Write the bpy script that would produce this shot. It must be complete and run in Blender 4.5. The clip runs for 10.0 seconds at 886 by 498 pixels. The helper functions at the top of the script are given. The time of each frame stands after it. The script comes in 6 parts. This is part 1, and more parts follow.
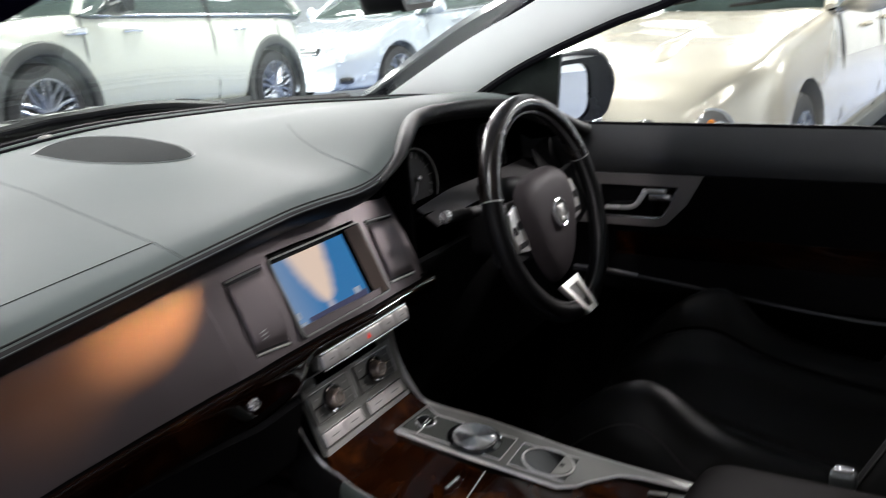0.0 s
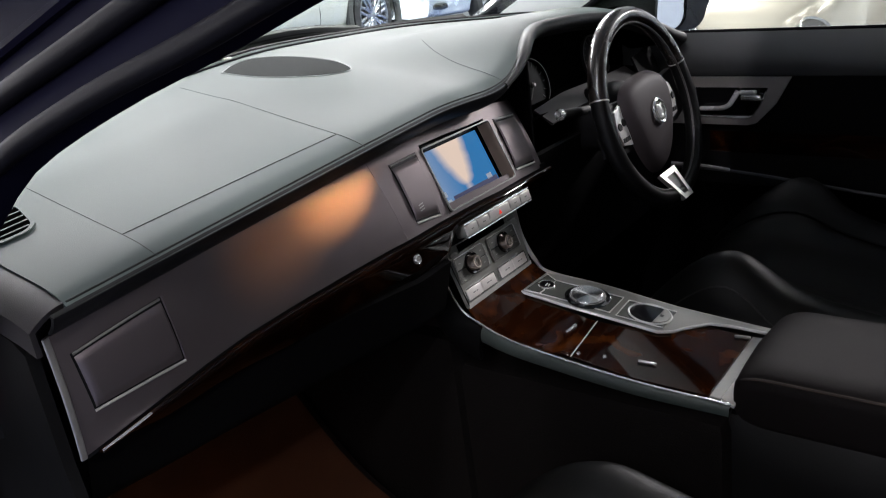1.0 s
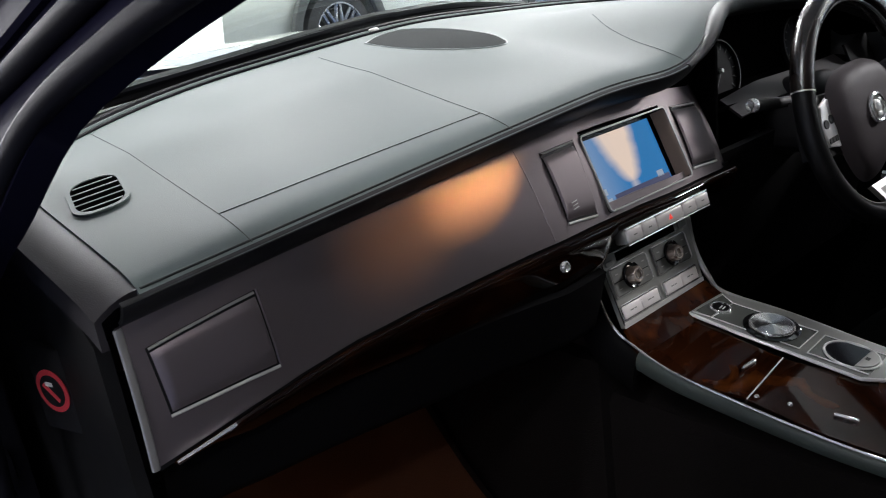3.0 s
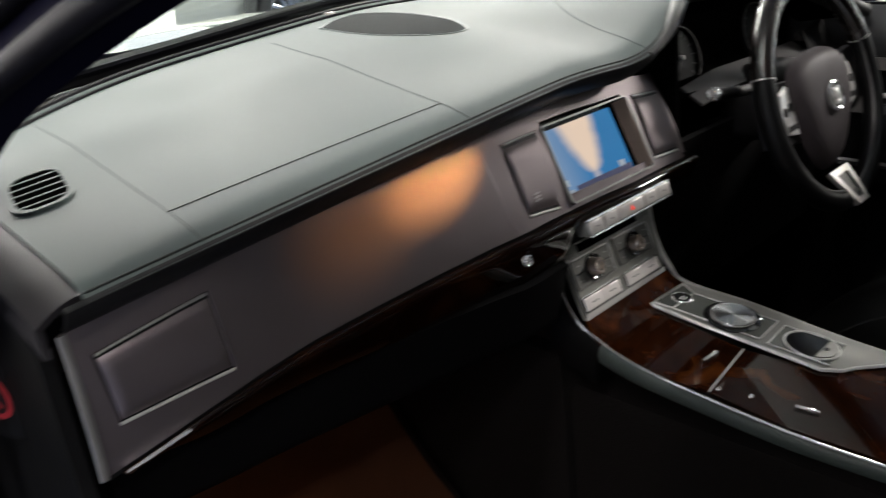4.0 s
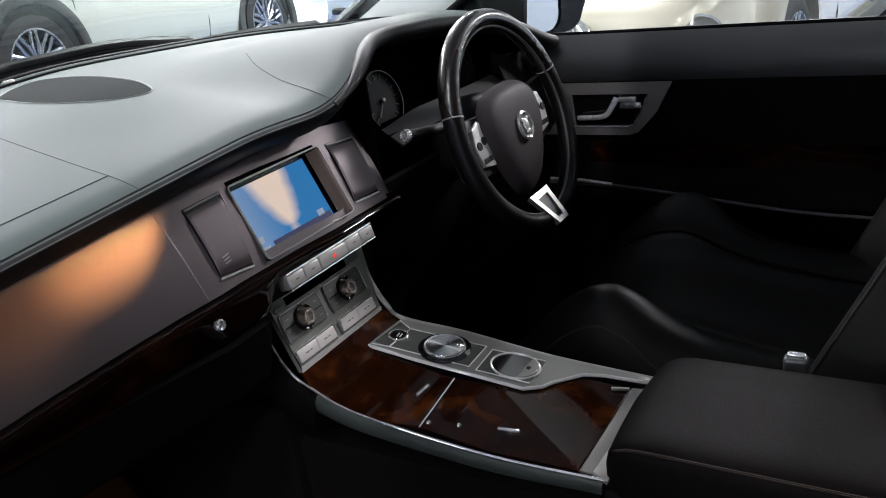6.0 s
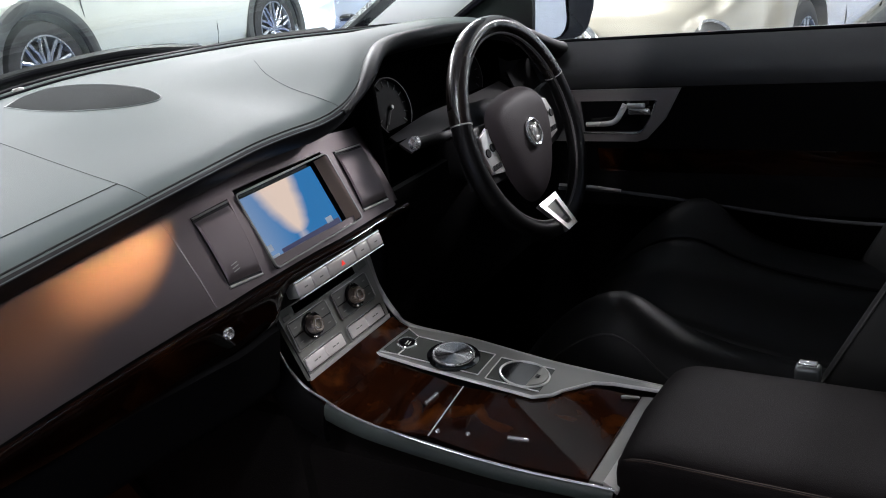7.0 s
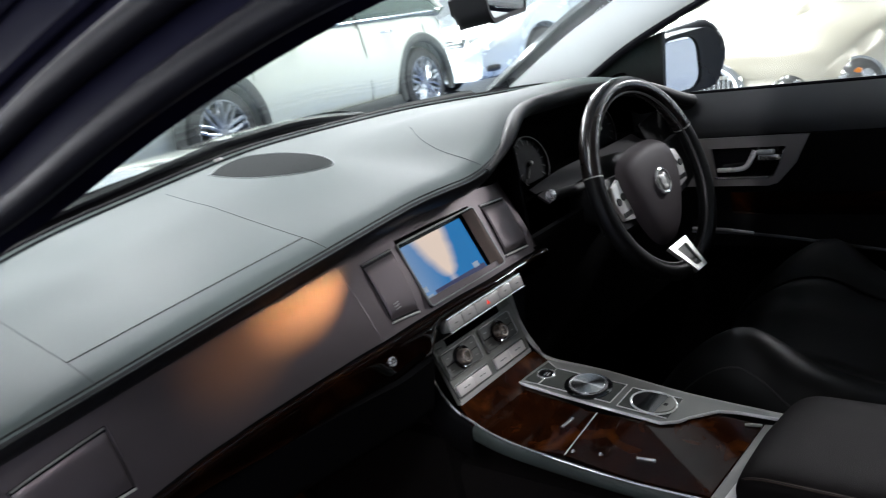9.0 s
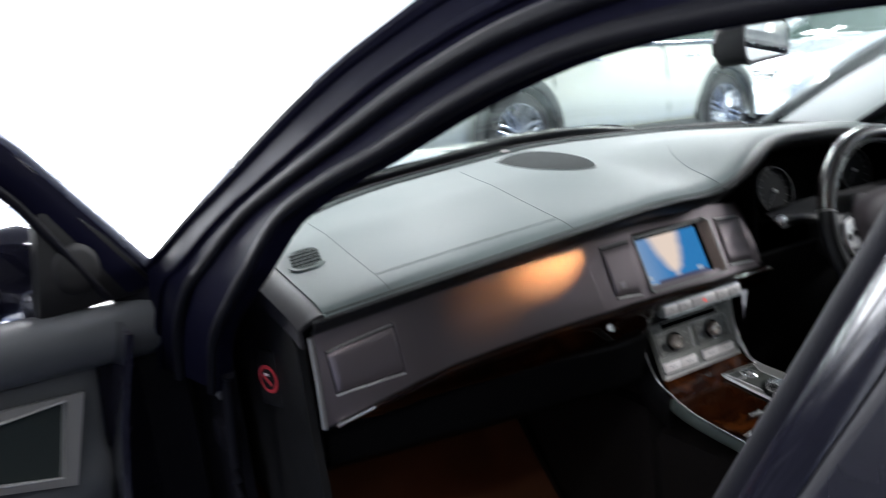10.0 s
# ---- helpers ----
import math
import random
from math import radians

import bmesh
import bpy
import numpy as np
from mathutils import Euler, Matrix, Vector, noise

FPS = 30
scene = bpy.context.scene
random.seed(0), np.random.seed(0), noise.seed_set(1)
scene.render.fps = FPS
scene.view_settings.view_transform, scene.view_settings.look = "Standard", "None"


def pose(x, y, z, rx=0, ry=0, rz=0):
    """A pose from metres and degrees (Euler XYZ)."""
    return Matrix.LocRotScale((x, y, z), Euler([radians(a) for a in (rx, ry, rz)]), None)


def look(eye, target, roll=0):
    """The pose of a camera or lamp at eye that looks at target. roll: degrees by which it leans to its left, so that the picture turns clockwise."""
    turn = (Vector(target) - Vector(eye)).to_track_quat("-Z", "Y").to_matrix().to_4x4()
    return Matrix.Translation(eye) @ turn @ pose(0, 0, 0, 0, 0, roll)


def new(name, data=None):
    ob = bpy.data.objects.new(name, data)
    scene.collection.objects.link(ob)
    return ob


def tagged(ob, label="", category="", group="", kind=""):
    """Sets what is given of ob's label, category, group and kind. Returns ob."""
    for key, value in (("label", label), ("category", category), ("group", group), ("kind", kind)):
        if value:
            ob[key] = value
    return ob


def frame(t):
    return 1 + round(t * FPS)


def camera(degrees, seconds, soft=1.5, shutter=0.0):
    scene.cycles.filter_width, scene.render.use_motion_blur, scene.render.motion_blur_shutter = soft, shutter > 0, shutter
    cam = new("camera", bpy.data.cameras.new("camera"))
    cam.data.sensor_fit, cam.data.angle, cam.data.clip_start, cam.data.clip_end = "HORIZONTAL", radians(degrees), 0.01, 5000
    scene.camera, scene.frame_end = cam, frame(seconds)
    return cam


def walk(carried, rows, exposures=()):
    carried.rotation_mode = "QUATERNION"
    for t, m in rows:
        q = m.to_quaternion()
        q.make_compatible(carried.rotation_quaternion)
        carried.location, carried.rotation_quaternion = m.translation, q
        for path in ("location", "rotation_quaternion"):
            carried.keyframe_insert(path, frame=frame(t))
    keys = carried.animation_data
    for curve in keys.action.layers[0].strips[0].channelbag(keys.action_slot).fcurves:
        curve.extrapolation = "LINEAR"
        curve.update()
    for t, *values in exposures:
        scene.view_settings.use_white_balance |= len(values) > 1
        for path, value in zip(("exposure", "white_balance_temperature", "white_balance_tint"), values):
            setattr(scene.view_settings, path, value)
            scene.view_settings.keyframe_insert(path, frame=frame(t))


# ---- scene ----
cam = camera(54.2, 10.0, soft=1.0, shutter=0.4)
PATH = [
    (0, (-0.78, -0.591, 1.268), (0.833, 0.44, 0.689), -4.6),
    (0.5, (-0.891, -0.658, 1.271), (0.567, 0.548, 0.623), -7.3),
    (1, (-1.001, -0.683, 1.288), (0.44, 0.506, 0.575), -7.9),
    (1.5, (-1.011, -0.685, 1.284), (0.426, 0.491, 0.54), -8.2),
    (2, (-0.902, -0.653, 1.263), (0.454, 0.651, 0.582), -7.0),
    (2.5, (-0.856, -0.64, 1.238), (0.38, 0.791, 0.586), -7.5),
    (2.7, (-0.86, -0.616, 1.228), (0.34, 0.841, 0.568), -7.9),
    (3.8, (-0.892, -0.564, 1.248), (0.298, 0.871, 0.523), -6.8),
    (4, (-0.854, -0.565, 1.239), (0.394, 0.817, 0.509), -7.0),
    (4.5, (-0.825, -0.622, 1.236), (0.535, 0.637, 0.484), -7.6),
    (5, (-0.798, -0.644, 1.24), (0.659, 0.484, 0.463), -8.0),
    (5.5, (-0.78, -0.658, 1.247), (0.732, 0.404, 0.48), -8.4),
    (6, (-0.773, -0.659, 1.254), (0.771, 0.382, 0.524), -8.6),
    (7.5, (-0.77, -0.654, 1.256), (0.763, 0.414, 0.54), -8.9),
    (8, (-0.77, -0.654, 1.257), (0.733, 0.446, 0.53), -9.4),
    (8.5, (-0.789, -0.676, 1.266), (0.65, 0.514, 0.55), -10.9),
    (9, (-0.872, -0.753, 1.301), (0.506, 0.583, 0.739), -12.6),
    (9.2, (-0.931, -0.818, 1.31), (0.378, 0.589, 0.757), -13.6),
    (9.4, (-1.055, -0.841, 1.317), (0.257, 0.535, 0.697), -11.8),
    (9.5, (-1.012, -0.894, 1.303), (0.174, 0.592, 0.685), -13.1),
    (9.6, (-1.034, -0.935, 1.301), (-0.064, 0.367, 0.8), -11.7),
    (9.8, (-1.036, -0.983, 1.305), (0.017, 0.659, 0.8), -8.9),
    (10, (-1.02, -1.0, 1.317), (-0.112, 0.729, 0.886), -7.3),
]
walk(cam, [(t, look(eye, target, roll)) for t, eye, target, roll in PATH],
     ((0.0, 0.02, 6850, 16), (0.5, 0.06, 6850, 17), (1.5, 0.10, 6550, 15), (2.5, 0.08, 6450, 15), (4.0, 0.10, 7150, 13), (4.5, 0.12, 7100, 14), (5.5, 0.06, 6600, 15), (8.0, 0.08, 6550, 17), (9.0, 0.10, 6450, 13), (10.0, 0.24, 6400, 12)))

# ---- world, lights ----
world = bpy.data.worlds.new("world")
scene.world = world
world.use_nodes = True
_wn = world.node_tree.nodes
_sky = _wn.new("ShaderNodeTexSky")
_sky.sky_type, _sky.sun_disc = "NISHITA", False
_sky.sun_elevation, _sky.sun_rotation = radians(40), radians(20)
world.node_tree.links.new(_sky.outputs[0], _wn["Background"].inputs[0])
_wn["Background"].inputs[1].default_value = 0.10

CEIL = 4.2


def area(name, at, target, sx, sy, watts, col):
    d = bpy.data.lights.new(name, "AREA")
    d.shape, d.size, d.size_y, d.energy, d.color = "RECTANGLE", sx, sy, watts, col
    ob = new(name, d)
    ob.matrix_basis = look(at, target)
    return ob


# light of the glazed shop front, and of the rows of ceiling panels
area("shopfront_daylight", (-2.0, 12.6, 2.2), (-2.0, 0, 1.4), 11.0, 3.4, 1500, (0.93, 0.96, 1.0))
area("shopfront_daylight", (-8.7, 6.0, 2.0), (0, 0, 1.0), 9.0, 3.2, 760, (0.93, 0.96, 1.0))
PANELS = [(1.0, 4.5), (5.0, 4.5), (9.0, 4.5), (1.0, 9.0), (5.0, 9.0), (9.0, 9.0), (8.6, 1.0), (6.6, -2.6), (9.5, -4.0)]
TUBES = [(-2.6, -0.6), (-2.6, -3.2), (-5.2, -1.8), (0.4, -4.5), (3.4, 2.5), (6.6, 2.7)]
for px, py in PANELS:
    area("panel_lamp", (px, py, CEIL - 0.10), (px, py, 0), 2.2, 0.9, (460 if px > 3 else 345) if py > 2 else 620, (0.965, 0.98, 1.0))
for px, py in TUBES:
    area("tube_lamp", (px, py, CEIL - 0.12), (px, py, 0), 2.4, 0.10, 74 if px < 1 else 70, (0.95, 0.97, 1.0))


# ---- materials ----
def mat(name, col, rough=0.5, metal=0.0, bump=0.0, scale=300.0, var=0.12, vscale=6.0, spec=0.5, coat=0.0, rvar=0.08, stretch=(1, 1, 1)):
    """A surface with grain, slow colour change and uneven gloss."""
    m = bpy.data.materials.new(name)
    m.use_nodes = True
    n, l = m.node_tree.nodes, m.node_tree.links
    b = n["Principled BSDF"]
    b.inputs["Metallic"].default_value = metal
    b.inputs["Specular IOR Level"].default_value = spec
    b.inputs["Coat Weight"].default_value = coat
    b.inputs["Coat Roughness"].default_value = 0.03
    tc = n.new("ShaderNodeTexCoord")
    mp = n.new("ShaderNodeMapping")
    mp.inputs["Scale"].default_value = stretch
    l.new(tc.outputs["Object"], mp.inputs["Vector"])
    big = n.new("ShaderNodeTexNoise")
    big.inputs["Scale"].default_value, big.inputs["Detail"].default_value = vscale, 5
    l.new(mp.outputs[0], big.inputs["Vector"])
    fine = n.new("ShaderNodeTexNoise")
    fine.inputs["Scale"].default_value, fine.inputs["Detail"].default_value = scale, 3
    l.new(mp.outputs[0], fine.inputs["Vector"])
    mix = n.new("ShaderNodeMix")
    mix.data_type = "RGBA"
    mix.inputs[6].default_value = (*[c * (1 - var) for c in col], 1)
    mix.inputs[7].default_value = (*[min(1, c * (1 + var)) for c in col], 1)
    l.new(big.outputs[0], mix.inputs[0])
    l.new(mix.outputs[2], b.inputs["Base Color"])
    mr = n.new("ShaderNodeMapRange")
    mr.inputs[1].default_value, mr.inputs[2].default_value = 0.3, 0.7
    mr.inputs[3].default_value, mr.inputs[4].default_value = max(0.0, rough - rvar), min(1.0, rough + rvar)
    l.new(big.outputs[0], mr.inputs[0])
    l.new(mr.outputs[0], b.inputs["Roughness"])
    if bump:
        bp = n.new("ShaderNodeBump")
        bp.inputs["Strength"].default_value, bp.inputs["Distance"].default_value = bump, 0.001
        l.new(fine.outputs[0], bp.inputs["Height"])
        l.new(bp.outputs[0], b.inputs["Normal"])
    return m


def leather(name, col, rough=0.45, bump=0.35, spec=0.5):
    """Grained leather: small cells, creases between them."""
    m = mat(name, col, rough, 0, 0, 300, 0.10, 4.0, spec)
    n, l = m.node_tree.nodes, m.node_tree.links
    tc = n["Texture Coordinate"]
    v = n.new("ShaderNodeTexVoronoi")
    v.feature = "DISTANCE_TO_EDGE"
    v.inputs["Scale"].default_value = 650
    l.new(tc.outputs["Object"], v.inputs["Vector"])
    bp = n.new("ShaderNodeBump")
    bp.inputs["Strength"].default_value, bp.inputs["Distance"].default_value = bump, 0.0006
    l.new(v.outputs["Distance"], bp.inputs["Height"])
    l.new(bp.outputs[0], n["Principled BSDF"].inputs["Normal"])
    return m


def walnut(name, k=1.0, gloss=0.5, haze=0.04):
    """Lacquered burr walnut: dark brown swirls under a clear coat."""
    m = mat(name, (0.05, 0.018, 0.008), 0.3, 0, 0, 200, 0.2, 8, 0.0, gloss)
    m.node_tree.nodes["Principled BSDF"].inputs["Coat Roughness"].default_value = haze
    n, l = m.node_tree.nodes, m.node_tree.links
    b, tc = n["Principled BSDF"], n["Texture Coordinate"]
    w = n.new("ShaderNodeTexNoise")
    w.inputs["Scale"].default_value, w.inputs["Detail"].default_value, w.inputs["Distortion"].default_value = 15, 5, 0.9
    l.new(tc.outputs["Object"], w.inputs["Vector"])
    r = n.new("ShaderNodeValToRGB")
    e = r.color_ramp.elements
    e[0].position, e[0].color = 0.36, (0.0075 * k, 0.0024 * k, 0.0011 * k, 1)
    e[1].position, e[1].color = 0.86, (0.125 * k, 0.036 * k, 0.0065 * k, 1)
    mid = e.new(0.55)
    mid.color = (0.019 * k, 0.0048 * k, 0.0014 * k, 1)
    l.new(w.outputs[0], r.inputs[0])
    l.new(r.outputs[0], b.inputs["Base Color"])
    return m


def glow(name, col, power):
    m = bpy.data.materials.new(name)
    m.use_nodes = True
    b = m.node_tree.nodes["Principled BSDF"]
    b.inputs["Base Color"].default_value = (*col, 1)
    b.inputs["Emission Color"].default_value = (*col, 1)
    b.inputs["Emission Strength"].default_value = power
    return m


def clear(name, tint=(0.9, 0.95, 0.93), rough=0.0):
    """Thin glass: lets light through and mirrors a little."""
    m = bpy.data.materials.new(name)
    m.use_nodes = True
    n, l = m.node_tree.nodes, m.node_tree.links
    n.remove(n["Principled BSDF"])
    t, g, f, mx, pw, ma = (n.new("ShaderNode" + k) for k in ("BsdfTransparent", "BsdfGlossy", "LayerWeight", "MixShader", "Math", "Math"))
    t.inputs[0].default_value = (*tint, 1)
    g.inputs["Roughness"].default_value = rough
    f.inputs["Blend"].default_value = 0.5
    pw.operation, ma.operation = "POWER", "MULTIPLY_ADD"
    pw.inputs[1].default_value = 5.0
    ma.inputs[1].default_value, ma.inputs[2].default_value = 0.5, 0.025
    l.new(f.outputs["Facing"], pw.inputs[0])
    l.new(pw.outputs[0], ma.inputs[0])
    l.new(ma.outputs[0], mx.inputs[0])
    l.new(t.outputs[0], mx.inputs[1])
    l.new(g.outputs[0], mx.inputs[2])
    l.new(mx.outputs[0], n["Material Output"].inputs[0])
    return m


PAD = leather("pad_leather", (0.128, 0.163, 0.156), 0.58, 0.30, 0.19)
# pad leather made darker, for the shade on the console's side
PAD_SHADED = leather("shaded_pad_leather", (0.046, 0.060, 0.056), 0.5, 0.3)
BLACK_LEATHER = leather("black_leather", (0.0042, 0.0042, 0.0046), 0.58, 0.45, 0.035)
SEAT_LEATHER = leather("seat_leather", (0.0085, 0.009, 0.009), 0.46, 0.5, 0.20)
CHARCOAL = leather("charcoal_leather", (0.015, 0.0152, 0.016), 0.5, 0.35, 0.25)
THREAD = mat("thread", (0.070, 0.086, 0.083), 0.8)
SEAM = mat("seam_shadow", (0.03, 0.035, 0.033), 0.9)
ALU = mat("satin_aluminium", (0.200, 0.170, 0.174), 0.43, 0.75, 0.06, 900, 0.05, 5, rvar=0.03, stretch=(0.15, 1, 1))
SILVER = mat("silver_trim", (0.60, 0.59, 0.56), 0.34, 0.40, 0.03, 900, 0.06)
BRIGHT = mat("bright_satin_metal", (0.80, 0.79, 0.77), 0.28, 0.35, 0.02, 900, 0.04)
STACK_M = mat("stack_metal", (0.42, 0.41, 0.39), 0.34, 0.6, 0.03, 900, 0.06)
PANEL_M = mat("grey_green_panel", (0.25, 0.255, 0.232), 0.40, 0.25, 0.03, 900, 0.08)
DOOR_LEATHER = leather("door_leather", (0.066, 0.069, 0.073), 0.45, 0.4, 0.45)
LINE = mat("polished_line", (0.97, 0.97, 0.95), 0.16, 0.3, 0, 300, 0.02, rvar=0.02)
CHROME = mat("chrome", (0.90, 0.90, 0.90), 0.13, 0.75, 0, 300, 0.03, rvar=0.03)
WOOD = walnut("burr_walnut", 1.05, 0.45)
# the same walnut darkened: shade on upright faces is put into the colour
SHADED_WOOD = walnut("shaded_burr_walnut", 0.36, 1.0, 0.05)
BLACK = mat("black_plastic", (0.006, 0.006, 0.0065), 0.5, 0, 0.1, 500, 0.2, spec=0.25)
GLOSS = mat("gloss_black", (0.006, 0.006, 0.007), 0.08, 0, 0, 300, 0.1, coat=0.5, rvar=0.03)
RUBBER = mat("rubber_seal", (0.005, 0.005, 0.007), 0.5, 0, 0.1, 400, 0.2, spec=0.05)
CARPET = mat("brown_carpet", (0.050, 0.020, 0.010), 0.95, 0, 1.0, 450, 0.35, 14, 0.1)
DARK_CARPET = mat("black_carpet", (0.006, 0.005, 0.005), 0.95, 0, 1.0, 450, 0.3, 14, 0.1)
HEADLINER = mat("headliner_cloth", (0.42, 0.42, 0.40), 0.9, 0, 0.3, 700, 0.06)
TRIM_CLOTH = mat("pale_pillar_trim", (0.80, 0.84, 0.83), 0.7, 0, 0.2, 700, 0.05)
NAVY = mat("midnight_paint", (0.008, 0.008, 0.016), 0.22, 0.3, 0, 300, 0.1, coat=1.0)
GREYBTN = mat("grey_buttons", (0.58, 0.56, 0.54), 0.34, 0.3, 0.04, 800, 0.08)
DARKBTN = mat("dark_grey_buttons", (0.165, 0.168, 0.156), 0.38, 0.2, 0.04, 800, 0.08)
KNOB = mat("bronze_knob", (0.46, 0.39, 0.33), 0.26, 0.7)
RED = glow("hazard_red", (0.9, 0.05, 0.03), 0.6)
STICKER = mat("red_sticker", (0.42, 0.03, 0.04), 0.5)
PALE_INK = mat("pale_ink", (0.55, 0.55, 0.53), 0.6)
MIRROR = mat("mirror_glass", (0.92, 0.93, 0.95), 0.01, 1.0, 0, 300, 0.0, rvar=0.0)
GLASS = clear("car_glass")
SHOPGLASS = clear("shop_glass", (0.97, 0.98, 0.98))
AMBER_LAMP = glow("warm_lamp", (1.0, 0.50, 0.18), 6)


# ---- building tools ----
def thing(name, label, category, at=(0, 0, 0), group="", kind=""):
    e = new(name)
    e.location = at
    e.empty_display_size = 0.05
    return tagged(e, label, category, group, kind)


def part(name, bm, material, parent=None, label="", angle=38, kind=""):
    me = bpy.data.meshes.new(name)
    bmesh.ops.recalc_face_normals(bm, faces=bm.faces[:])
    bm.to_mesh(me)
    bm.free()
    me.materials.append(material)
    me.shade_smooth()
    me.set_sharp_from_angle(angle=radians(angle))
    ob = new(name, me)
    if parent is not None:
        ob.parent = parent
        if parent.parent is None:
            ob.matrix_parent_inverse = parent.matrix_basis.inverted()
    return tagged(ob, label, kind=kind)


def solid(name, bm, material, label, category, kind="", group=""):
    return tagged(part(name, bm, material, None), label, category, group, kind)


def box(c, s, bev=0.003, seg=2, m=None):
    bm = bmesh.new()
    bmesh.ops.create_cube(bm, size=1, matrix=Matrix.Translation(c) @ Matrix.Diagonal((*s, 1)))
    if bev:
        bmesh.ops.bevel(bm, geom=bm.edges[:], offset=min(bev, 0.49 * min(s)), segments=seg, profile=0.5, affect="EDGES")
    if m is not None:
        bm.transform(m)
    return bm


def join(*bms):
    out = bmesh.new()
    for b in bms:
        me = bpy.data.meshes.new("tmp")
        b.to_mesh(me)
        b.free()
        out.from_mesh(me)
        bpy.data.meshes.remove(me)
    return out


def prism(pts, depth, m=None, bev=0.0, seg=2):
    """A flat outline, drawn out along its frame's z from 0 to depth, top edge rounded."""
    bm = bmesh.new()
    lo = [bm.verts.new((x, y, 0)) for x, y in pts]
    hi = [bm.verts.new((x, y, depth)) for x, y in pts]
    n = len(pts)
    bm.faces.new(lo)
    top = bm.faces.new(hi)
    for i in range(n):
        bm.faces.new((lo[i], lo[(i + 1) % n], hi[(i + 1) % n], hi[i]))
    if bev:
        bmesh.ops.bevel(bm, geom=list(top.edges), offset=bev, segments=seg, profile=0.5, affect="EDGES")
    if m is not None:
        bm.transform(m)
    return bm


def frame_prism(outer, inner, depth, m=None):
    """A rim between two outlines of the same count."""
    bm = bmesh.new()
    n = len(outer)
    rings = [[bm.verts.new((x, y, z)) for x, y in p] for p, z in ((outer, 0), (outer, depth), (inner, depth), (inner, 0))]
    for a in range(4):
        for i in range(n):
            r, s = rings[a], rings[(a + 1) % 4]
            bm.faces.new((r[i], r[(i + 1) % n], s[(i + 1) % n], s[i]))
    if m is not None:
        bm.transform(m)
    return bm


def rrect(w, h, r, n=4, cx=0.0, cy=0.0):
    pts = []
    for k, (sx, sy) in enumerate(((1, 1), (-1, 1), (-1, -1), (1, -1))):
        for i in range(n + 1):
            a = radians(90 * k + 90 * i / n)
            pts.append((cx + sx * (w / 2 - r) + r * math.cos(a), cy + sy * (h / 2 - r) + r * math.sin(a)))
    return pts


def ellipse(a, b, n=32, cx=0.0, cy=0.0):
    return [(cx + a * math.cos(2 * math.pi * i / n), cy + b * math.sin(2 * math.pi * i / n)) for i in range(n)]


def spline(pts, n=8):
    """A smooth line through the points."""
    p = [Vector(q) for q in pts]
    p = [2 * p[0] - p[1]] + p + [2 * p[-1] - p[-2]]
    out = []
    for i in range(1, len(p) - 2):
        a, b, c, d = p[i - 1:i + 3]
        for k in range(n):
            t = k / n
            out.append(0.5 * (2 * b + (c - a) * t + (2 * a - 5 * b + 4 * c - d) * t * t + (3 * b - a - 3 * c + d) * t ** 3))
    return out + [p[-2]]


def tube(pts, r, seg=8, closed=False, flat=1.0, up=(0, 0, 1)):
    """A round or flattened bar along a line; r may be a function of 0..1."""
    pts = [Vector(p) for p in pts]
    n = len(pts)
    bm, rings = bmesh.new(), []
    for i, p in enumerate(pts):
        a, b = (pts[(i - 1) % n], pts[(i + 1) % n]) if closed else (pts[max(i - 1, 0)], pts[min(i + 1, n - 1)])
        t = (b - a).normalized()
        s = t.cross(Vector(up))
        s = s.normalized() if s.length > 1e-6 else Vector((1, 0, 0))
        u = s.cross(t)
        rr = r(i / (n - 1)) if callable(r) else r
        rings.append([bm.verts.new(p + rr * (math.cos(q) * s + flat * math.sin(q) * u)) for q in (2 * math.pi * k / seg for k in range(seg))])
    for i in range(n if closed else n - 1):
        g, h = rings[i], rings[(i + 1) % n]
        for k in range(seg):
            bm.faces.new((g[k], g[(k + 1) % seg], h[(k + 1) % seg], h[k]))
    if not closed:
        bm.faces.new(rings[0][::-1])
        bm.faces.new(rings[-1])
    return bm


def lathe(prof, seg=32, m=None):
    """A turned shape: (radius, height) pairs round z, closed at both ends, or a ring where it starts off the axis."""
    bm, rings = bmesh.new(), []
    for r, z in prof:
        rings.append([bm.verts.new((r * math.cos(a), r * math.sin(a), z)) for a in (2 * math.pi * k / seg for k in range(seg))])
    for g, h in zip(rings, rings[1:]):
        for k in range(seg):
            bm.faces.new((g[k], g[(k + 1) % seg], h[(k + 1) % seg], h[k]))
    if prof[0][0] > 0.001:
        for k in range(seg):
            bm.faces.new((rings[-1][k], rings[-1][(k + 1) % seg], rings[0][(k + 1) % seg], rings[0][k]))
    else:
        bm.faces.new(rings[0][::-1])
        bm.faces.new(rings[-1])
    if m is not None:
        bm.transform(m)
    return bm


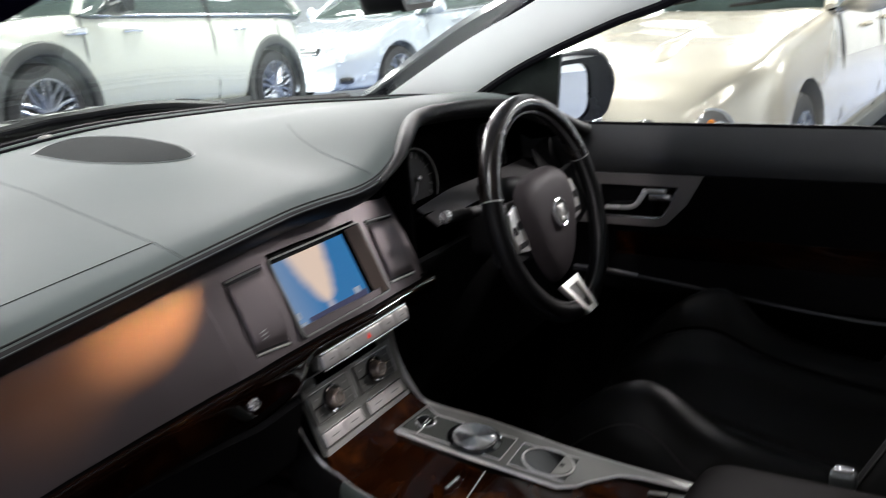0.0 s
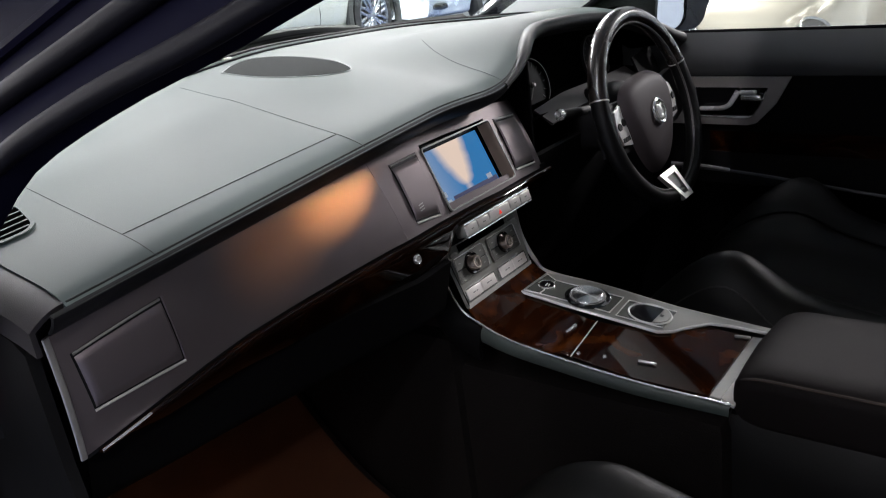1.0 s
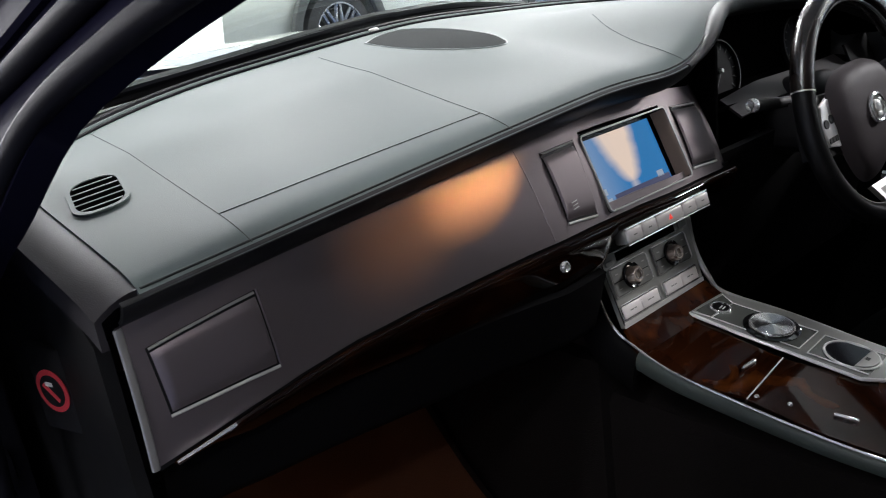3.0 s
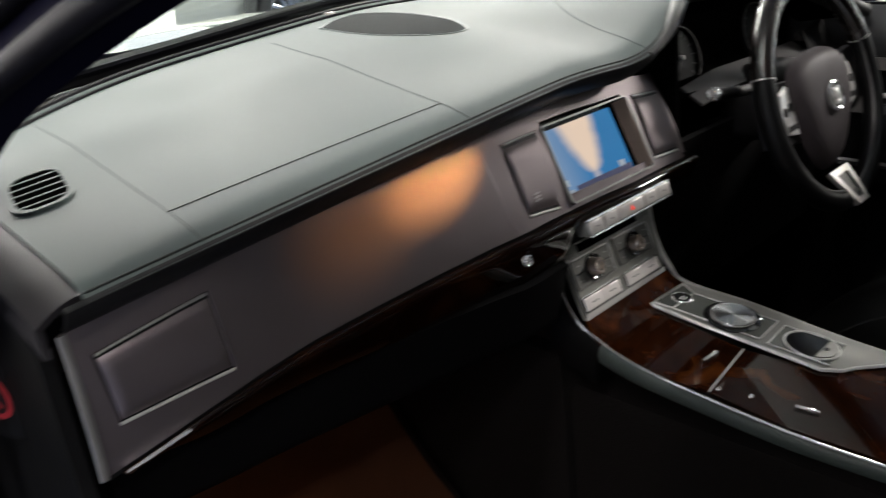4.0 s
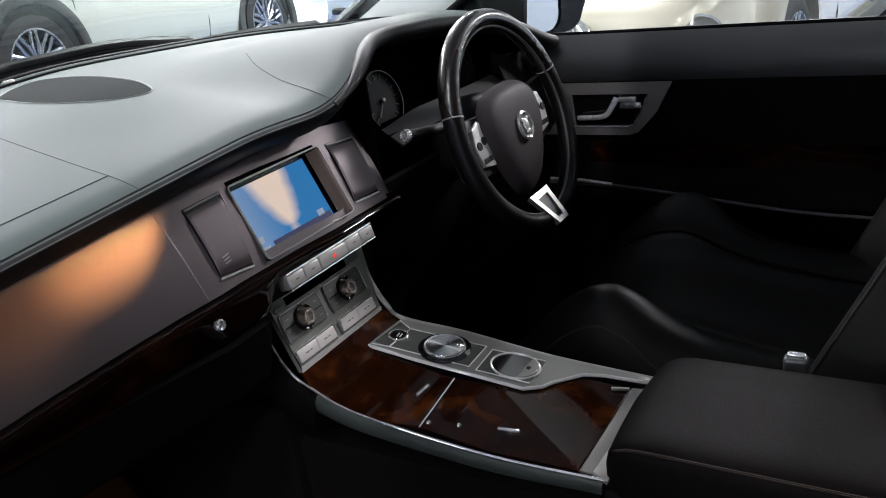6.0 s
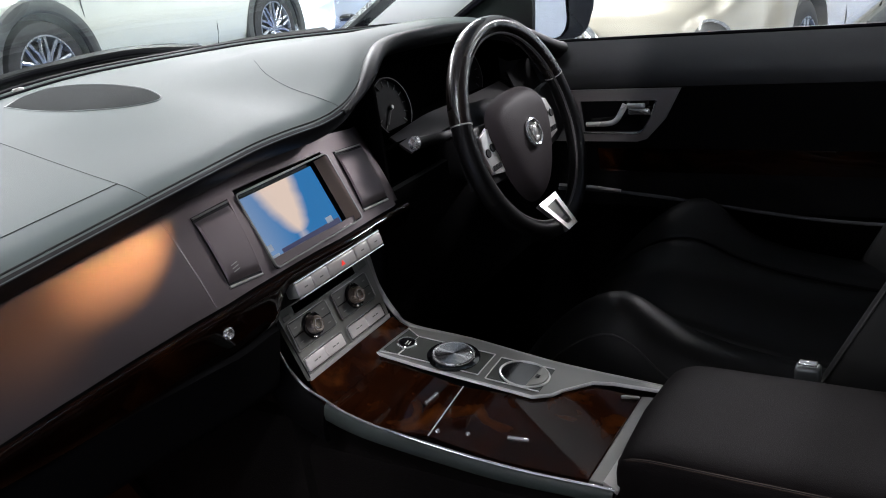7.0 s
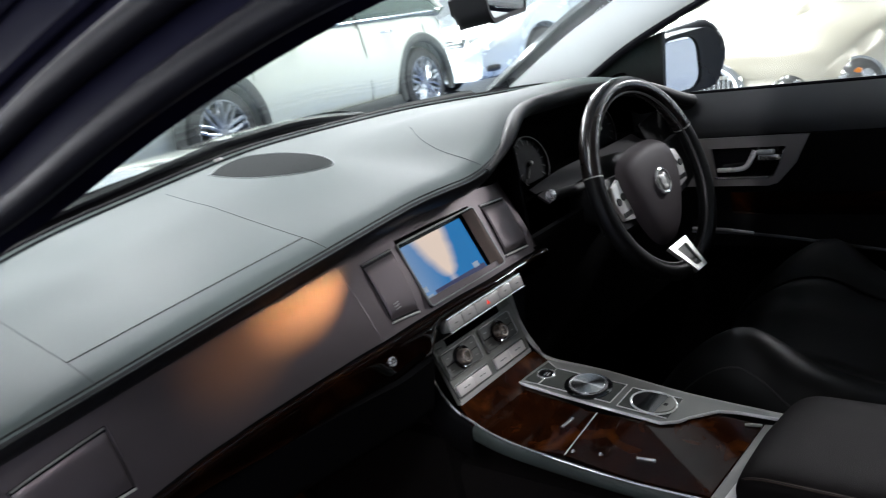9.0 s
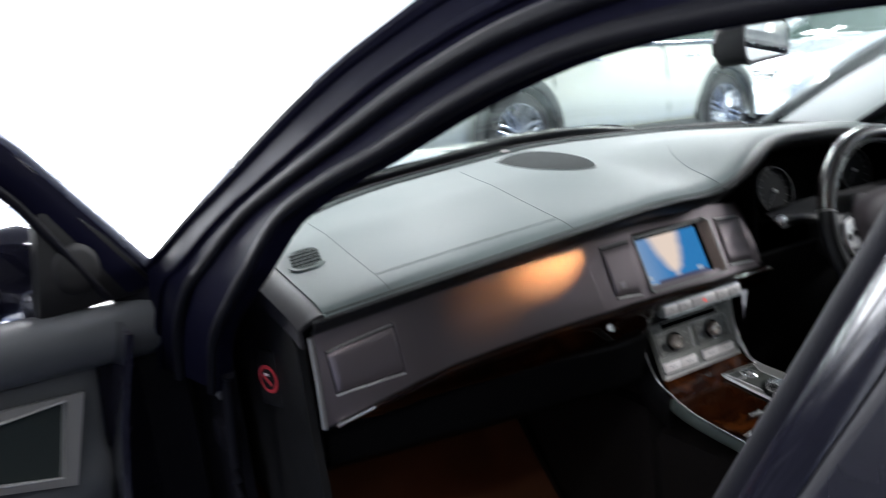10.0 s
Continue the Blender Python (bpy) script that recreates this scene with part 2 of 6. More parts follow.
def sheet(fn, us, vs, thick=0.0, skip=None, seen=(-0.7, -0.75, 1.25)):
    """A curved panel fn(u, v) over a grid, given a thickness behind the side that faces the point seen; skip(u, v) leaves openings."""
    bm = bmesh.new()
    g = [[bm.verts.new(fn(u, v)) for v in vs] for u in us]
    for i in range(len(us) - 1):
        for j in range(len(vs) - 1):
            if skip and skip((us[i] + us[i + 1]) / 2, (vs[j] + vs[j + 1]) / 2):
                continue
            bm.faces.new((g[i][j], g[i + 1][j], g[i + 1][j + 1], g[i][j + 1]))
    bmesh.ops.delete(bm, geom=[v for v in bm.verts if not v.link_faces], context="VERTS")
    bm.normal_update()
    if sum(f.normal.dot(Vector(seen) - f.calc_center_median()) * f.calc_area() for f in bm.faces) < 0:
        bmesh.ops.reverse_faces(bm, faces=bm.faces[:])
        bm.normal_update()
    if thick:
        front, rims = bm.faces[:], [e for e in bm.edges if len(e.link_faces) == 1]
        back = {v: bm.verts.new(v.co - v.normal * abs(thick)) for v in bm.verts[:]}
        for f in front:
            bm.faces.new([back[v] for v in reversed(f.verts)])
        for e in rims:
            a, b = e.verts
            bm.faces.new((a, b, back[b], back[a]))
    return bm


def ribbon(a, b, n=24, thick=0.02, bulge=0.0, towards=(0, 0, 1)):
    """A strip between two smooth lines."""
    pa, pb = spline(a, 8), spline(b, 8)

    def at(line, u):
        k = u * (len(line) - 1)
        i = min(int(k), len(line) - 2)
        return line[i].lerp(line[i + 1], k - i)
    w = Vector(towards)
    return sheet(lambda u, v: at(pa, u).lerp(at(pb, u), v) + w * (bulge * 4 * v * (1 - v)), lin(0, 1, n), lin(0, 1, 8), thick)


def lin(a, b, n):
    return [a + (b - a) * i / (n - 1) for i in range(n)]


def interp(x, xs, ys):
    return float(np.interp(x, xs, ys))


def smooth(a, b, x):
    t = min(1.0, max(0.0, (x - a) / (b - a)))
    return t * t * (3 - 2 * t)


def basis(o, x, y):
    """A frame at o whose x and y axes lie along the two ways."""
    x, y = Vector(x).normalized(), Vector(y).normalized()
    z = x.cross(y)
    return Matrix.Translation(o) @ Matrix((x, y, z)).transposed().to_4x4()


# ---- the shape of the cabin ----
# x to the car's right, y ahead, z up from the showroom floor; x = 0 is the car's middle
def face_y(x, z):
    s = interp(x, (-0.68, -0.5, -0.2, 0.13), (0, 0.1, 0.45, 0.5))
    return interp(x, (-0.68, -0.55, -0.2, 0, 0.13, 0.7), (0.079, 0.06, 0.028, 0.025, 0.036, 0.08)) + s * (z - 0.914)


FX = (-0.673, -0.63, -0.581, -0.529, -0.471, -0.404, -0.331, -0.25, -0.16, -0.06, 0.06, 0.15)


def face_top(x):
    return interp(x, FX, (0.972, 0.982, 0.991, 0.999, 1.005, 1.011, 1.014, 1.016, 1.017, 1.017, 1.013, 1.002))


def face_low(x):
    return interp(x, FX, (0.840, 0.851, 0.864, 0.876, 0.886, 0.8925, 0.8975, 0.9015, 0.9035, 0.9035, 0.900, 0.896))


def pad_z(x, y):
    d = y - 0.099
    hump = 0.050 * smooth(0.0, 0.26, x) * (1 - smooth(0.55, 0.73, x)) * (1 - smooth(0.12, 0.42, y))
    roll = 0.006 * max(0.0, 1 - (y - pad_front(x)) / 0.052) ** 2
    return 1.0668 - roll - 0.07 * (math.sqrt(x * x + 0.0064) - 0.012) + (0.17 * d if d < 0.2 else 0.034 + 0.08 * (d - 0.2)) + hump


def pad_front(x):
    arch = smooth(0.05, 0.34, x) * (1 - smooth(0.42, 0.71, x))
    return 0.044 - 0.014 * smooth(-0.1, 0.05, x) + 0.09 * arch


def pad_back(x):
    return 0.49 - 1.1 * max(0.0, abs(x) - 0.3) ** 2


CON = basis((0, -0.008, 0.735), (1, 0, 0), (0, 1, 0.16))       # the console's top
STACK = basis((0, 0.038, 0.81), (1, 0, 0), (0, 0.35, 1))       # the centre stack's face


def con_pts(pts):
    return [(x, (y + 0.008) * 1.0127) for x, y in pts]


# ---- showroom shell ----
RX0, RX1, RY0, RY1 = -9.0, 15.0, -8.0, 13.0
FLOOR_M = mat("blue_grey_floor", (0.10, 0.13, 0.22), 0.16, 0, 0.02, 60, 0.12, 0.8, 0.5, rvar=0.06)
WALL_M = mat("white_wall", (0.60, 0.62, 0.64), 0.7, 0, 0.1, 120, 0.04, 1.2)
CEIL_M = mat("dark_ceiling", (0.16, 0.165, 0.17), 0.85, 0, 0.1, 80, 0.04, 1.0)
MULL_M = mat("grey_mullion", (0.35, 0.36, 0.38), 0.4, 0.6)
WHITE_M = mat("white_frame_paint", (0.85, 0.86, 0.87), 0.4, 0, 0.02, 200, 0.03)
solid("floor", box(((RX0 + RX1) / 2, (RY0 + RY1) / 2, -0.05), (RX1 - RX0, RY1 - RY0, 0.1), 0), FLOOR_M, "polished blue-grey showroom floor", "floor", "structure")
solid("ceiling", box(((RX0 + RX1) / 2, (RY0 + RY1) / 2, CEIL + 0.05), (RX1 - RX0, RY1 - RY0, 0.1), 0), CEIL_M, "plain dark grey showroom ceiling", "ceiling", "structure")
solid("wall_east", box((RX1 + 0.1, (RY0 + RY1) / 2, CEIL / 2), (0.2, RY1 - RY0, CEIL), 0), WALL_M, "plain white painted showroom wall", "wall", "structure")
solid("wall_west", join(box((RX0 - 0.1, -3.25, CEIL / 2), (0.2, 9.5, CEIL), 0), box((RX0 - 0.1, 12.25, CEIL / 2), (0.2, 1.5, CEIL), 0), box((RX0 - 0.1, 6.5, CEIL - 0.2), (0.2, 10.0, 0.4), 0)), WALL_M,
      "white showroom wall beside a wide glazed opening", "wall", "structure")
solid("wall_south", box(((RX0 + RX1) / 2, RY0 - 0.1, CEIL / 2), (RX1 - RX0 + 0.4, 0.2, CEIL), 0), WALL_M, "plain white painted showroom wall", "wall", "structure")
solid("wall_north", join(box((9.75, RY1 + 0.1, CEIL / 2), (10.9, 0.2, CEIL), 0), box((-2.35, RY1 + 0.1, CEIL - 0.2), (13.3, 0.2, 0.4), 0)), WALL_M,
      "white showroom wall beside a wide glazed opening", "wall", "structure")
shop = thing("window_1", "wide bright shop window with grey mullions", "window", (-2.35, RY1 + 0.1, 0), kind="structure")
for i in range(6):
    part("mullion", box((-9.0 + 13.3 * i / 5, RY1 + 0.1, 1.9), (0.05, 0.08, 3.8), 0.006), WHITE_M, shop)
part("transom", box((-2.35, RY1 + 0.1, 0.06), (13.3, 0.10, 0.08), 0.006), WHITE_M, shop)
for i in range(5):
    pane = part("pane", box((-9.0 + 13.3 * (i + 0.5) / 5, RY1 + 0.1, 1.95), (2.58, 0.012, 3.66), 0), SHOPGLASS, shop)
    pane.visible_shadow = False
side = thing("window_2", "bright shop window in the side wall with white mullions", "window", (RX0 - 0.1, 6.5, 0), kind="structure")
for i in range(5):
    part("mullion", box((RX0 - 0.1, 1.5 + 2.5 * i, 1.9), (0.08, 0.05, 3.8), 0.006), WHITE_M, side)
part("transom", box((RX0 - 0.1, 6.5, 0.06), (0.10, 10.0, 0.08), 0.006), WHITE_M, side)
for i in range(4):
    pane = part("pane", box((RX0 - 0.1, 2.75 + 2.5 * i, 1.95), (0.012, 2.44, 3.66), 0), SHOPGLASS, side)
    pane.visible_shadow = False
OUT = glow("bright_outdoors", (0.97, 0.98, 1.0), 2.2)
solid("backdrop", join(box((-2.0, RY1 + 6.0, 3.0), (40, 0.1, 16), 0), box((RX0 - 7.0, 5.0, 3.0), (0.1, 26, 16), 0)), OUT, "overexposed white daylight outside the shop window", "backdrop", "structure")
PANEL_GLOW = glow("panel_diffuser", (1.0, 0.98, 0.95), 3.0)
for px, py in TUBES:
    lt = thing("tube_light", "slim white tube light under the ceiling", "ceiling light", (px, py, CEIL), "ceiling lights")
    part("tray", box((px, py, CEIL - 0.03), (2.5, 0.16, 0.06), 0.01), MULL_M, lt)
    part("tube", tube([(px - 1.2, py, CEIL - 0.085), (px + 1.2, py, CEIL - 0.085)], 0.02, 10), PANEL_GLOW, lt)
for px, py in PANELS:
    lt = thing("ceiling_light", "flat white rectangular ceiling light panel", "ceiling light", (px, py, CEIL), "ceiling lights")
    part("frame", frame_prism(rrect(2.3, 1.0, 0.02, 2, px, py), rrect(2.2, 0.9, 0.02, 2, px, py), 0.06, Matrix.Translation((0, 0, CEIL - 0.06))), MULL_M, lt)
    part("diffuser", box((px, py, CEIL - 0.03), (2.2, 0.9, 0.02), 0), PANEL_GLOW, lt)

# ---- dashboard ----
dash = thing("dashboard", "grey leather dashboard with satin aluminium fascia and walnut strip", "dashboard", (0, 0.1, 0.9))


def pad_pt(x, v):
    """v 0..1 over the top from windscreen to lip, 1..2 round the nose."""
    yf, yb = pad_front(x), pad_back(x)
    if v <= 1:
        y = yb + (yf - yb) * v
        return Vector((x, y, pad_z(x, y) - 0.004 * smooth(0.93, 1, v)))
    a = (v - 1) * math.radians(140)
    z0 = pad_z(x, yf) - 0.004
    return Vector((x, yf - 0.005 * math.sin(a) + 0.020 * (v - 1) ** 1.5, z0 - 0.0120 * (1 - math.cos(a))))


XS = sorted(set(lin(-0.657, 0.735, 150)))
pad = part("upper_pad", sheet(pad_pt, XS, lin(0, 0.86, 18) + [0.89, 0.92, 0.94, 0.955, 0.97, 0.98, 0.99, 1.0], 0.006), PAD, dash, "grey grained leather top pad")
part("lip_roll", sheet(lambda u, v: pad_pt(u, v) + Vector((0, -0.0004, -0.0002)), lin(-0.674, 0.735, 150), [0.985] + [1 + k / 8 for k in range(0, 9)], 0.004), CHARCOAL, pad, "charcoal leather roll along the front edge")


def seam(pts, r=0.0006, lift=0.0001):
    return tube([(x, y, pad_z(x, y) + lift) for x, y in ((p.x, p.y) for p in spline([(a, b, 0) for a, b in pts], 10))], r, 6)


SEAMS = (((-0.553, 0.103), (-0.40, 0.099), (-0.238, 0.093)), ((-0.540, 0.415), (-0.548, 0.25), (-0.553, 0.12), (-0.556, 0.046)),
         ((-0.205, 0.44), (-0.222, 0.32), (-0.236, 0.14), (-0.240, 0.046)), ((0.145, 0.245), (0.104, 0.190), (0.077, 0.132), (0.065, 0.078), (0.060, 0.036)))
for k, s in enumerate(SEAMS):
    part("seam", seam(s, 0.0006 if k == 0 else 0.0004), SEAM if k == 0 else THREAD, pad)
# dark welt that runs along the lip
part("lip_welt", tube([(x, pad_front(x) + 0.006, pad_z(x, pad_front(x) + 0.006) - 0.0006) for x in lin(-0.655, 0.73, 150)], 0.0011, 6), SEAM, pad)
part("hood_lip", tube([(x, pad_front(x) + 0.001, pad_z(x, pad_front(x)) - 0.006) for x in lin(0.06, 0.715, 50)], lambda k: 0.004 + 0.008 * smooth(0, 0.2, k), 10), CHARCOAL, dash, "black rim of the instrument hood")
# leather of the pad's end, with its shade put into the colour
END_SHADE = leather("pad_end_shade", (0.028, 0.026, 0.029), 0.5, 0.35, 0.25)
part("pad_end", sheet(lambda u, v: Vector((-0.6565 - 0.038 * min(v, 1.0), 0.052 + 0.39 * u, pad_z(-0.6565, 0.052 + 0.39 * u) - 0.002 - 0.014 * min(v, 1.0) ** 2 - 0.05 * max(0.0, v - 1))), lin(0, 1, 16), lin(0, 1, 6) + [1.5], 0.006), END_SHADE, dash, "rounded end of the top pad, darkened for shade")
# black sheet standing in for the shade under the lip, above the fascia
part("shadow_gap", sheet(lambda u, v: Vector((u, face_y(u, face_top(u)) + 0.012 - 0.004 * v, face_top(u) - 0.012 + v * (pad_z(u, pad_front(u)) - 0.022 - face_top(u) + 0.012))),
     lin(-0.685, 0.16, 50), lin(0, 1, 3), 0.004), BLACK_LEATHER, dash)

# speaker grille by the windscreen
GR = spline([(-0.124, 0.440, 0), (-0.08, 0.462, 0), (-0.033, 0.457, 0), (-0.004, 0.40, 0), (-0.004, 0.32, 0), (-0.026, 0.253, 0), (-0.068, 0.260, 0), (-0.108, 0.305, 0), (-0.124, 0.37, 0), (-0.124, 0.440, 0)], 6)[:-1]
GRC = sum(GR, Vector()) / len(GR)
GRILLE_RIM = mat("grille_rim", (0.16, 0.19, 0.185), 0.35)
GRILLE_M = mat("grille_mesh", (0.026, 0.033, 0.032), 0.85, 0, 1.0, 1500, 0.3, 900, spec=0.1)


def grille_pt(k, r):
    p = GRC.lerp(GR[int(k) % len(GR)], r)
    return Vector((p.x, p.y, pad_z(p.x, p.y) + 0.0009 * (1 - smooth(0.94, 1.0, r) * 0.9)))


spk = part("speaker_grille", sheet(grille_pt, list(range(len(GR) + 1)), (0.001, 0.5, 0.93, 0.97, 1.0)), GRILLE_M, dash, "oval perforated speaker grille")
part("rim", tube([Vector((p.x, p.y, pad_z(p.x, p.y) + 0.0002)) for p in GR], 0.0010, 6, True), GRILLE_RIM, spk)

# near-black without gloss: the shade inside recesses, put into the colour
RECESS_SHADE = mat("recess_shade", (0.002, 0.002, 0.002), 0.9, spec=0.0)
# round-cornered demister outlet with slats
VM = basis((-0.611, 0.226, pad_z(-0.611, 0.226) + 0.0022), (1, 0.0, 0.069), (0.24, 1, 0.186))
dv = part("demister_vent", frame_prism(rrect(0.056, 0.082, 0.020, 6), rrect(0.047, 0.073, 0.018, 6), 0.0022, VM @ Matrix.Translation((0, 0, -0.0014))), PAD, dash, "rounded demister outlet with slats")
part("well", prism(rrect(0.048, 0.074, 0.018, 6), 0.0004, VM @ Matrix.Translation((0, 0, -0.0006))), RECESS_SHADE, dv)
for i in range(5):
    w = 0.047 if 0 < i < 4 else 0.040
    part("slat", box((0, -0.0265 + 0.01325 * i, 0.0001), (w, 0.0024, 0.0006), 0.0002, 1, VM), PAD, dv)

# satin aluminium fascia with the opening for the screen
SX0, SX1 = -0.117, 0.043
us = sorted(set([round(x, 4) for x in lin(-0.673, 0.15, 70)] + [SX0, SX1]))
vs = (0, 0.06, 0.14, 0.3, 0.5, 0.7, 0.86, 0.95, 1.0)


def face_pt(u, v):
    z = face_low(u) + (face_top(u) - face_low(u)) * v
    end = smooth(0.12, 0.15, u)
    return Vector((u, face_y(u, z) - 0.004 * 4 * v * (1 - v) + 0.010 * end * end, z))


fascia = part("fascia_panel", sheet(face_pt, us, vs, -0.004, lambda u, v: SX0 < u < SX1 and 0.14 < v < 0.86), ALU, dash, "satin aluminium fascia panel")
part("end_strip", tube([face_pt(-0.673, v) + Vector((0.001, -0.0015, 0)) for v in lin(0, 1, 9)], 0.0038, 8, False, 0.6, (0, -1, 0)), STACK_M, fascia)
part("joint", tube([face_pt(-0.222 + 0.010 * (1 - v), v) + Vector((0, 0.0004, 0)) for v in lin(0.0, 1, 9)], 0.0008, 6), ALU, fascia)


def face_frame(x, z):
    """A frame on the fascia, x to the right, y up, z outwards."""
    p = Vector((x, face_y(x, z) - 0.0035, z))
    ax = Vector((x + 0.02, face_y(x + 0.02, z), z)) - Vector((x - 0.02, face_y(x - 0.02, z), z))
    ay = Vector((x, face_y(x, z + 0.02), z + 0.02)) - Vector((x, face_y(x, z - 0.02), z - 0.02))
    return basis(p, ax, ay)


def flush_vent(tl, tr, br, bl):
    """A closed outlet between four (x, height share) corners of the fascia: a curved cover in a dark groove, lips above and below."""
    def at(u, v, out=0.0):
        a, b = (tl[0] + (tr[0] - tl[0]) * u, tl[1] + (tr[1] - tl[1]) * u), (bl[0] + (br[0] - bl[0]) * u, bl[1] + (br[1] - bl[1]) * u)
        x, h = b[0] + (a[0] - b[0]) * v, b[1] + (a[1] - b[1]) * v
        return face_pt(x, h) + Vector((0, -0.92, 0.38)) * out
    vent = part("air_vent", sheet(lambda u, v: at(u, v, 0.0006), lin(0, 1, 8), lin(0, 1, 8), 0.002), BLACK, dash, "closed flush aluminium air vent cover")
    part("cover", sheet(lambda u, v: at(0.020 + 0.96 * u, 0.035 + 0.89 * v, 0.0008 + 0.0034 * math.sqrt(max(0.0, 1.0 - abs(2 * v - 1) ** 5)) * min(1.0, min(u, 1 - u) * 25 + 0.3)), [0, 0.01, 0.03] + lin(0.1, 0.9, 6) + [0.97, 0.99, 1], lin(0, 1, 16), 0.002), ALU, vent)
    part("top_lip", tube([at(0.02 + 0.96 * u, 0.975, 0.0012) for u in lin(0, 1, 8)], 0.0014, 8), STACK_M, vent)
    part("lower_lip", tube([at(u, -0.015, 0.0012) for u in lin(0, 1, 8)], 0.0016, 8), SILVER, vent)
    part("side_lip", tube([at(1.01, v, 0.0006) for v in lin(0, 1, 8)], 0.0012, 8), ALU, vent)
    return vent, at


def share(x, z):
    return x, (z - face_low(x)) / (face_top(x) - face_low(x))


flush_vent(share(-0.656, 0.949), share(-0.556, 0.967), share(-0.550, 0.893), share(-0.650, 0.885))
lv, lat = flush_vent(share(-0.187, 0.994), share(-0.131, 0.9955), share(-0.139, 0.913), share(-0.1865, 0.9175))
for i in range(3):
    p = lat(0.30, 0.16 + 0.045 * i, 0.0062)
    part("heat_mark", box((0, 0, 0), (0.009, 0.0012, 0.0008), 0.0002, 1, basis(p, (1, 0, 0.15), (0, 0.4, 1))), PALE_INK, lv)
flush_vent(share(0.066, 0.991), share(0.125, 0.985), share(0.117, 0.9105), share(0.060, 0.9155))

PLATE = mat("brushed_strip", (0.27, 0.275, 0.255), 0.32, 0.45, 0.04, 900, 0.06)
# screen, sunk into the fascia
SM = face_frame((SX0 + SX1) / 2, 0.953)
W, H = SX1 - SX0, 0.092
scr = part("screen_housing", join(box((0, 0, -0.020), (W + 0.012, H + 0.012, 0.004), 0, m=SM), box((0, H / 2 + 0.001, -0.0105), (W + 0.002, 0.002, 0.019), 0, m=SM),
           box((0, -H / 2 - 0.001, -0.0105), (W + 0.002, 0.002, 0.019), 0, m=SM), box((-W / 2 - 0.001, 0, -0.0105), (0.002, H, 0.019), 0, m=SM), box((W / 2 + 0.001, 0, -0.0105), (0.002, H, 0.019), 0, m=SM)), GLOSS, dash, "navigation screen in a chrome-edged well")
part("bezel", frame_prism(rrect(W + 0.0045, H + 0.0045, 0.006, 4), rrect(W + 0.0005, H + 0.0005, 0.004, 4), 0.0030, SM @ Matrix.Translation((0, 0, -0.001))), PLATE, scr, "thin chrome bezel")
SCREEN_WALL = mat("bronze_tinted_wall", (0.34, 0.26, 0.22), 0.28, 0.85, 0.02, 900, 0.05)
part("side_wall", sheet(lambda u, v: SM @ Vector((W / 2 + 0.0005 - 0.0135 * v + 0.004 * math.sin(math.pi * v), -H / 2 + 0.001 + (H - 0.002) * u, 0.0015 - 0.0125 * v * v)), lin(0, 1, 10), lin(0, 1, 10), 0.002), SCREEN_WALL, scr, "curved metal side of the screen well")


def screen_mat():
    """The lit map: blue sea, a pale sunlit coast, darker bars below."""
    m = bpy.data.materials.new("lit_map")
    m.use_nodes = True
    n, l = m.node_tree.nodes, m.node_tree.links
    b = n["Principled BSDF"]
    b.inputs["Base Color"].default_value = (0.01, 0.01, 0.01, 1)
    b.inputs["Roughness"].default_value = 0.12
    uv = n.new("ShaderNodeUVMap")
    sep = n.new("ShaderNodeSeparateXYZ")
    l.new(uv.outputs[0], sep.inputs[0])

    def op(kind, a, c):
        k = n.new("ShaderNodeMath")
        k.operation = kind
        for i, q in enumerate((a, c)):
            if isinstance(q, (int, float)):
                k.inputs[i].default_value = q
            else:
                l.new(q, k.inputs[i])
        return k.outputs[0]
    nz = n.new("ShaderNodeTexNoise")
    nz.inputs["Scale"].default_value = 7
    l.new(uv.outputs[0], nz.inputs["Vector"])
    x, y = sep.outputs[0], sep.outputs[1]
    # the coast is a cape that narrows downwards
    mid = op("SUBTRACT", 0.52, op("MULTIPLY", 0.04, y))
    half = op("MULTIPLY", op("POWER", op("MAXIMUM", op("SUBTRACT", y, 0.24), 0.001), 0.45), 0.27)
    off = op("ABSOLUTE", op("SUBTRACT", op("ADD", x, op("MULTIPLY", op("SUBTRACT", nz.outputs[0], 0.5), 0.05)), mid), 0)
    land = op("SUBTRACT", half, off)
    r = n.new("ShaderNodeMapRange")
    r.inputs[1].default_value, r.inputs[2].default_value = -0.06, 0.08
    l.new(land, r.inputs[0])
    mx = n.new("ShaderNodeMix")
    mx.data_type = "RGBA"
    mx.inputs[6].default_value = (0.025, 0.19, 0.46, 1)
    mx.inputs[7].default_value = (0.80, 0.66, 0.55, 1)
    l.new(r.outputs[0], mx.inputs[0])
    # paler towards the left, where the panel is seen askew
    mx2 = n.new("ShaderNodeMix")
    mx2.data_type = "RGBA"
    r2 = n.new("ShaderNodeMapRange")
    r2.inputs[1].default_value, r2.inputs[2].default_value, r2.inputs[4].default_value = 0.45, 0.0, 0.40
    l.new(x, r2.inputs[0])
    l.new(r2.outputs[0], mx2.inputs[0])
    l.new(mx.outputs[2], mx2.inputs[6])
    mx2.inputs[7].default_value = (0.50, 0.55, 0.62, 1)
    l.new(mx2.outputs[2], b.inputs["Emission Color"])
    b.inputs["Emission Strength"].default_value = 0.8
    return m


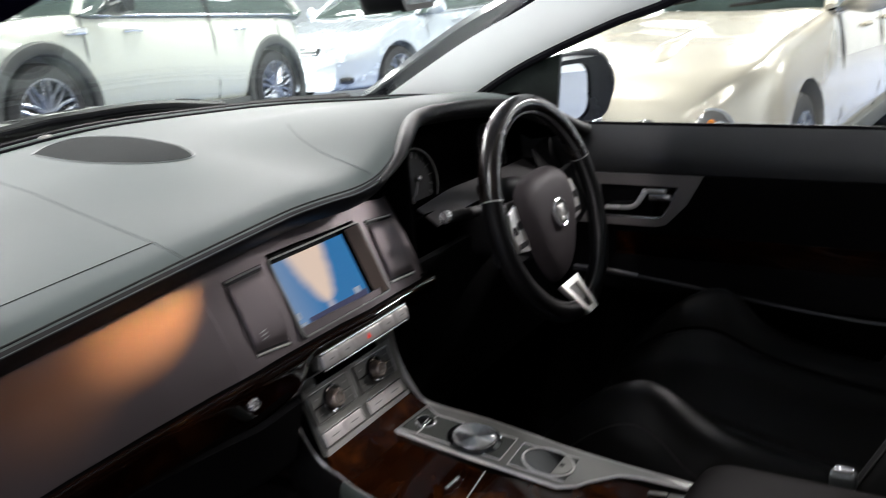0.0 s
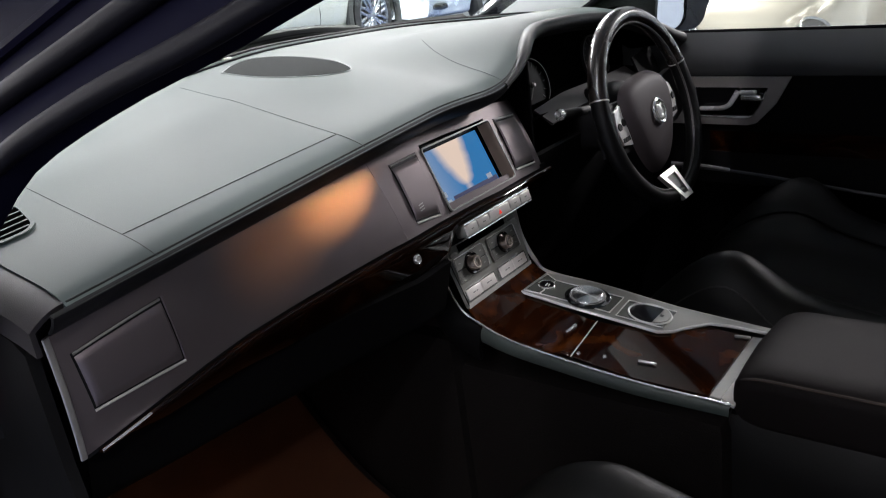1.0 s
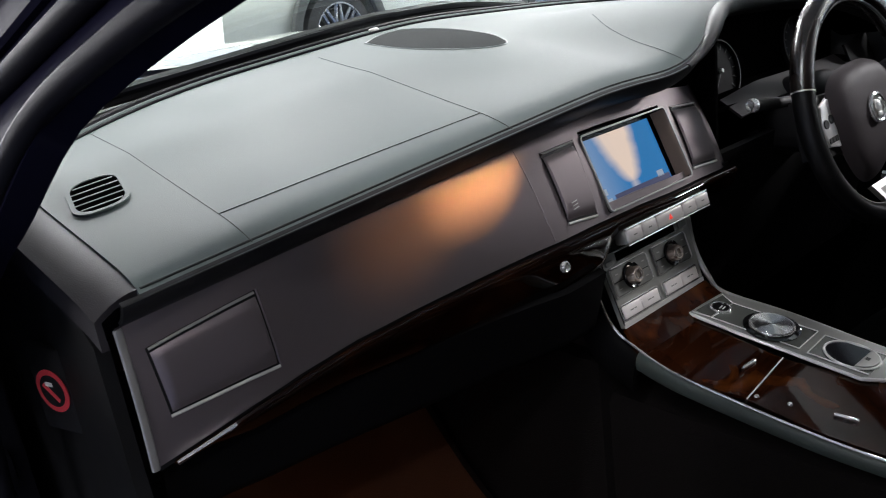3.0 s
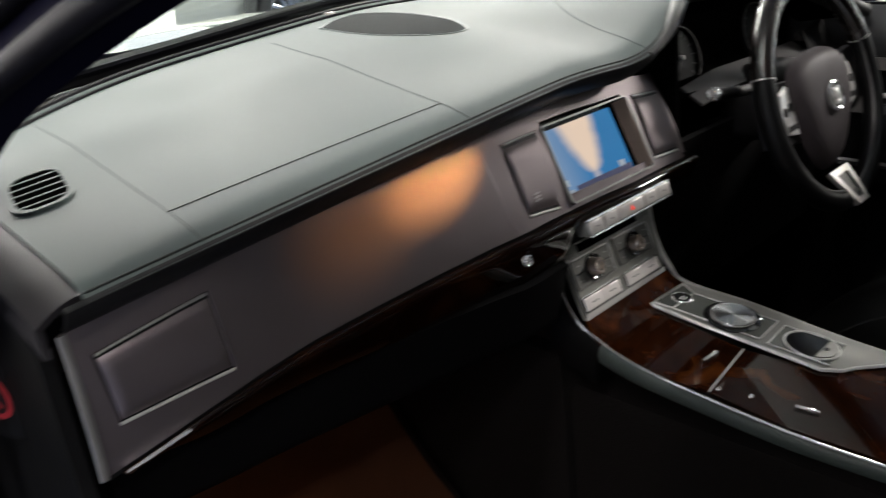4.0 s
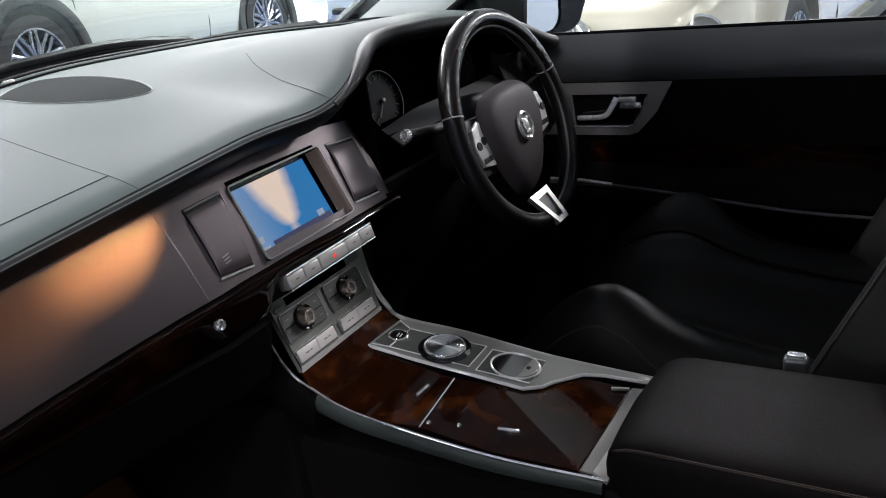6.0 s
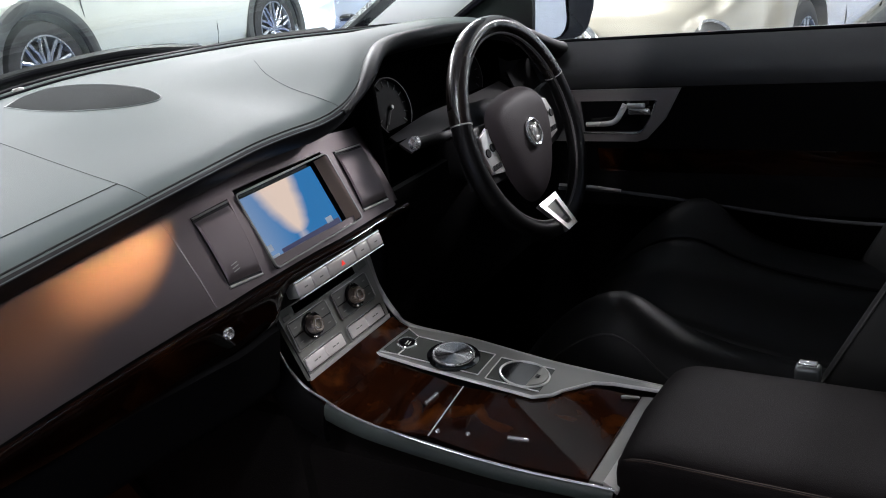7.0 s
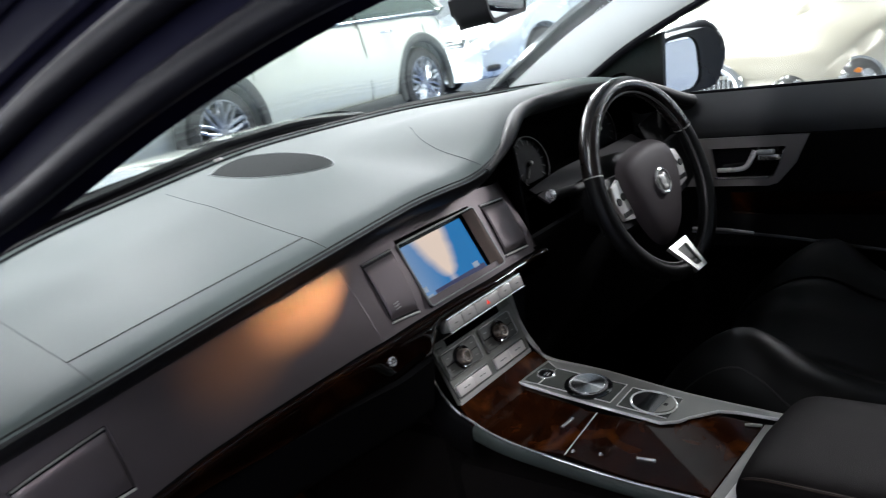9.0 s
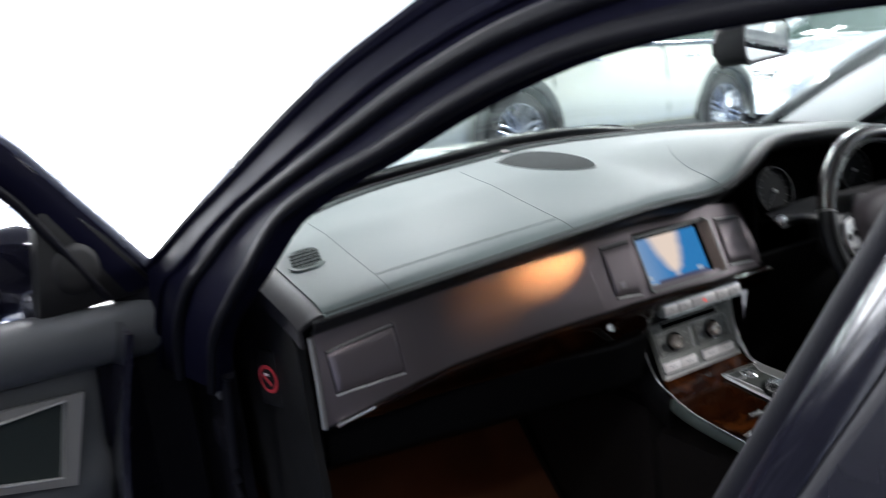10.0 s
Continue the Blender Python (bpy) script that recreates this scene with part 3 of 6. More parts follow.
def lit_plate(name, material, x0, x1, y0, y1, z, parent):
    bm = bmesh.new()
    q = [bm.verts.new(SM @ Vector(p)) for p in ((x0, y0, z), (x1, y0, z), (x1, y1, z), (x0, y1, z))]
    f = bm.faces.new(q)
    lay = bm.loops.layers.uv.new("UVMap")
    for lp, c in zip(f.loops, ((0, 0), (1, 0), (1, 1), (0, 1))):
        lp[lay].uv = c
    bmesh.ops.solidify(bm, geom=bm.faces[:], thickness=0.001)
    return part(name, bm, material, parent)


lit_plate("map_display", screen_mat(), -W / 2 + 0.001, W / 2 - 0.021, -H / 2 + 0.001, H / 2 - 0.004, -0.012, scr)
BAR = glow("menu_bar", (0.03, 0.035, 0.08), 0.8)
BTN = glow("menu_button", (0.30, 0.36, 0.42), 0.5)
lit_plate("menu_bar", BAR, -W / 2 + 0.028, W / 2 - 0.024, -H / 2 + 0.002, -H / 2 + 0.015, -0.0108, scr)
lit_plate("menu_button", BTN, -W / 2 + 0.004, -W / 2 + 0.022, -H / 2 + 0.003, -H / 2 + 0.013, -0.0108, scr)
lit_plate("menu_button", BTN, -W / 2 + 0.006, -W / 2 + 0.018, -H / 2 + 0.018, -H / 2 + 0.026, -0.0108, scr)
lit_plate("menu_button", BTN, W / 2 - 0.046, W / 2 - 0.034, -H / 2 + 0.014, -H / 2 + 0.022, -0.0108, scr)


# walnut strip below the fascia, rolled under, and the glovebox
def strip_h(x):
    return interp(x, (-0.66, -0.58, -0.40, -0.2, -0.130, -0.112, 0.062, 0.078, 0.16), (0.005, 0.027, 0.050, 0.062, 0.058, 0.028, 0.028, 0.036, 0.036))


def wood_pt(u, v):
    h, z0 = strip_h(u), face_low(u) - 0.0025
    a = v * math.radians(165)
    y0 = face_y(u, z0)
    return Vector((u, y0 - 0.001 - 0.010 * math.sin(min(a * 1.6, math.pi / 2)) + 0.022 * v ** 1.6, z0 - h * (1 - math.cos(a)) / 1.97))


part("walnut_strip", sheet(wood_pt, lin(-0.655, 0.152, 110), lin(0, 1, 14), -0.003), SHADED_WOOD, dash, "glossy burr walnut strip")
part("gap_line", sheet(lambda u, v: Vector((u, face_y(u, face_low(u)) + 0.003, face_low(u) + 0.004 - 0.010 * v)), lin(-0.668, 0.15, 50), lin(0, 1, 2), 0.002), BLACK, dash)
part("glovebox_button", lathe([(0.0001, 0), (0.0065, 0), (0.0065, 0.003), (0.005, 0.0045), (0.0030, 0.0034), (0.0001, 0.0034)], 24, basis((-0.224, face_y(-0.224, 0.883) - 0.013, 0.883), (1, 0, 0), (0, 0.15, 1))), CHROME, dash, "small round chrome button")
part("chrome_tip", tube([wood_pt(u, 0.02) + Vector((0, -0.003, -0.001)) for u in lin(-0.655, -0.60, 6)], 0.002, 6), CHROME, dash)


def glove_pt(u, v):
    z = (face_low(u) - strip_h(u)) * (1 - v) + 0.742 * v
    return Vector((u, face_y(u, 0.85) + 0.018 + 0.030 * v + 0.03 * smooth(0.75, 1, v), z))


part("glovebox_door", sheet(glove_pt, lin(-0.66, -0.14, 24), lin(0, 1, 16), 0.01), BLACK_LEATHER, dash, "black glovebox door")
part("under_tray", sheet(lambda u, v: glove_pt(u, 1.0) + Vector((0, 0.30 * v, 0.03 * v)), lin(-0.66, -0.14, 24), lin(0, 1, 4), 0.006, seen=(-0.4, -0.3, 0.2)), BLACK, dash, "black tray under the glovebox")
part("end_cap", prism([(0.055, 0.62), (0.50, 0.62), (0.46, 1.03), (0.30, 1.012), (0.10, 0.975), (0.081, 0.963), (0.079, 0.84)], 0.012,
     Matrix(((0, 0, 1, -0.692), (1, 0, 0, 0), (0, 1, 0, 0), (0, 0, 0, 1)))), BLACK, dash, "black plastic dashboard end cap")
STKM = basis((-0.7005, 0.215, 0.884), (0.33, -0.944, 0), (0, 0, 1))
stk = part("airbag_sticker", lathe([(0.0001, 0), (0.022, 0), (0.022, 0.0008), (0.0001, 0.0008)], 28, STKM), STICKER, dash, "round red warning sticker")
part("sticker_ground", lathe([(0.0001, 0), (0.0165, 0), (0.0165, 0.0012), (0.0001, 0.0012)], 28, STKM), BLACK, stk)
part("sticker_mark", box((0, -0.002, 0.0014), (0.024, 0.0050, 0.0005), 0.0002, 1, STKM @ pose(0, 0, 0, 0, 0, -40)), STICKER, stk)
part("sticker_mark", box((-0.002, 0.007, 0.0014), (0.010, 0.0045, 0.0005), 0.0002, 1, STKM), PALE_INK, stk)
part("sticker_backing", box((0, 0, -0.006), (0.060, 0.090, 0.010), 0.004, 2, STKM), BLACK, dash)

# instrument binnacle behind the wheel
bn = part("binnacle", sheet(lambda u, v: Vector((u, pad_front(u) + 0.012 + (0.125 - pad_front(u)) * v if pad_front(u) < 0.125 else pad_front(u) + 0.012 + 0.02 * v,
     pad_z(u, pad_front(u)) - 0.017 - 0.010 * v)), lin(0.09, 0.70, 40), lin(0, 1, 5), 0.003), RECESS_SHADE, dash, "black instrument cowl")
part("back_plate", box((0.405, 0.155, 0.969), (0.55, 0.02, 0.20), 0.004), RECESS_SHADE, bn)
part("side_cheek", sheet(lambda u, v: Vector((0.158 + 0.03 * u, 0.055 + 0.09 * u, 0.90 + v * (pad_z(0.17, 0.06) - 0.016 - 0.90))), lin(0, 1, 6), lin(0, 1, 6), 0.004), BLACK_LEATHER, bn)
DIM_INK = mat("unlit_dial_marks", (0.045, 0.045, 0.045), 0.6)
DIAL = mat("dial_face", (0.003, 0.003, 0.004), 0.5, spec=0.1)
for gx in (0.297, 0.530):
    gm = basis((gx, 0.136, 0.990), (1, 0, 0), (0, 0.25, 1))
    g = part("gauge", lathe([(0.0001, 0), (0.047, 0), (0.047, 0.006), (0.0445, 0.008), (0.043, 0.002), (0.0001, 0.002)], 40, gm), DIAL, bn, "round black dial with pale marks")
    part("ring", lathe([(0.0450, 0.0065), (0.0465, 0.0065), (0.0465, 0.0080), (0.0450, 0.0080)], 40, gm), DIM_INK, g)
    for k in range(13):
        a = radians(225 - 270 * k / 12)
        part("tick", box((0.037, 0, 0.0032), (0.009, 0.0014, 0.0008), 0, m=gm @ pose(0, 0, 0, 0, 0, math.degrees(a))), DIM_INK, g)
    part("needle", box((0.014, 0, 0.005), (0.032, 0.0018, 0.001), 0, m=gm @ pose(0, 0, 0, 0, 0, 228)), DIM_INK, g)
    part("hub_cap", lathe([(0.0001, 0.004), (0.004, 0.004), (0.003, 0.008), (0.0001, 0.0085)], 16, gm), STACK_M, g)

COLUMN_M = mat("dull_grey_trim", (0.022, 0.020, 0.021), 0.5, 0.3, 0.05, 600, 0.1)
# driver's side of the fascia
part("driver_fascia", sheet(lambda u, v: Vector((u, 0.03 + 0.03 * smooth(0.55, 0.72, u) + 0.04 * v, 0.895 + 0.09 * v)), lin(0.565, 0.705, 8), lin(0, 1, 6), 0.004), BLACK_LEATHER, dash, "black fascia end beside the wheel")
part("knee_panel", sheet(lambda u, v: Vector((u, 0.06 + 0.05 * v, 0.90 - 0.28 * v)), lin(0.155, 0.70, 12), lin(0, 1, 8), 0.01), BLACK, dash, "black knee panel under the column")
part("column_trim", sheet(lambda u, v: Vector((u, 0.055 + 0.035 * v, 0.938 + 0.022 * v + 0.012 * smooth(0.2, 0.34, u) + 0.004 * math.sin(9 * u))), lin(0.225, 0.57, 20), lin(0, 1, 5), 0.004), COLUMN_M, dash, "dull grey trim below the dials")
part("cowl_floor", sheet(lambda u, v: Vector((u, 0.075 + 0.07 * v, 0.957 + 0.004 * v)), lin(0.16, 0.62, 12), lin(0, 1, 3), 0.004), RECESS_SHADE, dash)

# ---- centre stack and console ----
con = thing("centre_console", "aluminium and walnut centre console with rotary selector", "console", (0, -0.15, 0.32))
LRAIL = spline([(-0.128, 0.052, 0.850), (-0.125, 0.042, 0.80), (-0.116, 0.028, 0.758), (-0.115, 0.0, 0.741), (-0.121, -0.04, 0.731), (-0.122, -0.099, 0.721), (-0.111, -0.234, 0.700), (-0.086, -0.352, 0.681)], 8)
RRAIL = spline([(0.080, 0.055, 0.850), (0.074, 0.040, 0.80), (0.075, 0.018, 0.760), (0.083, -0.002, 0.738), (0.094, -0.09, 0.723), (0.098, -0.21, 0.704), (0.116, -0.345, 0.683)], 8)
part("side_rail", tube(LRAIL, 0.0019, 8, flat=0.8), CHROME, con, "satin metal edge rail")
part("side_rail", tube(RRAIL, 0.0044, 8, flat=0.7), STACK_M, con, "satin metal edge rail")


def side_sheet(rail, s, drop, out, turn, taper=0.0, lift=0.004):
    """The padded flank below a rail: it swells out, then turns under."""
    def f(u, v):
        k = u * (len(rail) - 1)
        i = min(int(k), len(rail) - 2)
        p = rail[i].lerp(rail[i + 1], k - i)
        a = v * math.radians(turn)
        g = 1.0 - taper * u ** 0.7
        back = (rail[min(i + 1, len(rail) - 1)] - rail[i]).normalized()
        side = Vector((s, 0, 0)) if abs(back.z) < 0.8 else Vector((s, 0.0, 0))
        return p + side * (0.0015 + g * out * math.sin(a)) + Vector((0, 0.5 * drop * v * max(0.0, -back.z), -lift - g * drop * (1 - math.cos(a)) / (1 - math.cos(math.radians(turn)))))
    return sheet(f, lin(0, 1, 50), lin(0, 1, 14), 0.006, seen=(s * 2, -0.4, 0.9))


KL = next(i for i, p in enumerate(LRAIL) if p.y < -0.006)
# front stretch coloured black for the dashboard's shade, the rest grey
part("flank", side_sheet(LRAIL[:KL + 1], -1, 0.050, 0.010, 140), BLACK_LEATHER, con, "stack flank, blackened for the dashboard's shade")
part("flank", side_sheet(LRAIL[KL:], -1, 0.024, 0.007, 150, 0.30, -0.0005), PAD_SHADED, con, "grey leather console flank")
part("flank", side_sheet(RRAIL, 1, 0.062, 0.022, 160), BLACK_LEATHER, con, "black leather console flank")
part("tunnel", join(box((-0.01, -0.13, 0.48), (0.19, 0.44, 0.36), 0.02), box((-0.02, 0.36, 0.50), (0.21, 0.62, 0.42), 0.03)), DARK_CARPET, con, "black carpeted tunnel side")
# stack face
SF = [(-0.113, 0.055), (0.074, 0.055), (0.064, -0.0535), (-0.1075, -0.0555)]
part("stack_panel", prism(SF[::-1], -0.006, STACK), PANEL_M, con, "grey-green stack panel")
part("stack_foot", prism([(-0.1075, -0.0565), (0.064, -0.0545), (0.065, -0.0490), (-0.1065, -0.0495)], 0.0012, STACK, 0.0004, 1), SILVER, con, "pale metal foot of the stack")
part("stack_joint", tube([STACK @ Vector((x, y, 0.0002)) for x, y in ((-0.112, 0.05), (-0.1095, 0.0), (-0.1065, -0.052))], 0.0010, 6), BLACK, con)
part("cd_slot", box((-0.022, 0.0290, 0.0005), (0.122, 0.0105, 0.003), 0.001, 1, STACK), RECESS_SHADE, con, "black disc slot")
part("slot_lip", box((-0.022, 0.0232, 0.0012), (0.124, 0.0012, 0.003), 0.0004, 1, STACK), STACK_M, con)
part("slot_lip", box((-0.022, 0.0352, 0.0012), (0.124, 0.0010, 0.003), 0.0003, 1, STACK), BRIGHT, con)


def control_block(cx, x0, x1):
    """Keys round a rotary knob, and a pair of wide keys below."""
    xm, w = (x0 + x1) / 2, (x1 - x0) / 2
    blk = part("control_block", prism(rrect(x1 - x0, 0.036, 0.003, 3, xm, 0.000), 0.0008, STACK), BLACK, con)
    part("block_rim", frame_prism(rrect(x1 - x0 + 0.0016, 0.0376, 0.0033, 3, xm, 0.0), rrect(x1 - x0, 0.0362, 0.003, 3, xm, 0.0), 0.0022, STACK), STACK_M, blk)
    for a, b in (((x0 + 0.002, 0.0186), (x1 - 0.002, 0.0186)), ((x1 + 0.0006, 0.016), (x1 + 0.0006, -0.016))):
        part("rim_line", tube([STACK @ Vector((*a, 0.0022)), STACK @ Vector((*b, 0.0022))], 0.0006, 6), BRIGHT, blk)
    for sx in (-1, 1):
        for sy in (-1, 1):
            part("key", box((xm + sx * w / 2, sy * 0.0090, 0.0014), (w - 0.0012, 0.0166, 0.0020), 0.0006, 1, STACK), DARKBTN, blk)
            part("key_mark", box((xm + sx * w * 0.74, sy * 0.0095, 0.0026), (0.005, 0.0012, 0.0004), 0, m=STACK), STACK_M, blk)
    part("knob_ring", lathe([(0.0118, 0.001), (0.0165, 0.001), (0.0165, 0.0040), (0.0150, 0.0048), (0.0118, 0.0036)], 32, STACK @ Matrix.Translation((cx, 0, 0.0))), GLOSS, blk, "gloss black knob surround")
    for a in (70, 255, 285):
        q = (0.0155 * math.cos(radians(a)), 0.0155 * math.sin(radians(a)))
        part("ring_glint", box((cx + q[0], q[1], 0.0048), (0.0030, 0.0022, 0.0010), 0.0004, 1, STACK), CHROME, blk)
    k = part("rotary_knob", lathe([(0.0001, 0), (0.0112, 0), (0.0112, 0.003), (0.0102, 0.0046), (0.0098, 0.0105), (0.0088, 0.0118), (0.0062, 0.0115), (0.0058, 0.0100), (0.0001, 0.0098)], 32, STACK @ Matrix.Translation((cx, 0.0, 0.002))), KNOB, blk, "ribbed metal rotary knob")
    for i in range(18):
        a = 2 * math.pi * i / 18
        part("rib", box((0.0101, 0, 0.0075), (0.0010, 0.0011, 0.0056), 0.0002, 1, STACK @ Matrix.Translation((cx, 0, 0.002)) @ pose(0, 0, 0, 0, 0, math.degrees(a))), KNOB, k)
    part("knob_cap", lathe([(0.0056, 0.0112), (0.0066, 0.0112), (0.0066, 0.0122), (0.0056, 0.0122)], 28, STACK @ Matrix.Translation((cx, 0, 0.002))), CHROME, k)
    rim = part("wide_keys", frame_prism(rrect(x1 - x0 + 0.0040, 0.0200, 0.003, 3, xm, -0.0380), rrect(x1 - x0 + 0.0012, 0.0176, 0.002, 3, xm, -0.0380), 0.0022, STACK), CHROME, con)
    part("key_gap", prism(rrect(x1 - x0 + 0.001, 0.0174, 0.002, 3, xm, -0.0380), 0.0006, STACK), BLACK, rim)
    for sx in (-1, 1):
        part("key", box((xm + sx * w / 2, -0.0380, 0.0016), (w - 0.0008, 0.0158, 0.0040), 0.0012, 3, STACK), BRIGHT_KEY, rim)
        part("key_mark", box((xm + sx * w / 2 - 0.003, -0.0380, 0.0037), (0.006, 0.0014, 0.0003), 0, m=STACK), DARKBTN, rim)
        part("key_mark", box((xm + sx * w / 2 + 0.004, -0.0380, 0.0037), (0.004, 0.0014, 0.0003), 0, m=STACK), DARKBTN, rim)


BRIGHT_KEY = mat("silver_keys", (0.82, 0.78, 0.755), 0.32, 0.15, 0.03, 900, 0.06)
control_block(-0.0675, -0.1035, -0.0315)
control_block(0.0185, -0.0175, 0.0545)
part("corner_key", box((-0.0985, 0.0250, 0.0005), (0.014, 0.007, 0.002), 0.001, 1, STACK), DARKBTN, con)
part("corner_key", box((0.0570, 0.0300, 0.0005), (0.018, 0.012, 0.002), 0.001, 1, STACK), DARKBTN, con)
# key bar under the fascia
BARM = basis((-0.0230, 0.020, 0.8748), (1, 0, 0), (0, 0.25, 1))
kb = part("key_bar", box((0, 0, 0.001), (0.170, 0.0185, 0.020), 0.003, 2, BARM), PLATE, con, "bar of grey keys with a red hazard key")
for y_, r_ in ((0.0098, 0.0013), (-0.0098, 0.0011)):
    part("bar_edge", tube([BARM @ Vector((x, y_, 0.0112)) for x in lin(-0.0845, 0.0845, 12)], r_, 8), CHROME, kb, "bright edge of the key bar")
for i, (c_, w_) in enumerate(((-0.0705, 0.0280), (-0.0415, 0.0285), (0.0, 0.0530), (0.0415, 0.0285), (0.0705, 0.0280))):
    part("bar_key", box((c_, 0, 0.0108), (w_ - 0.0008, 0.0160, 0.005), 0.0018, 3, BARM), GREYBTN, kb)
    if i != 2:
        part("key_mark", box((c_, 0, 0.0133), (0.006, 0.0014, 0.0004), 0, m=BARM), DARKBTN, kb)
part("hazard_mark", prism([(-0.0035, -0.0030), (0.0035, -0.0030), (0, 0.0035)], 0.0008, BARM @ Matrix.Translation((0.0, 0, 0.0131))), RED, kb, "red hazard triangle")
part("stack_core", box((-0.024, 0.085, 0.80), (0.19, 0.07, 0.16), 0.004), BLACK, con)

# walnut under the stack and the two lids
part("walnut_ramp", sheet(lambda u, v: Vector((-0.108 + u * 0.176 + 0.012 * v * (2 * u - 1), 0.0195 - 0.030 * v, 0.7575 - 0.0245 * v + 0.004 * (v - 1) * v)), lin(0, 1, 12), lin(0, 1, 6), 0.004), WOOD, con, "burr walnut below the stack")
LEFT = [(-0.116, -0.012), (-0.119, -0.05), (-0.1185, -0.095), (-0.1115, -0.163)]
FR = con_pts(LEFT[:3] + [(-0.106, -0.1395), (-0.004, -0.1265), (-0.002, -0.07), (0.003, -0.012)])
RE = con_pts([(-0.106, -0.1425), (-0.103, -0.23), (-0.0835, -0.322), (0.0865, -0.320), (0.078, -0.262), (0.045, -0.236), (0.020, -0.212), (-0.003, -0.1295)])
part("cup_lid", prism(FR, 0.003, CON @ Matrix.Translation((0, 0, -0.003)), 0.0008, 1), WOOD, con, "glossy burr walnut lid")
part("cup_lid", prism(RE, 0.003, CON @ Matrix.Translation((0, 0, -0.003)), 0.0008, 1), WOOD, con, "glossy burr walnut lid")
part("lid_strip", tube([CON @ Vector((-0.106 + 0.103 * k, (-0.133 + 0.013 * k) * 1.0127, 0.0002)) for k in lin(0, 1, 5)], 0.0009, 6), LINE, con, "thin chrome dividing strip")
part("rear_border", prism(con_pts([(-0.0845, -0.3235), (0.0870, -0.3215), (0.0930, -0.3380), (-0.0825, -0.3385)])[::-1], 0.004, CON @ Matrix.Translation((0, 0, -0.003)), 0.001, 1), DARKBTN, con, "satin metal border behind the lid")
part("underlay", prism(con_pts([(-0.117, 0.0), (0.085, 0.0), (0.113, -0.34), (-0.085, -0.345), (-0.112, -0.2), (-0.12, -0.08)])[::-1], -0.01, CON @ Matrix.Translation((0, 0, -0.005))), BLACK, con)


def con_at(x, y, h=0.005):
    return CON @ Matrix.Translation((x, (y + 0.008) * 1.0127, h))


def latch(x, y, turn, size, m):
    part("latch", box((0, 0, 0.002), (size, 0.0045, 0.004), 0.0015, 2, CON @ Matrix.Translation((x, (y + 0.008) * 1.0127, 0)) @ pose(0, 0, 0, 0, 0, turn)), m, con)


latch(-0.046, -0.109, -3, 0.026, CHROME)
latch(-0.0625, -0.231, -73, 0.025, CHROME)
latch(0.0758, -0.3106, -65, 0.022, STACK_M)
for x, y in ((-0.081, -0.178), (-0.094, -0.146)):
    part("lid_pip", lathe([(0.0001, 0), (0.003, 0), (0.002, 0.002), (0.0001, 0.002)], 12, con_at(x, y, 0)), CHROME, con)

# metal strip with the selector
STRIP = con_pts([(0.001, 0.005), (0.077, 0.001), (0.091, -0.09), (0.094, -0.21), (0.113, -0.338), (0.1045, -0.338), (0.091, -0.285), (0.080, -0.262), (0.045, -0.236), (0.031, -0.229), (0.016, -0.211), (0.0095, -0.135), (0.0035, -0.066)])
plate = part("selector_plate", prism(STRIP[::-1], 0.005, CON, 0.0015, 2), PLATE, con, "satin metal strip holding the gear selector")
part("plate_edge", tube([CON @ Vector((x, y, 0.003)) for x, y in [STRIP[k] for k in (0, 12, 11, 10, 9, 8, 7, 6, 5)]], 0.0024, 8), LINE, plate, "bright edge bead")


INSET = mat("grey_green_inset", (0.095, 0.103, 0.094), 0.22, 0.3)
IN1 = con_pts([(0.0085, -0.0255), (0.0205, -0.1350), (0.0725, -0.1325), (0.0600, -0.0260)])
IN2 = con_pts([(0.0185, -0.1460), (0.0700, -0.1425), (0.0800, -0.2120), (0.0260, -0.2150)])
for q in (IN1, IN2[::-1]):
    part("inset", prism(q, 0.0008, CON @ Matrix.Translation((0, 0, 0.005))), INSET, plate, "dark grey-green inset panel")
part("inset", prism(con_pts([(0.0090, -0.0225), (0.0600, -0.0235), (0.0690, -0.0045), (0.0105, -0.0020)]), 0.0008, CON @ Matrix.Translation((0, 0, 0.005))), INSET, plate, "dark grey-green inset panel")
LINES = [(IN1[0], IN1[1]), (IN1[1], IN1[2]), (IN1[2], IN1[3]), (IN2[0], IN2[1]), (IN2[1], IN2[2]), (IN2[3], IN2[0])] + [(con_pts([a])[0], con_pts([b])[0]) for a, b in (((0.0085, -0.0235), (0.0040, -0.0010)), ((0.0700, -0.0030), (0.0600, -0.0245)), ((0.0085, -0.0255), (0.0250, -0.0258)))]
for a, b in LINES:
    part("inset_line", tube([CON @ Vector((*a, 0.0062)), CON @ Vector((*b, 0.0060))], 0.0008, 6), LINE, plate, "thin bright line")
sb = part("start_button", lathe([(0.0001, 0), (0.012, 0), (0.012, 0.003), (0.0105, 0.0042), (0.0098, 0.003), (0.0001, 0.003)], 28, con_at(0.036, -0.0215)), GLOSS, plate, "round black start button")
part("button_ring", lathe([(0.0112, 0.0022), (0.0136, 0.0010), (0.0136, 0.0032), (0.0122, 0.0044), (0.0112, 0.0040)], 28, con_at(0.036, -0.0215)), CHROME, sb)
part("mark", box((0, 0, 0.0034), (0.009, 0.0015, 0.0004), 0, m=con_at(0.036, -0.0215) @ pose(0, 0, 0, 0, 0, 8)), PALE_INK, sb)
part("mark", box((0, -0.004, 0.0034), (0.008, 0.0015, 0.0004), 0, m=con_at(0.036, -0.0215) @ pose(0, 0, 0, 0, 0, 8)), PALE_INK, sb)
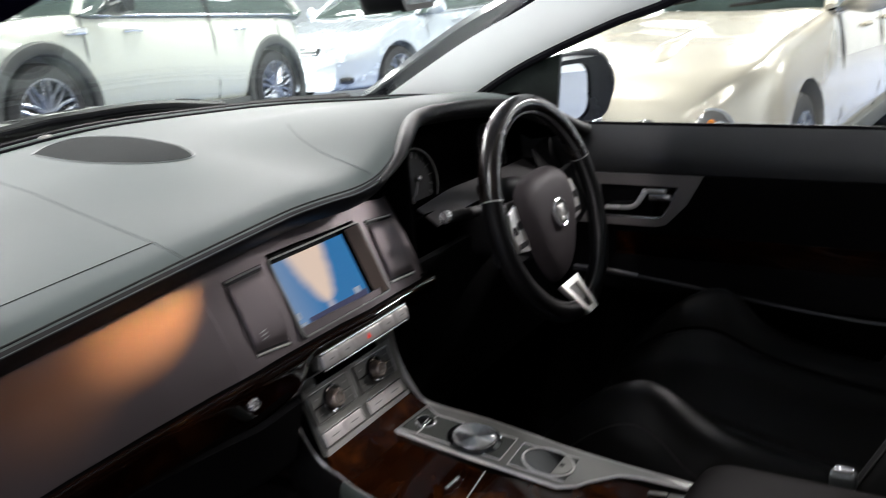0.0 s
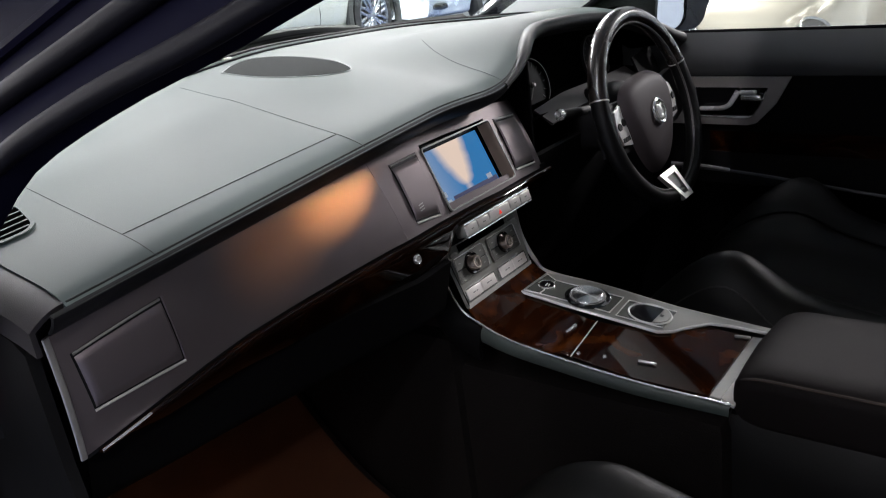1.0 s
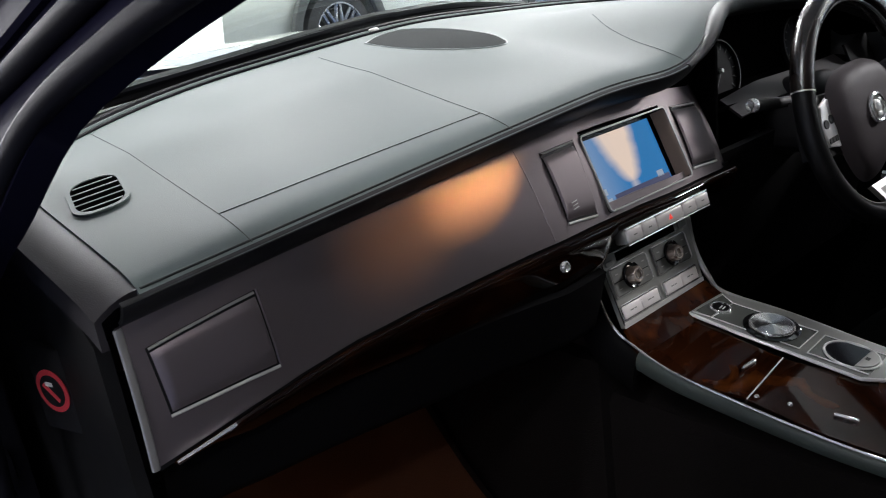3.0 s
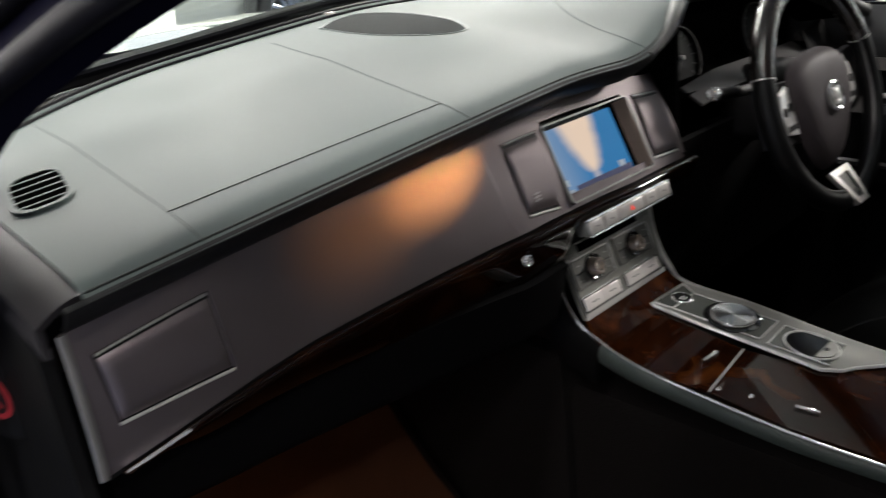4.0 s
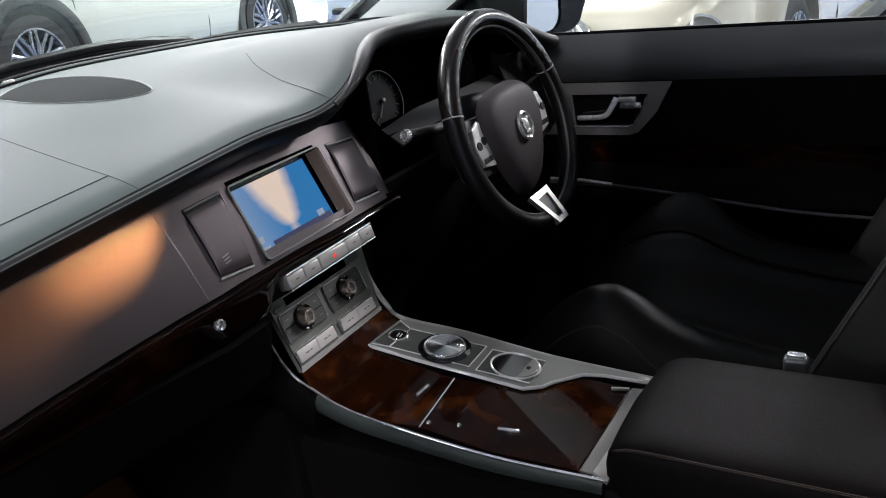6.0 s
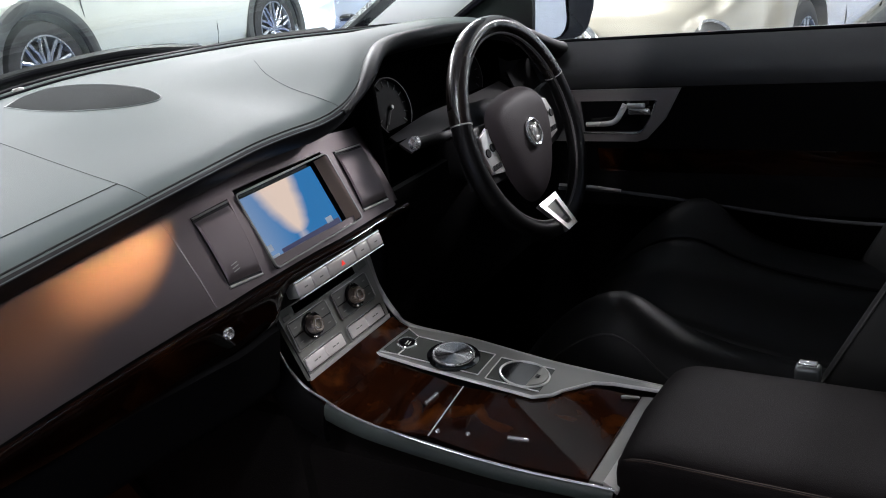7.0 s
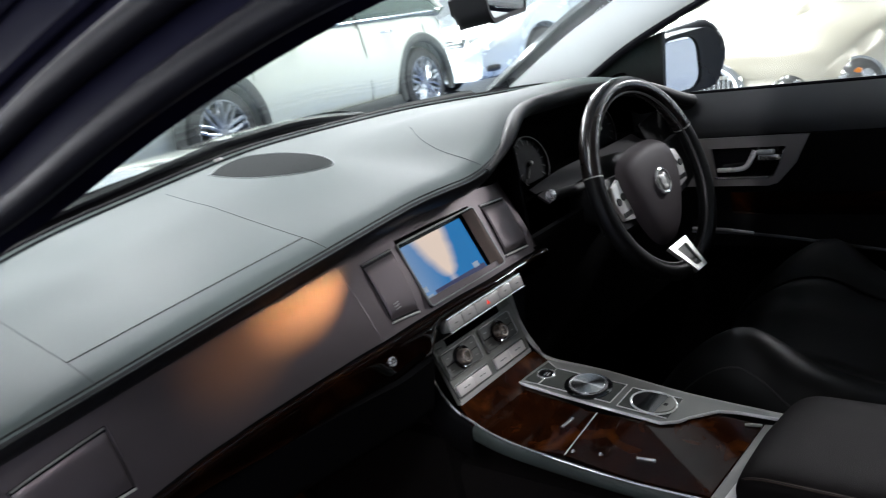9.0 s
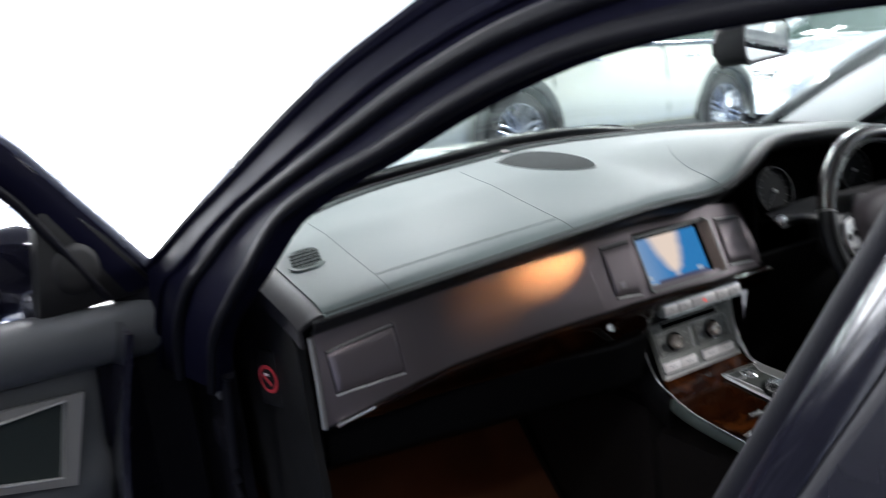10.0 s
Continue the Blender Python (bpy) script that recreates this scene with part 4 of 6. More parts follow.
well = part("selector_well", lathe([(0.0001, 0), (0.0345, 0), (0.0345, 0.0018), (0.033, 0.0022), (0.0001, 0.0022)], 40, con_at(0.042, -0.0885)), GLOSS, plate)


SPUN = mat("spun_chrome", (0.97, 0.96, 0.95), 0.20, 1.0, 0, 300, 0.02, rvar=0.0)
GROOVES = [(0.0006 * k, 0.0046 + (0.0001 if k % 2 else -0.0001)) for k in range(40, 0, -1)]
part("gear_selector", lathe([(0.0001, 0), (0.0265, 0), (0.0265, 0.003), (0.0248, 0.0048)] + GROOVES + [(0.0001, 0.0046)], 56, con_at(0.042, -0.0885, 0.006)), SPUN, well, "round spun-metal rotary gear selector", angle=12)
part("selector_rim", lathe([(0.0256, 0.003), (0.0276, 0.0025), (0.0276, 0.0040), (0.0268, 0.0052), (0.0256, 0.0050)], 48, con_at(0.042, -0.0885, 0.006)), CHROME, well)
cup = part("recess", prism(ellipse(0.0265, 0.031, 36), 0.0012, con_at(0.051, -0.184)), GLOSS, plate, "oval black recess")
part("recess_rim", tube([con_at(0.051, -0.184, 0.0065) @ Vector((0.0270 * math.cos(a), 0.0315 * math.sin(a), 0)) for a in lin(0, 2 * math.pi, 41)[:-1]], 0.0015, 8, True), LINE, cup)
part("park_button", prism([(0.0255 * math.cos(a), 0.030 * math.sin(a)) for a in lin(math.radians(205), math.radians(335), 16)], 0.004, con_at(0.051, -0.184), 0.001), PANEL_M, cup, "half-round grey button")
part("mark", box((0.0, -0.018, 0.0045), (0.006, 0.005, 0.0004), 0, m=con_at(0.051, -0.184)), BLACK, cup)

ARM_LEATHER = leather("armrest_leather", (0.0066, 0.0054, 0.0057), 0.58, 0.5, 0.05)
STITCH_M = mat("brown_stitching", (0.045, 0.028, 0.020), 0.8)
# armrest box
part("plinth", prism(con_pts([(-0.081, -0.3375), (-0.088, -0.356), (0.118, -0.354), (0.112, -0.3400)]), 0.005, CON @ Matrix.Translation((0, 0, -0.002)), 0.001), SILVER, con, "satin metal band before the armrest")
part("console_body", box((0.015, -0.62, 0.50), (0.20, 0.56, 0.34), 0.02), BLACK, con)


def arm_pt(u, v):
    """u round the section, v along the length: a soft-edged cushion."""
    a = 2 * math.pi * u
    sx = math.copysign(abs(math.cos(a)) ** 0.32, math.cos(a))
    sz = math.copysign(abs(math.sin(a)) ** 0.32, math.sin(a))
    k = math.sqrt(max(0.0, 1 - max(0.0, (0.12 - v) / 0.12) ** 2.4))
    return Vector((0.019 + 0.105 * sx * (0.92 + 0.08 * k), -0.352 - 0.42 * v + 0.004 * (1 - abs(sx)), 0.686 + 0.042 * sz * (0.40 + 0.60 * k) + 0.003 * (1 - sx * sx)))


arm = part("armrest", sheet(arm_pt, lin(0, 1, 49), [0, 0.002, 0.005, 0.010, 0.016, 0.025, 0.036, 0.05, 0.065, 0.08, 0.1, 0.12, 0.2, 0.4, 0.7, 1.0]), ARM_LEATHER, con, "padded black leather armrest lid")
for u_ in (0.398, 0.408):
    part("stitch", tube([arm_pt(u_, v) + Vector((-0.0004, 0, 0.0002)) for v in lin(0.03, 0.9, 50)], 0.0006, 6), STITCH_M, arm, "brown double stitching")
part("armrest_seam", tube([arm_pt(0.403, v) for v in lin(0.02, 0.95, 50)], 0.0011, 6), BLACK, arm)
part("armrest_nose", box((0.019, -0.354, 0.684), (0.17, 0.012, 0.040), 0.005, 3), ARM_LEATHER, arm)

# ---- steering wheel ----
WC, WR, WT = (0.395, -0.037, 0.938), 0.163, 16.2
wheel = thing("steering_wheel", "black leather and wood steering wheel with silver spokes", "steering wheel", WC)
WM = basis(WC, (1, 0, 0), (0, math.sin(radians(WT)), math.cos(radians(WT))))     # z points at the driver
WH = WM @ pose(0, 0, 0, 0, 0, 1)                                                 # the wheel is turned a little


def rim_arc(a0, a1, n=40, r=WR, z=0.0):
    return [WM @ Vector((r * math.cos(a), r * math.sin(a) - 0.007, z)) for a in lin(radians(a0), radians(a1), n)]


WNORM = tuple((WM.to_3x3() @ Vector((0, 0, 1))))
RIM_LEATHER = leather("rim_leather", (0.007, 0.007, 0.0075), 0.34, 0.25, 0.28)
# pale colour of a thin ring that paints the rim's inner highlight
RIM_GLEAM = mat("rim_gleam_paint", (0.085, 0.080, 0.080), 0.45, 0, 0.1, 500, 0.15)
RIM_TOP = mat("lacquered_rim", (0.013, 0.0095, 0.0085), 0.27, 0, 0.0, 300, 0.06, 20, 0.7, coat=0.2, rvar=0.015)
part("rim", tube(rim_arc(0, 360, 97)[:-1], 0.0148, 14, True, 1.05, WNORM), RIM_LEATHER, wheel, "black leather rim")
for a0, a1 in ((18, 163),):
    part("rim_section", tube(rim_arc(a0, a1, 50), 0.0154, 14, False, 1.05, WNORM), RIM_TOP, wheel, "glossy dark upper rim section")
for a in (18, 163):
    part("rim_band", tube(rim_arc(a - 0.35, a + 0.35, 3), 0.0156, 14, False, 1.05, WNORM), SILVER, wheel)
for a in (205, 348):
    part("rim_joint", tube(rim_arc(a - 0.3, a + 0.3, 3), 0.0151, 14, False, 1.05, WNORM), BLACK, wheel)
part("rim_gleam", tube(rim_arc(0, 360, 97, WR - 0.0138, 0.0065)[:-1], 0.0022, 8, True, 1.0, WNORM), RIM_GLEAM, wheel, "pale line painting the highlight inside the rim")
part("column", lathe([(0.0001, -0.022), (0.045, -0.022), (0.055, -0.05), (0.060, -0.13), (0.0001, -0.13)], 28, WM), BLACK, wheel)


def boss(u, v):
    a = 2 * math.pi * u
    c, s = math.cos(a), math.sin(a)
    rx = 0.092
    ry = 0.055 if s > 0 else 0.122
    p = 2.7
    k = (abs(c) ** p + abs(s) ** p) ** (-1 / p)
    return WH @ Vector((rx * k * c * v * (0.66 + 0.34 * smooth(-1.1, 0.1, s)), ry * k * s * v, 0.015 + 0.11 * min(0.0, ry * k * s * v + 0.02) - 0.003 * v * v - 0.020 * v ** 8))


hub = part("hub_pad", sheet(boss, lin(0, 1, 49), (0.001, 0.3, 0.6, 0.75, 0.84, 0.90, 0.95, 0.98, 1.0), 0.02), mat("airbag_cover", (0.052, 0.044, 0.047), 0.55, 0, 0.3, 700, 0.1, spec=0.2), wheel, "charcoal horn pad")
EM = WM @ Matrix.Translation((0, -0.018, 0.0150))
em = part("emblem", lathe([(0.0001, 0), (0.0225, 0), (0.0225, 0.0015), (0.0001, 0.0020)], 36, EM), DARKBTN, hub, "round chrome emblem")
part("emblem_ring", lathe([(0.0178, 0.0010), (0.0228, 0.0010), (0.0226, 0.0034), (0.0200, 0.0046), (0.0178, 0.0034)], 36, EM), CHROME, em)
part("emblem_relief", join(lathe([(0.0001, 0.001), (0.0085, 0.001), (0.0075, 0.0045), (0.004, 0.0062), (0.0001, 0.0066)], 20, EM @ Matrix.Translation((0, 0.002, 0)) @ Matrix.Diagonal((0.85, 1.15, 1, 1))), box((-0.0075, 0.0095, 0.0035), (0.006, 0.006, 0.003), 0.0014, 2, EM), box((0.0075, 0.0095, 0.0035), (0.006, 0.006, 0.003), 0.0014, 2, EM), box((0, -0.0095, 0.0040), (0.010, 0.006, 0.004), 0.0014, 2, EM)), BRIGHT, em)
for s in (-1, 1):
    spk2 = part("spoke", prism([(s * 0.060, 0.026), (s * (WR - 0.010), 0.034), (s * (WR - 0.006), -0.050), (s * 0.115, -0.058), (s * 0.060, -0.066)][::s], 0.014, WH @ Matrix.Translation((0, 0, -0.026)), 0.005), RIM_LEATHER, wheel)
    pod = part("switch_pod", prism([(s * 0.084, 0.022), (s * 0.112, 0.014), (s * 0.121, -0.012), (s * 0.112, -0.044), (s * 0.082, -0.050)][::s], 0.008, WH @ Matrix.Translation((0, 0, -0.013)), 0.0025), BRIGHT, spk2, "silver switch pod")
    for k in range(2):
        part("switch", lathe([(0.0001, 0), (0.0068, 0), (0.0060, 0.0022), (0.0001, 0.0022)], 16, WH @ Matrix.Translation((s * (0.094 + 0.016 * k), -0.008 - 0.004 * k, -0.0055))), BLACK, pod)
    for k in range(3):
        part("small_switch", box((s * (0.091 + 0.0085 * k), -0.036, -0.005), (0.0075, 0.008, 0.002), 0.0006, 1, WH), BLACK, pod)
LSM = WH @ Matrix.Translation((-0.002, -0.156, 0.003)) @ pose(0, 0, 0, -26, 0, 0)
lsp = part("lower_spoke", frame_prism([(-0.031, 0.032), (0.031, 0.032), (0.017, -0.028), (-0.017, -0.028)][::-1], [(-0.018, 0.022), (0.017, 0.022), (0.0085, -0.020), (-0.0085, -0.020)][::-1], 0.008, LSM), STACK_M, wheel, "satin chrome lower spoke frame")
part("spoke_fill", prism([(-0.019, 0.023), (0.018, 0.023), (0.0095, -0.021), (-0.0095, -0.021)][::-1], 0.005, LSM), mat("spoke_infill", (0.10, 0.098, 0.09), 0.5, 0.4), lsp)
st = part("stalk", tube([(0.30, 0.005, 0.955), (0.24, 0.005, 0.962), (0.185, 0.004, 0.970), (0.166, 0.004, 0.974)], lambda k: 0.0085 - 0.002 * abs(k - 0.6), 12), BLACK, wheel, "black column stalk")
part("stalk_tip", lathe([(0.0001, 0), (0.0095, 0), (0.0095, 0.004), (0.007, 0.007), (0.0045, 0.0055), (0.0001, 0.0055)], 20, basis((0.166, 0.004, 0.974), (0, -0.7, 0.7), (0.3, 0.7, 0.7))), CHROME, st)
part("shroud", box((0.385, 0.03, 0.905), (0.12, 0.14, 0.09), 0.03, 3), BLACK, wheel)


# ---- seats ----
def seat(x, yfront, rise, label, crest, lean):
    """A leather seat: cushion with bolsters that follow the crest line (y, z), panelled middle, backrest and headrest."""
    s = thing("front_seat", label, "seat", (x, yfront - 0.3, 0.30), "front seats")
    cy, cz = [-p[0] for p in crest], [p[1] for p in crest]

    def cush(u, v):
        a = (u - 0.5) * 2
        y = yfront - 0.52 * v
        edge = abs(a) ** 8
        nose = math.sqrt(max(0.0, 1 - max(0.0, (0.30 - v) / 0.30) ** 2.2))
        w = 0.262 - 0.035 * (1 - nose)
        mid = 0.44 + rise + 0.115 * nose - 0.05 * smooth(0.2, 1.0, v)
        top = (interp(-y - 0.015, cy, cz) + interp(-y, cy, cz) + interp(-y + 0.015, cy, cz)) / 3
        k = smooth(0.25, 0.82, abs(a))
        z = mid * (1 - k) + (top + 0.012) * k - 0.16 * edge
        z -= 0.007 * math.exp(-((abs(a) - 0.50) / 0.03) ** 2)
        return Vector((x + a * w, y, z))
    c = part("cushion", sheet(cush, lin(0, 1, 72), [0, 0.004, 0.012, 0.025, 0.045, 0.07, 0.10, 0.14, 0.18, 0.22] + lin(0.26, 1, 22), 0.03), SEAT_LEATHER, s, "black leather seat cushion")
    for k in (0.25, 0.75):
        part("piping", tube([cush(k, v) + Vector((0, 0, 0.002)) for v in lin(0.03, 0.98, 30)], 0.0020, 6), BLACK_LEATHER, c)
    for k in (0.055, 0.945):
        part("side_seam", tube([cush(k, v) + Vector((0, 0, 0.001)) for v in lin(0.05, 0.95, 40)], 0.0014, 6), THREAD_DARK, c, "stitched bolster seam")
    part("skirt", box((x, yfront - 0.30, 0.40 + rise / 2), (0.44, 0.46, 0.14 + rise), 0.02), BLACK, s)

    def bk(u, v):
        a = (u - 0.5) * 2
        z = 0.47 + rise + (0.66 - rise) * v
        w = 0.25 - 0.05 * smooth(0.5, 1, v)
        bol = 0.085 * smooth(0.5, 0.85, abs(a)) * (1 - smooth(0.7, 1.0, v))
        return Vector((x + a * w, yfront - lean - 0.27 * v + bol - 0.10 * abs(a) ** 8 - 0.10 * smooth(0.9, 1.0, v) ** 2, z))
    b = part("backrest", sheet(bk, lin(0, 1, 56), lin(0, 1, 24), -0.05), SEAT_LEATHER, s, "black leather backrest")
    for k in (0.24, 0.76):
        part("piping", tube([bk(k, v) + Vector((0, 0.002, 0)) for v in lin(0.02, 0.95, 30)], 0.0020, 6), BLACK_LEATHER, b)
    for k in (0.075, 0.925):
        part("side_seam", tube([bk(k, v) + Vector((0, 0.001, 0)) for v in lin(0.02, 0.9, 40)], 0.0014, 6), THREAD_DARK, b, "stitched bolster seam")
    part("headrest", box((x, yfront - lean - 0.33, 1.20), (0.24, 0.10, 0.17), 0.04, 4), SEAT_LEATHER, s, "black leather headrest")
    return s


THREAD_DARK = mat("dark_thread", (0.030, 0.030, 0.030), 0.7)
seat(0.425, -0.075, 0.110, "black leather driver's seat behind the wheel", ((-0.03, 0.56), (-0.09, 0.635), (-0.14, 0.690), (-0.18, 0.728), (-0.23, 0.757), (-0.265, 0.752), (-0.32, 0.695), (-0.38, 0.672), (-0.46, 0.660), (-0.62, 0.650)), 0.445)
seat(-0.42, -0.110, 0.062, "black leather passenger seat beside the console", ((-0.08, 0.52), (-0.14, 0.600), (-0.20, 0.645), (-0.26, 0.662), (-0.36, 0.640), (-0.46, 0.620), (-0.65, 0.610)), 0.50)
bk2 = thing("seat_belt_buckle", "small grey and chrome seat belt buckle beside the driver's seat", "seat belt", (0.150, -0.497, 0.60))
part("buckle_head", box((0.150, -0.497, 0.712), (0.018, 0.028, 0.022), 0.005, 3), mat("dull_metal", (0.16, 0.175, 0.175), 0.4, 0.6), bk2, "grey buckle head")
part("tongue", box((0.150, -0.497, 0.7245), (0.010, 0.020, 0.005), 0.0015, 2), CHROME, bk2, "chrome tongue")
part("stalk_plate", box((0.150, -0.500, 0.635), (0.010, 0.024, 0.13), 0.003), BLACK, bk2)


# ---- driver's door ----
# the fascia's aluminium, lightened so that the door insert looks lit
LIT_ALU = mat("lit_aluminium", (0.25, 0.232, 0.23), 0.42, 0.25, 0.05, 900, 0.05, 5, rvar=0.03, stretch=(1, 0.15, 1))
dd = thing("driver_door", "closed black leather driver's door with aluminium insert", "car door", (0.74, -0.3, 0.3))


def upper(u, v):
    a = v * math.pi * 0.62
    return Vector((0.752 - 0.036 * math.sin(a) + 0.02 * v * v, u, 0.998 + 0.006 * u - 0.086 * v + 0.0 * a))


part("upper_pad", sheet(upper, lin(0.30, -1.05, 20), lin(0, 1, 12), 0.01), DOOR_LEATHER, dd, "black leather belt-line pad")
part("window_seal", tube([(0.757, 0.33, 1.000), (0.757, -0.3, 0.998), (0.757, -1.05, 0.993)], 0.004, 6), RUBBER, dd, "black window seal")


def card(u, v):
    z = 0.912 - 0.55 * v
    led = math.exp(-((z - 0.705) / 0.035) ** 2)
    return Vector((0.728 - 0.045 * led + 0.01 * v, u, z))


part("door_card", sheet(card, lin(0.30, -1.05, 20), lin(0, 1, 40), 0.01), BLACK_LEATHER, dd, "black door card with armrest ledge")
DM = basis((0.722, 0, 0.87), (0, -1, 0), (0, 0, 1))            # x runs to the rear, y up
ins = part("aluminium_insert", frame_prism([(-0.20, 0.043), (0.185, 0.043), (0.155, -0.012), (0.118, -0.050), (0.10, -0.055), (-0.20, -0.055)][::-1],
           [(-0.008, 0.022), (0.140, 0.022), (0.126, -0.012), (0.112, -0.034), (0.10, -0.038), (-0.004, -0.038)][::-1], 0.006, DM @ Matrix.Translation((0, 0, -0.004))), LIT_ALU, dd, "satin aluminium insert round the handle")
part("handle_well", prism([(-0.010, 0.024), (0.142, 0.024), (0.128, -0.014), (0.114, -0.036), (0.10, -0.040), (-0.006, -0.040)], 0.002, DM @ Matrix.Translation((0, 0, -0.006))), GLOSS, ins)
part("well_rim", tube([DM @ Vector((x, y, 0.003)) for x, y in ((-0.006, -0.0385), (0.100, -0.0385), (0.112, -0.034), (0.127, -0.011), (0.141, 0.022))], 0.0016, 6), CHROME, ins)
part("door_handle", tube(spline([DM @ Vector(p) for p in ((0.006, -0.0205, 0.008), (0.048, -0.0180, 0.013), (0.066, -0.0120, 0.013), (0.076, 0.002, 0.011), (0.084, 0.016, 0.007))], 6), lambda k: 0.0046 + 0.0012 * k, 10), BRIGHT, ins, "chrome door pull lever")
part("lock_tab", box((0.108, 0.002, 0.004), (0.040, 0.012, 0.008), 0.003, 3, DM), CHROME, ins)
part("lock_tab", box((0.103, 0.0135, 0.006), (0.034, 0.009, 0.010), 0.003, 3, DM), BRIGHT, ins)
part("grab_strip", tube([(0.681, 0.047, 0.739), (0.680, -0.0195, 0.738), (0.680, -0.077, 0.732)], 0.0030, 8), BRIGHT, dd, "chrome strip on the armrest")
# bead in lighter leather, added to draw the highlight along the ledge
part("ledge_highlight", tube([(0.6835, y, 0.731 - 0.040 * smooth(0.0, -0.5, y) - 0.02 * smooth(-0.5, -1.0, y)) for y in lin(0.05, -1.0, 24)], 0.0032, 8), DOOR_LEATHER, dd, "paler bead painting the highlight along the armrest ledge")
part("wood_inlay", sheet(lambda u, v: Vector((0.7255 - 0.001 * math.sin(3 * v), u, 0.80 - 0.05 * v)), lin(-0.02, -0.75, 8), lin(0, 1, 5), 0.003), SHADED_WOOD, dd, "walnut inlay, darkened for shade")
part("pocket_strip", tube([(0.735, -0.22, 0.505), (0.735, -0.36, 0.500)], 0.003, 6), SILVER, dd)

PILLAR_DARK = mat("dark_mirror_paint", (0.006, 0.006, 0.010), 0.3, 0, 0, 300, 0.1, spec=0.2, coat=0.15)
# right wing mirror
wm = part("wing_mirror", tube(spline([(0.80, 0.27, 1.02), (0.88, 0.24, 1.03), (0.96, 0.20, 1.04), (1.03, 0.16, 1.045), (1.06, 0.145, 1.045)], 6), lambda k: 0.03 + 0.045 * smooth(0, 0.5, k) * (1 - 0.35 * smooth(0.85, 1, k)), 20, False, 0.95), PILLAR_DARK, dd, "dark wing mirror housing")
MM = basis((0.910, 0.125, 1.040), (0.92, -0.38, 0), (0, -0.015, 1))
part("mirror_rim", frame_prism(rrect(0.178, 0.132, 0.045, 6), rrect(0.108, 0.116, 0.036, 6, -0.026), 0.02, MM @ Matrix.Translation((0, 0, -0.012))), PILLAR_DARK, wm)
part("mirror_shell", prism(rrect(0.178, 0.132, 0.045, 6), -0.05, MM, 0.02, 3), PILLAR_DARK, wm)
part("mirror_glass", prism(rrect(0.104, 0.112, 0.034, 6), 0.002, MM @ Matrix.Translation((-0.026, 0, 0.001))), MIRROR, wm, "tall rounded mirror glass")
part("mirror_sail", prism([(0.34, 1.00), (0.105, 1.00), (0.09, 1.13), (0.15, 1.115), (0.318, 1.03)], 0.012, Matrix(((0, 0, 1, 0.745), (1, 0, 0, 0), (0, 1, 0, 0), (0, 0, 0, 1)))), BLACK, dd)

# ---- body shell of the car ----
JAMB = mat("satin_dark_jamb", (0.004, 0.004, 0.006), 0.6, 0, 0.05, 200, 0.2, spec=0.06)
PILLAR = mat("midnight_pillar_paint", (0.0034, 0.0034, 0.009), 0.5, 0.0, 0, 300, 0.1, spec=0.01, coat=0.012)
EDGE_M = mat("polished_edge", (0.24, 0.25, 0.30), 0.25, 0.6)
TINT = mat("privacy_glass", (0.01, 0.012, 0.012), 0.04, 0, 0, 300, 0.1, coat=0.5, rvar=0.02)
SEAL_GREY = mat("satin_rubber", (0.014, 0.014, 0.017), 0.42, 0, 0.05, 400, 0.2, spec=0.30)
PILLAR_GLOSS = mat("pillar_lacquer", (0.006, 0.006, 0.010), 0.14, 0.0, 0, 300, 0.1, 14, 0.3, 0.25)
car = thing("car_body", "midnight blue saloon body, passenger door open, standing in the showroom", "car", (0, -0.6, 0))
# right front pillar, pale inside
RL = [(0.752, 0.575, 1.012), (0.749, 0.54, 1.030), (0.694, 0.283, 1.155), (0.668, 0.138, 1.214), (0.640, -0.03, 1.285), (0.615, -0.20, 1.345)]
RU = [(0.765, 0.36, 1.000), (0.748, 0.318, 1.027), (0.712, 0.153, 1.113), (0.682, -0.033, 1.184), (0.667, -0.147, 1.218), (0.64, -0.32, 1.285)]
part("front_pillar", ribbon(RL, RU, 30, 0.02, -0.012, (0.5, 0.4, 0.6)), TRIM_CLOTH, car, "pale grey cloth pillar trim")
part("pillar_seal", tube(spline(RU, 6), 0.008, 8), RUBBER, car)
part("pillar_skin", ribbon([Vector(p) + Vector((0.02, 0.03, 0.02)) for p in RL], [Vector(p) + Vector((0.05, 0.0, 0.0)) for p in RU], 30, 0.015, 0.02, (0.6, 0.5, 0.5)), NAVY, car)

# left front pillar and roof rail seen from outside the open door
LI = [(-0.772, 0.235, 0.88), (-0.770, 0.16, 0.98), (-0.762, 0.045, 1.058), (-0.752, -0.018, 1.104), (-0.722, -0.070, 1.164), (-0.698, -0.160, 1.205), (-0.679, -0.270, 1.239), (-0.666, -0.362, 1.270), (-0.656, -0.446, 1.294), (-0.648, -0.535, 1.312), (-0.644, -0.640, 1.320), (-0.644, -0.80, 1.322), (-0.650, -1.0, 1.318)]
LO = [(-0.80, 0.80, 0.80), (-0.80, 0.78, 0.88), (-0.79, 0.70, 0.985), (-0.772, 0.597, 1.020), (-0.735, 0.40, 1.110), (-0.705, 0.242, 1.178), (-0.671, 0.05, 1.260), (-0.647, -0.10, 1.316), (-0.633, -0.223, 1.350), (-0.624, -0.32, 1.372), (-0.612, -0.50, 1.400), (-0.602, -0.75, 1.418), (-0.600, -1.0, 1.42)]
pil = part("front_pillar", ribbon(LI, LO, 40, 0.02, 0.0), PILLAR, car, "dark painted door pillar")


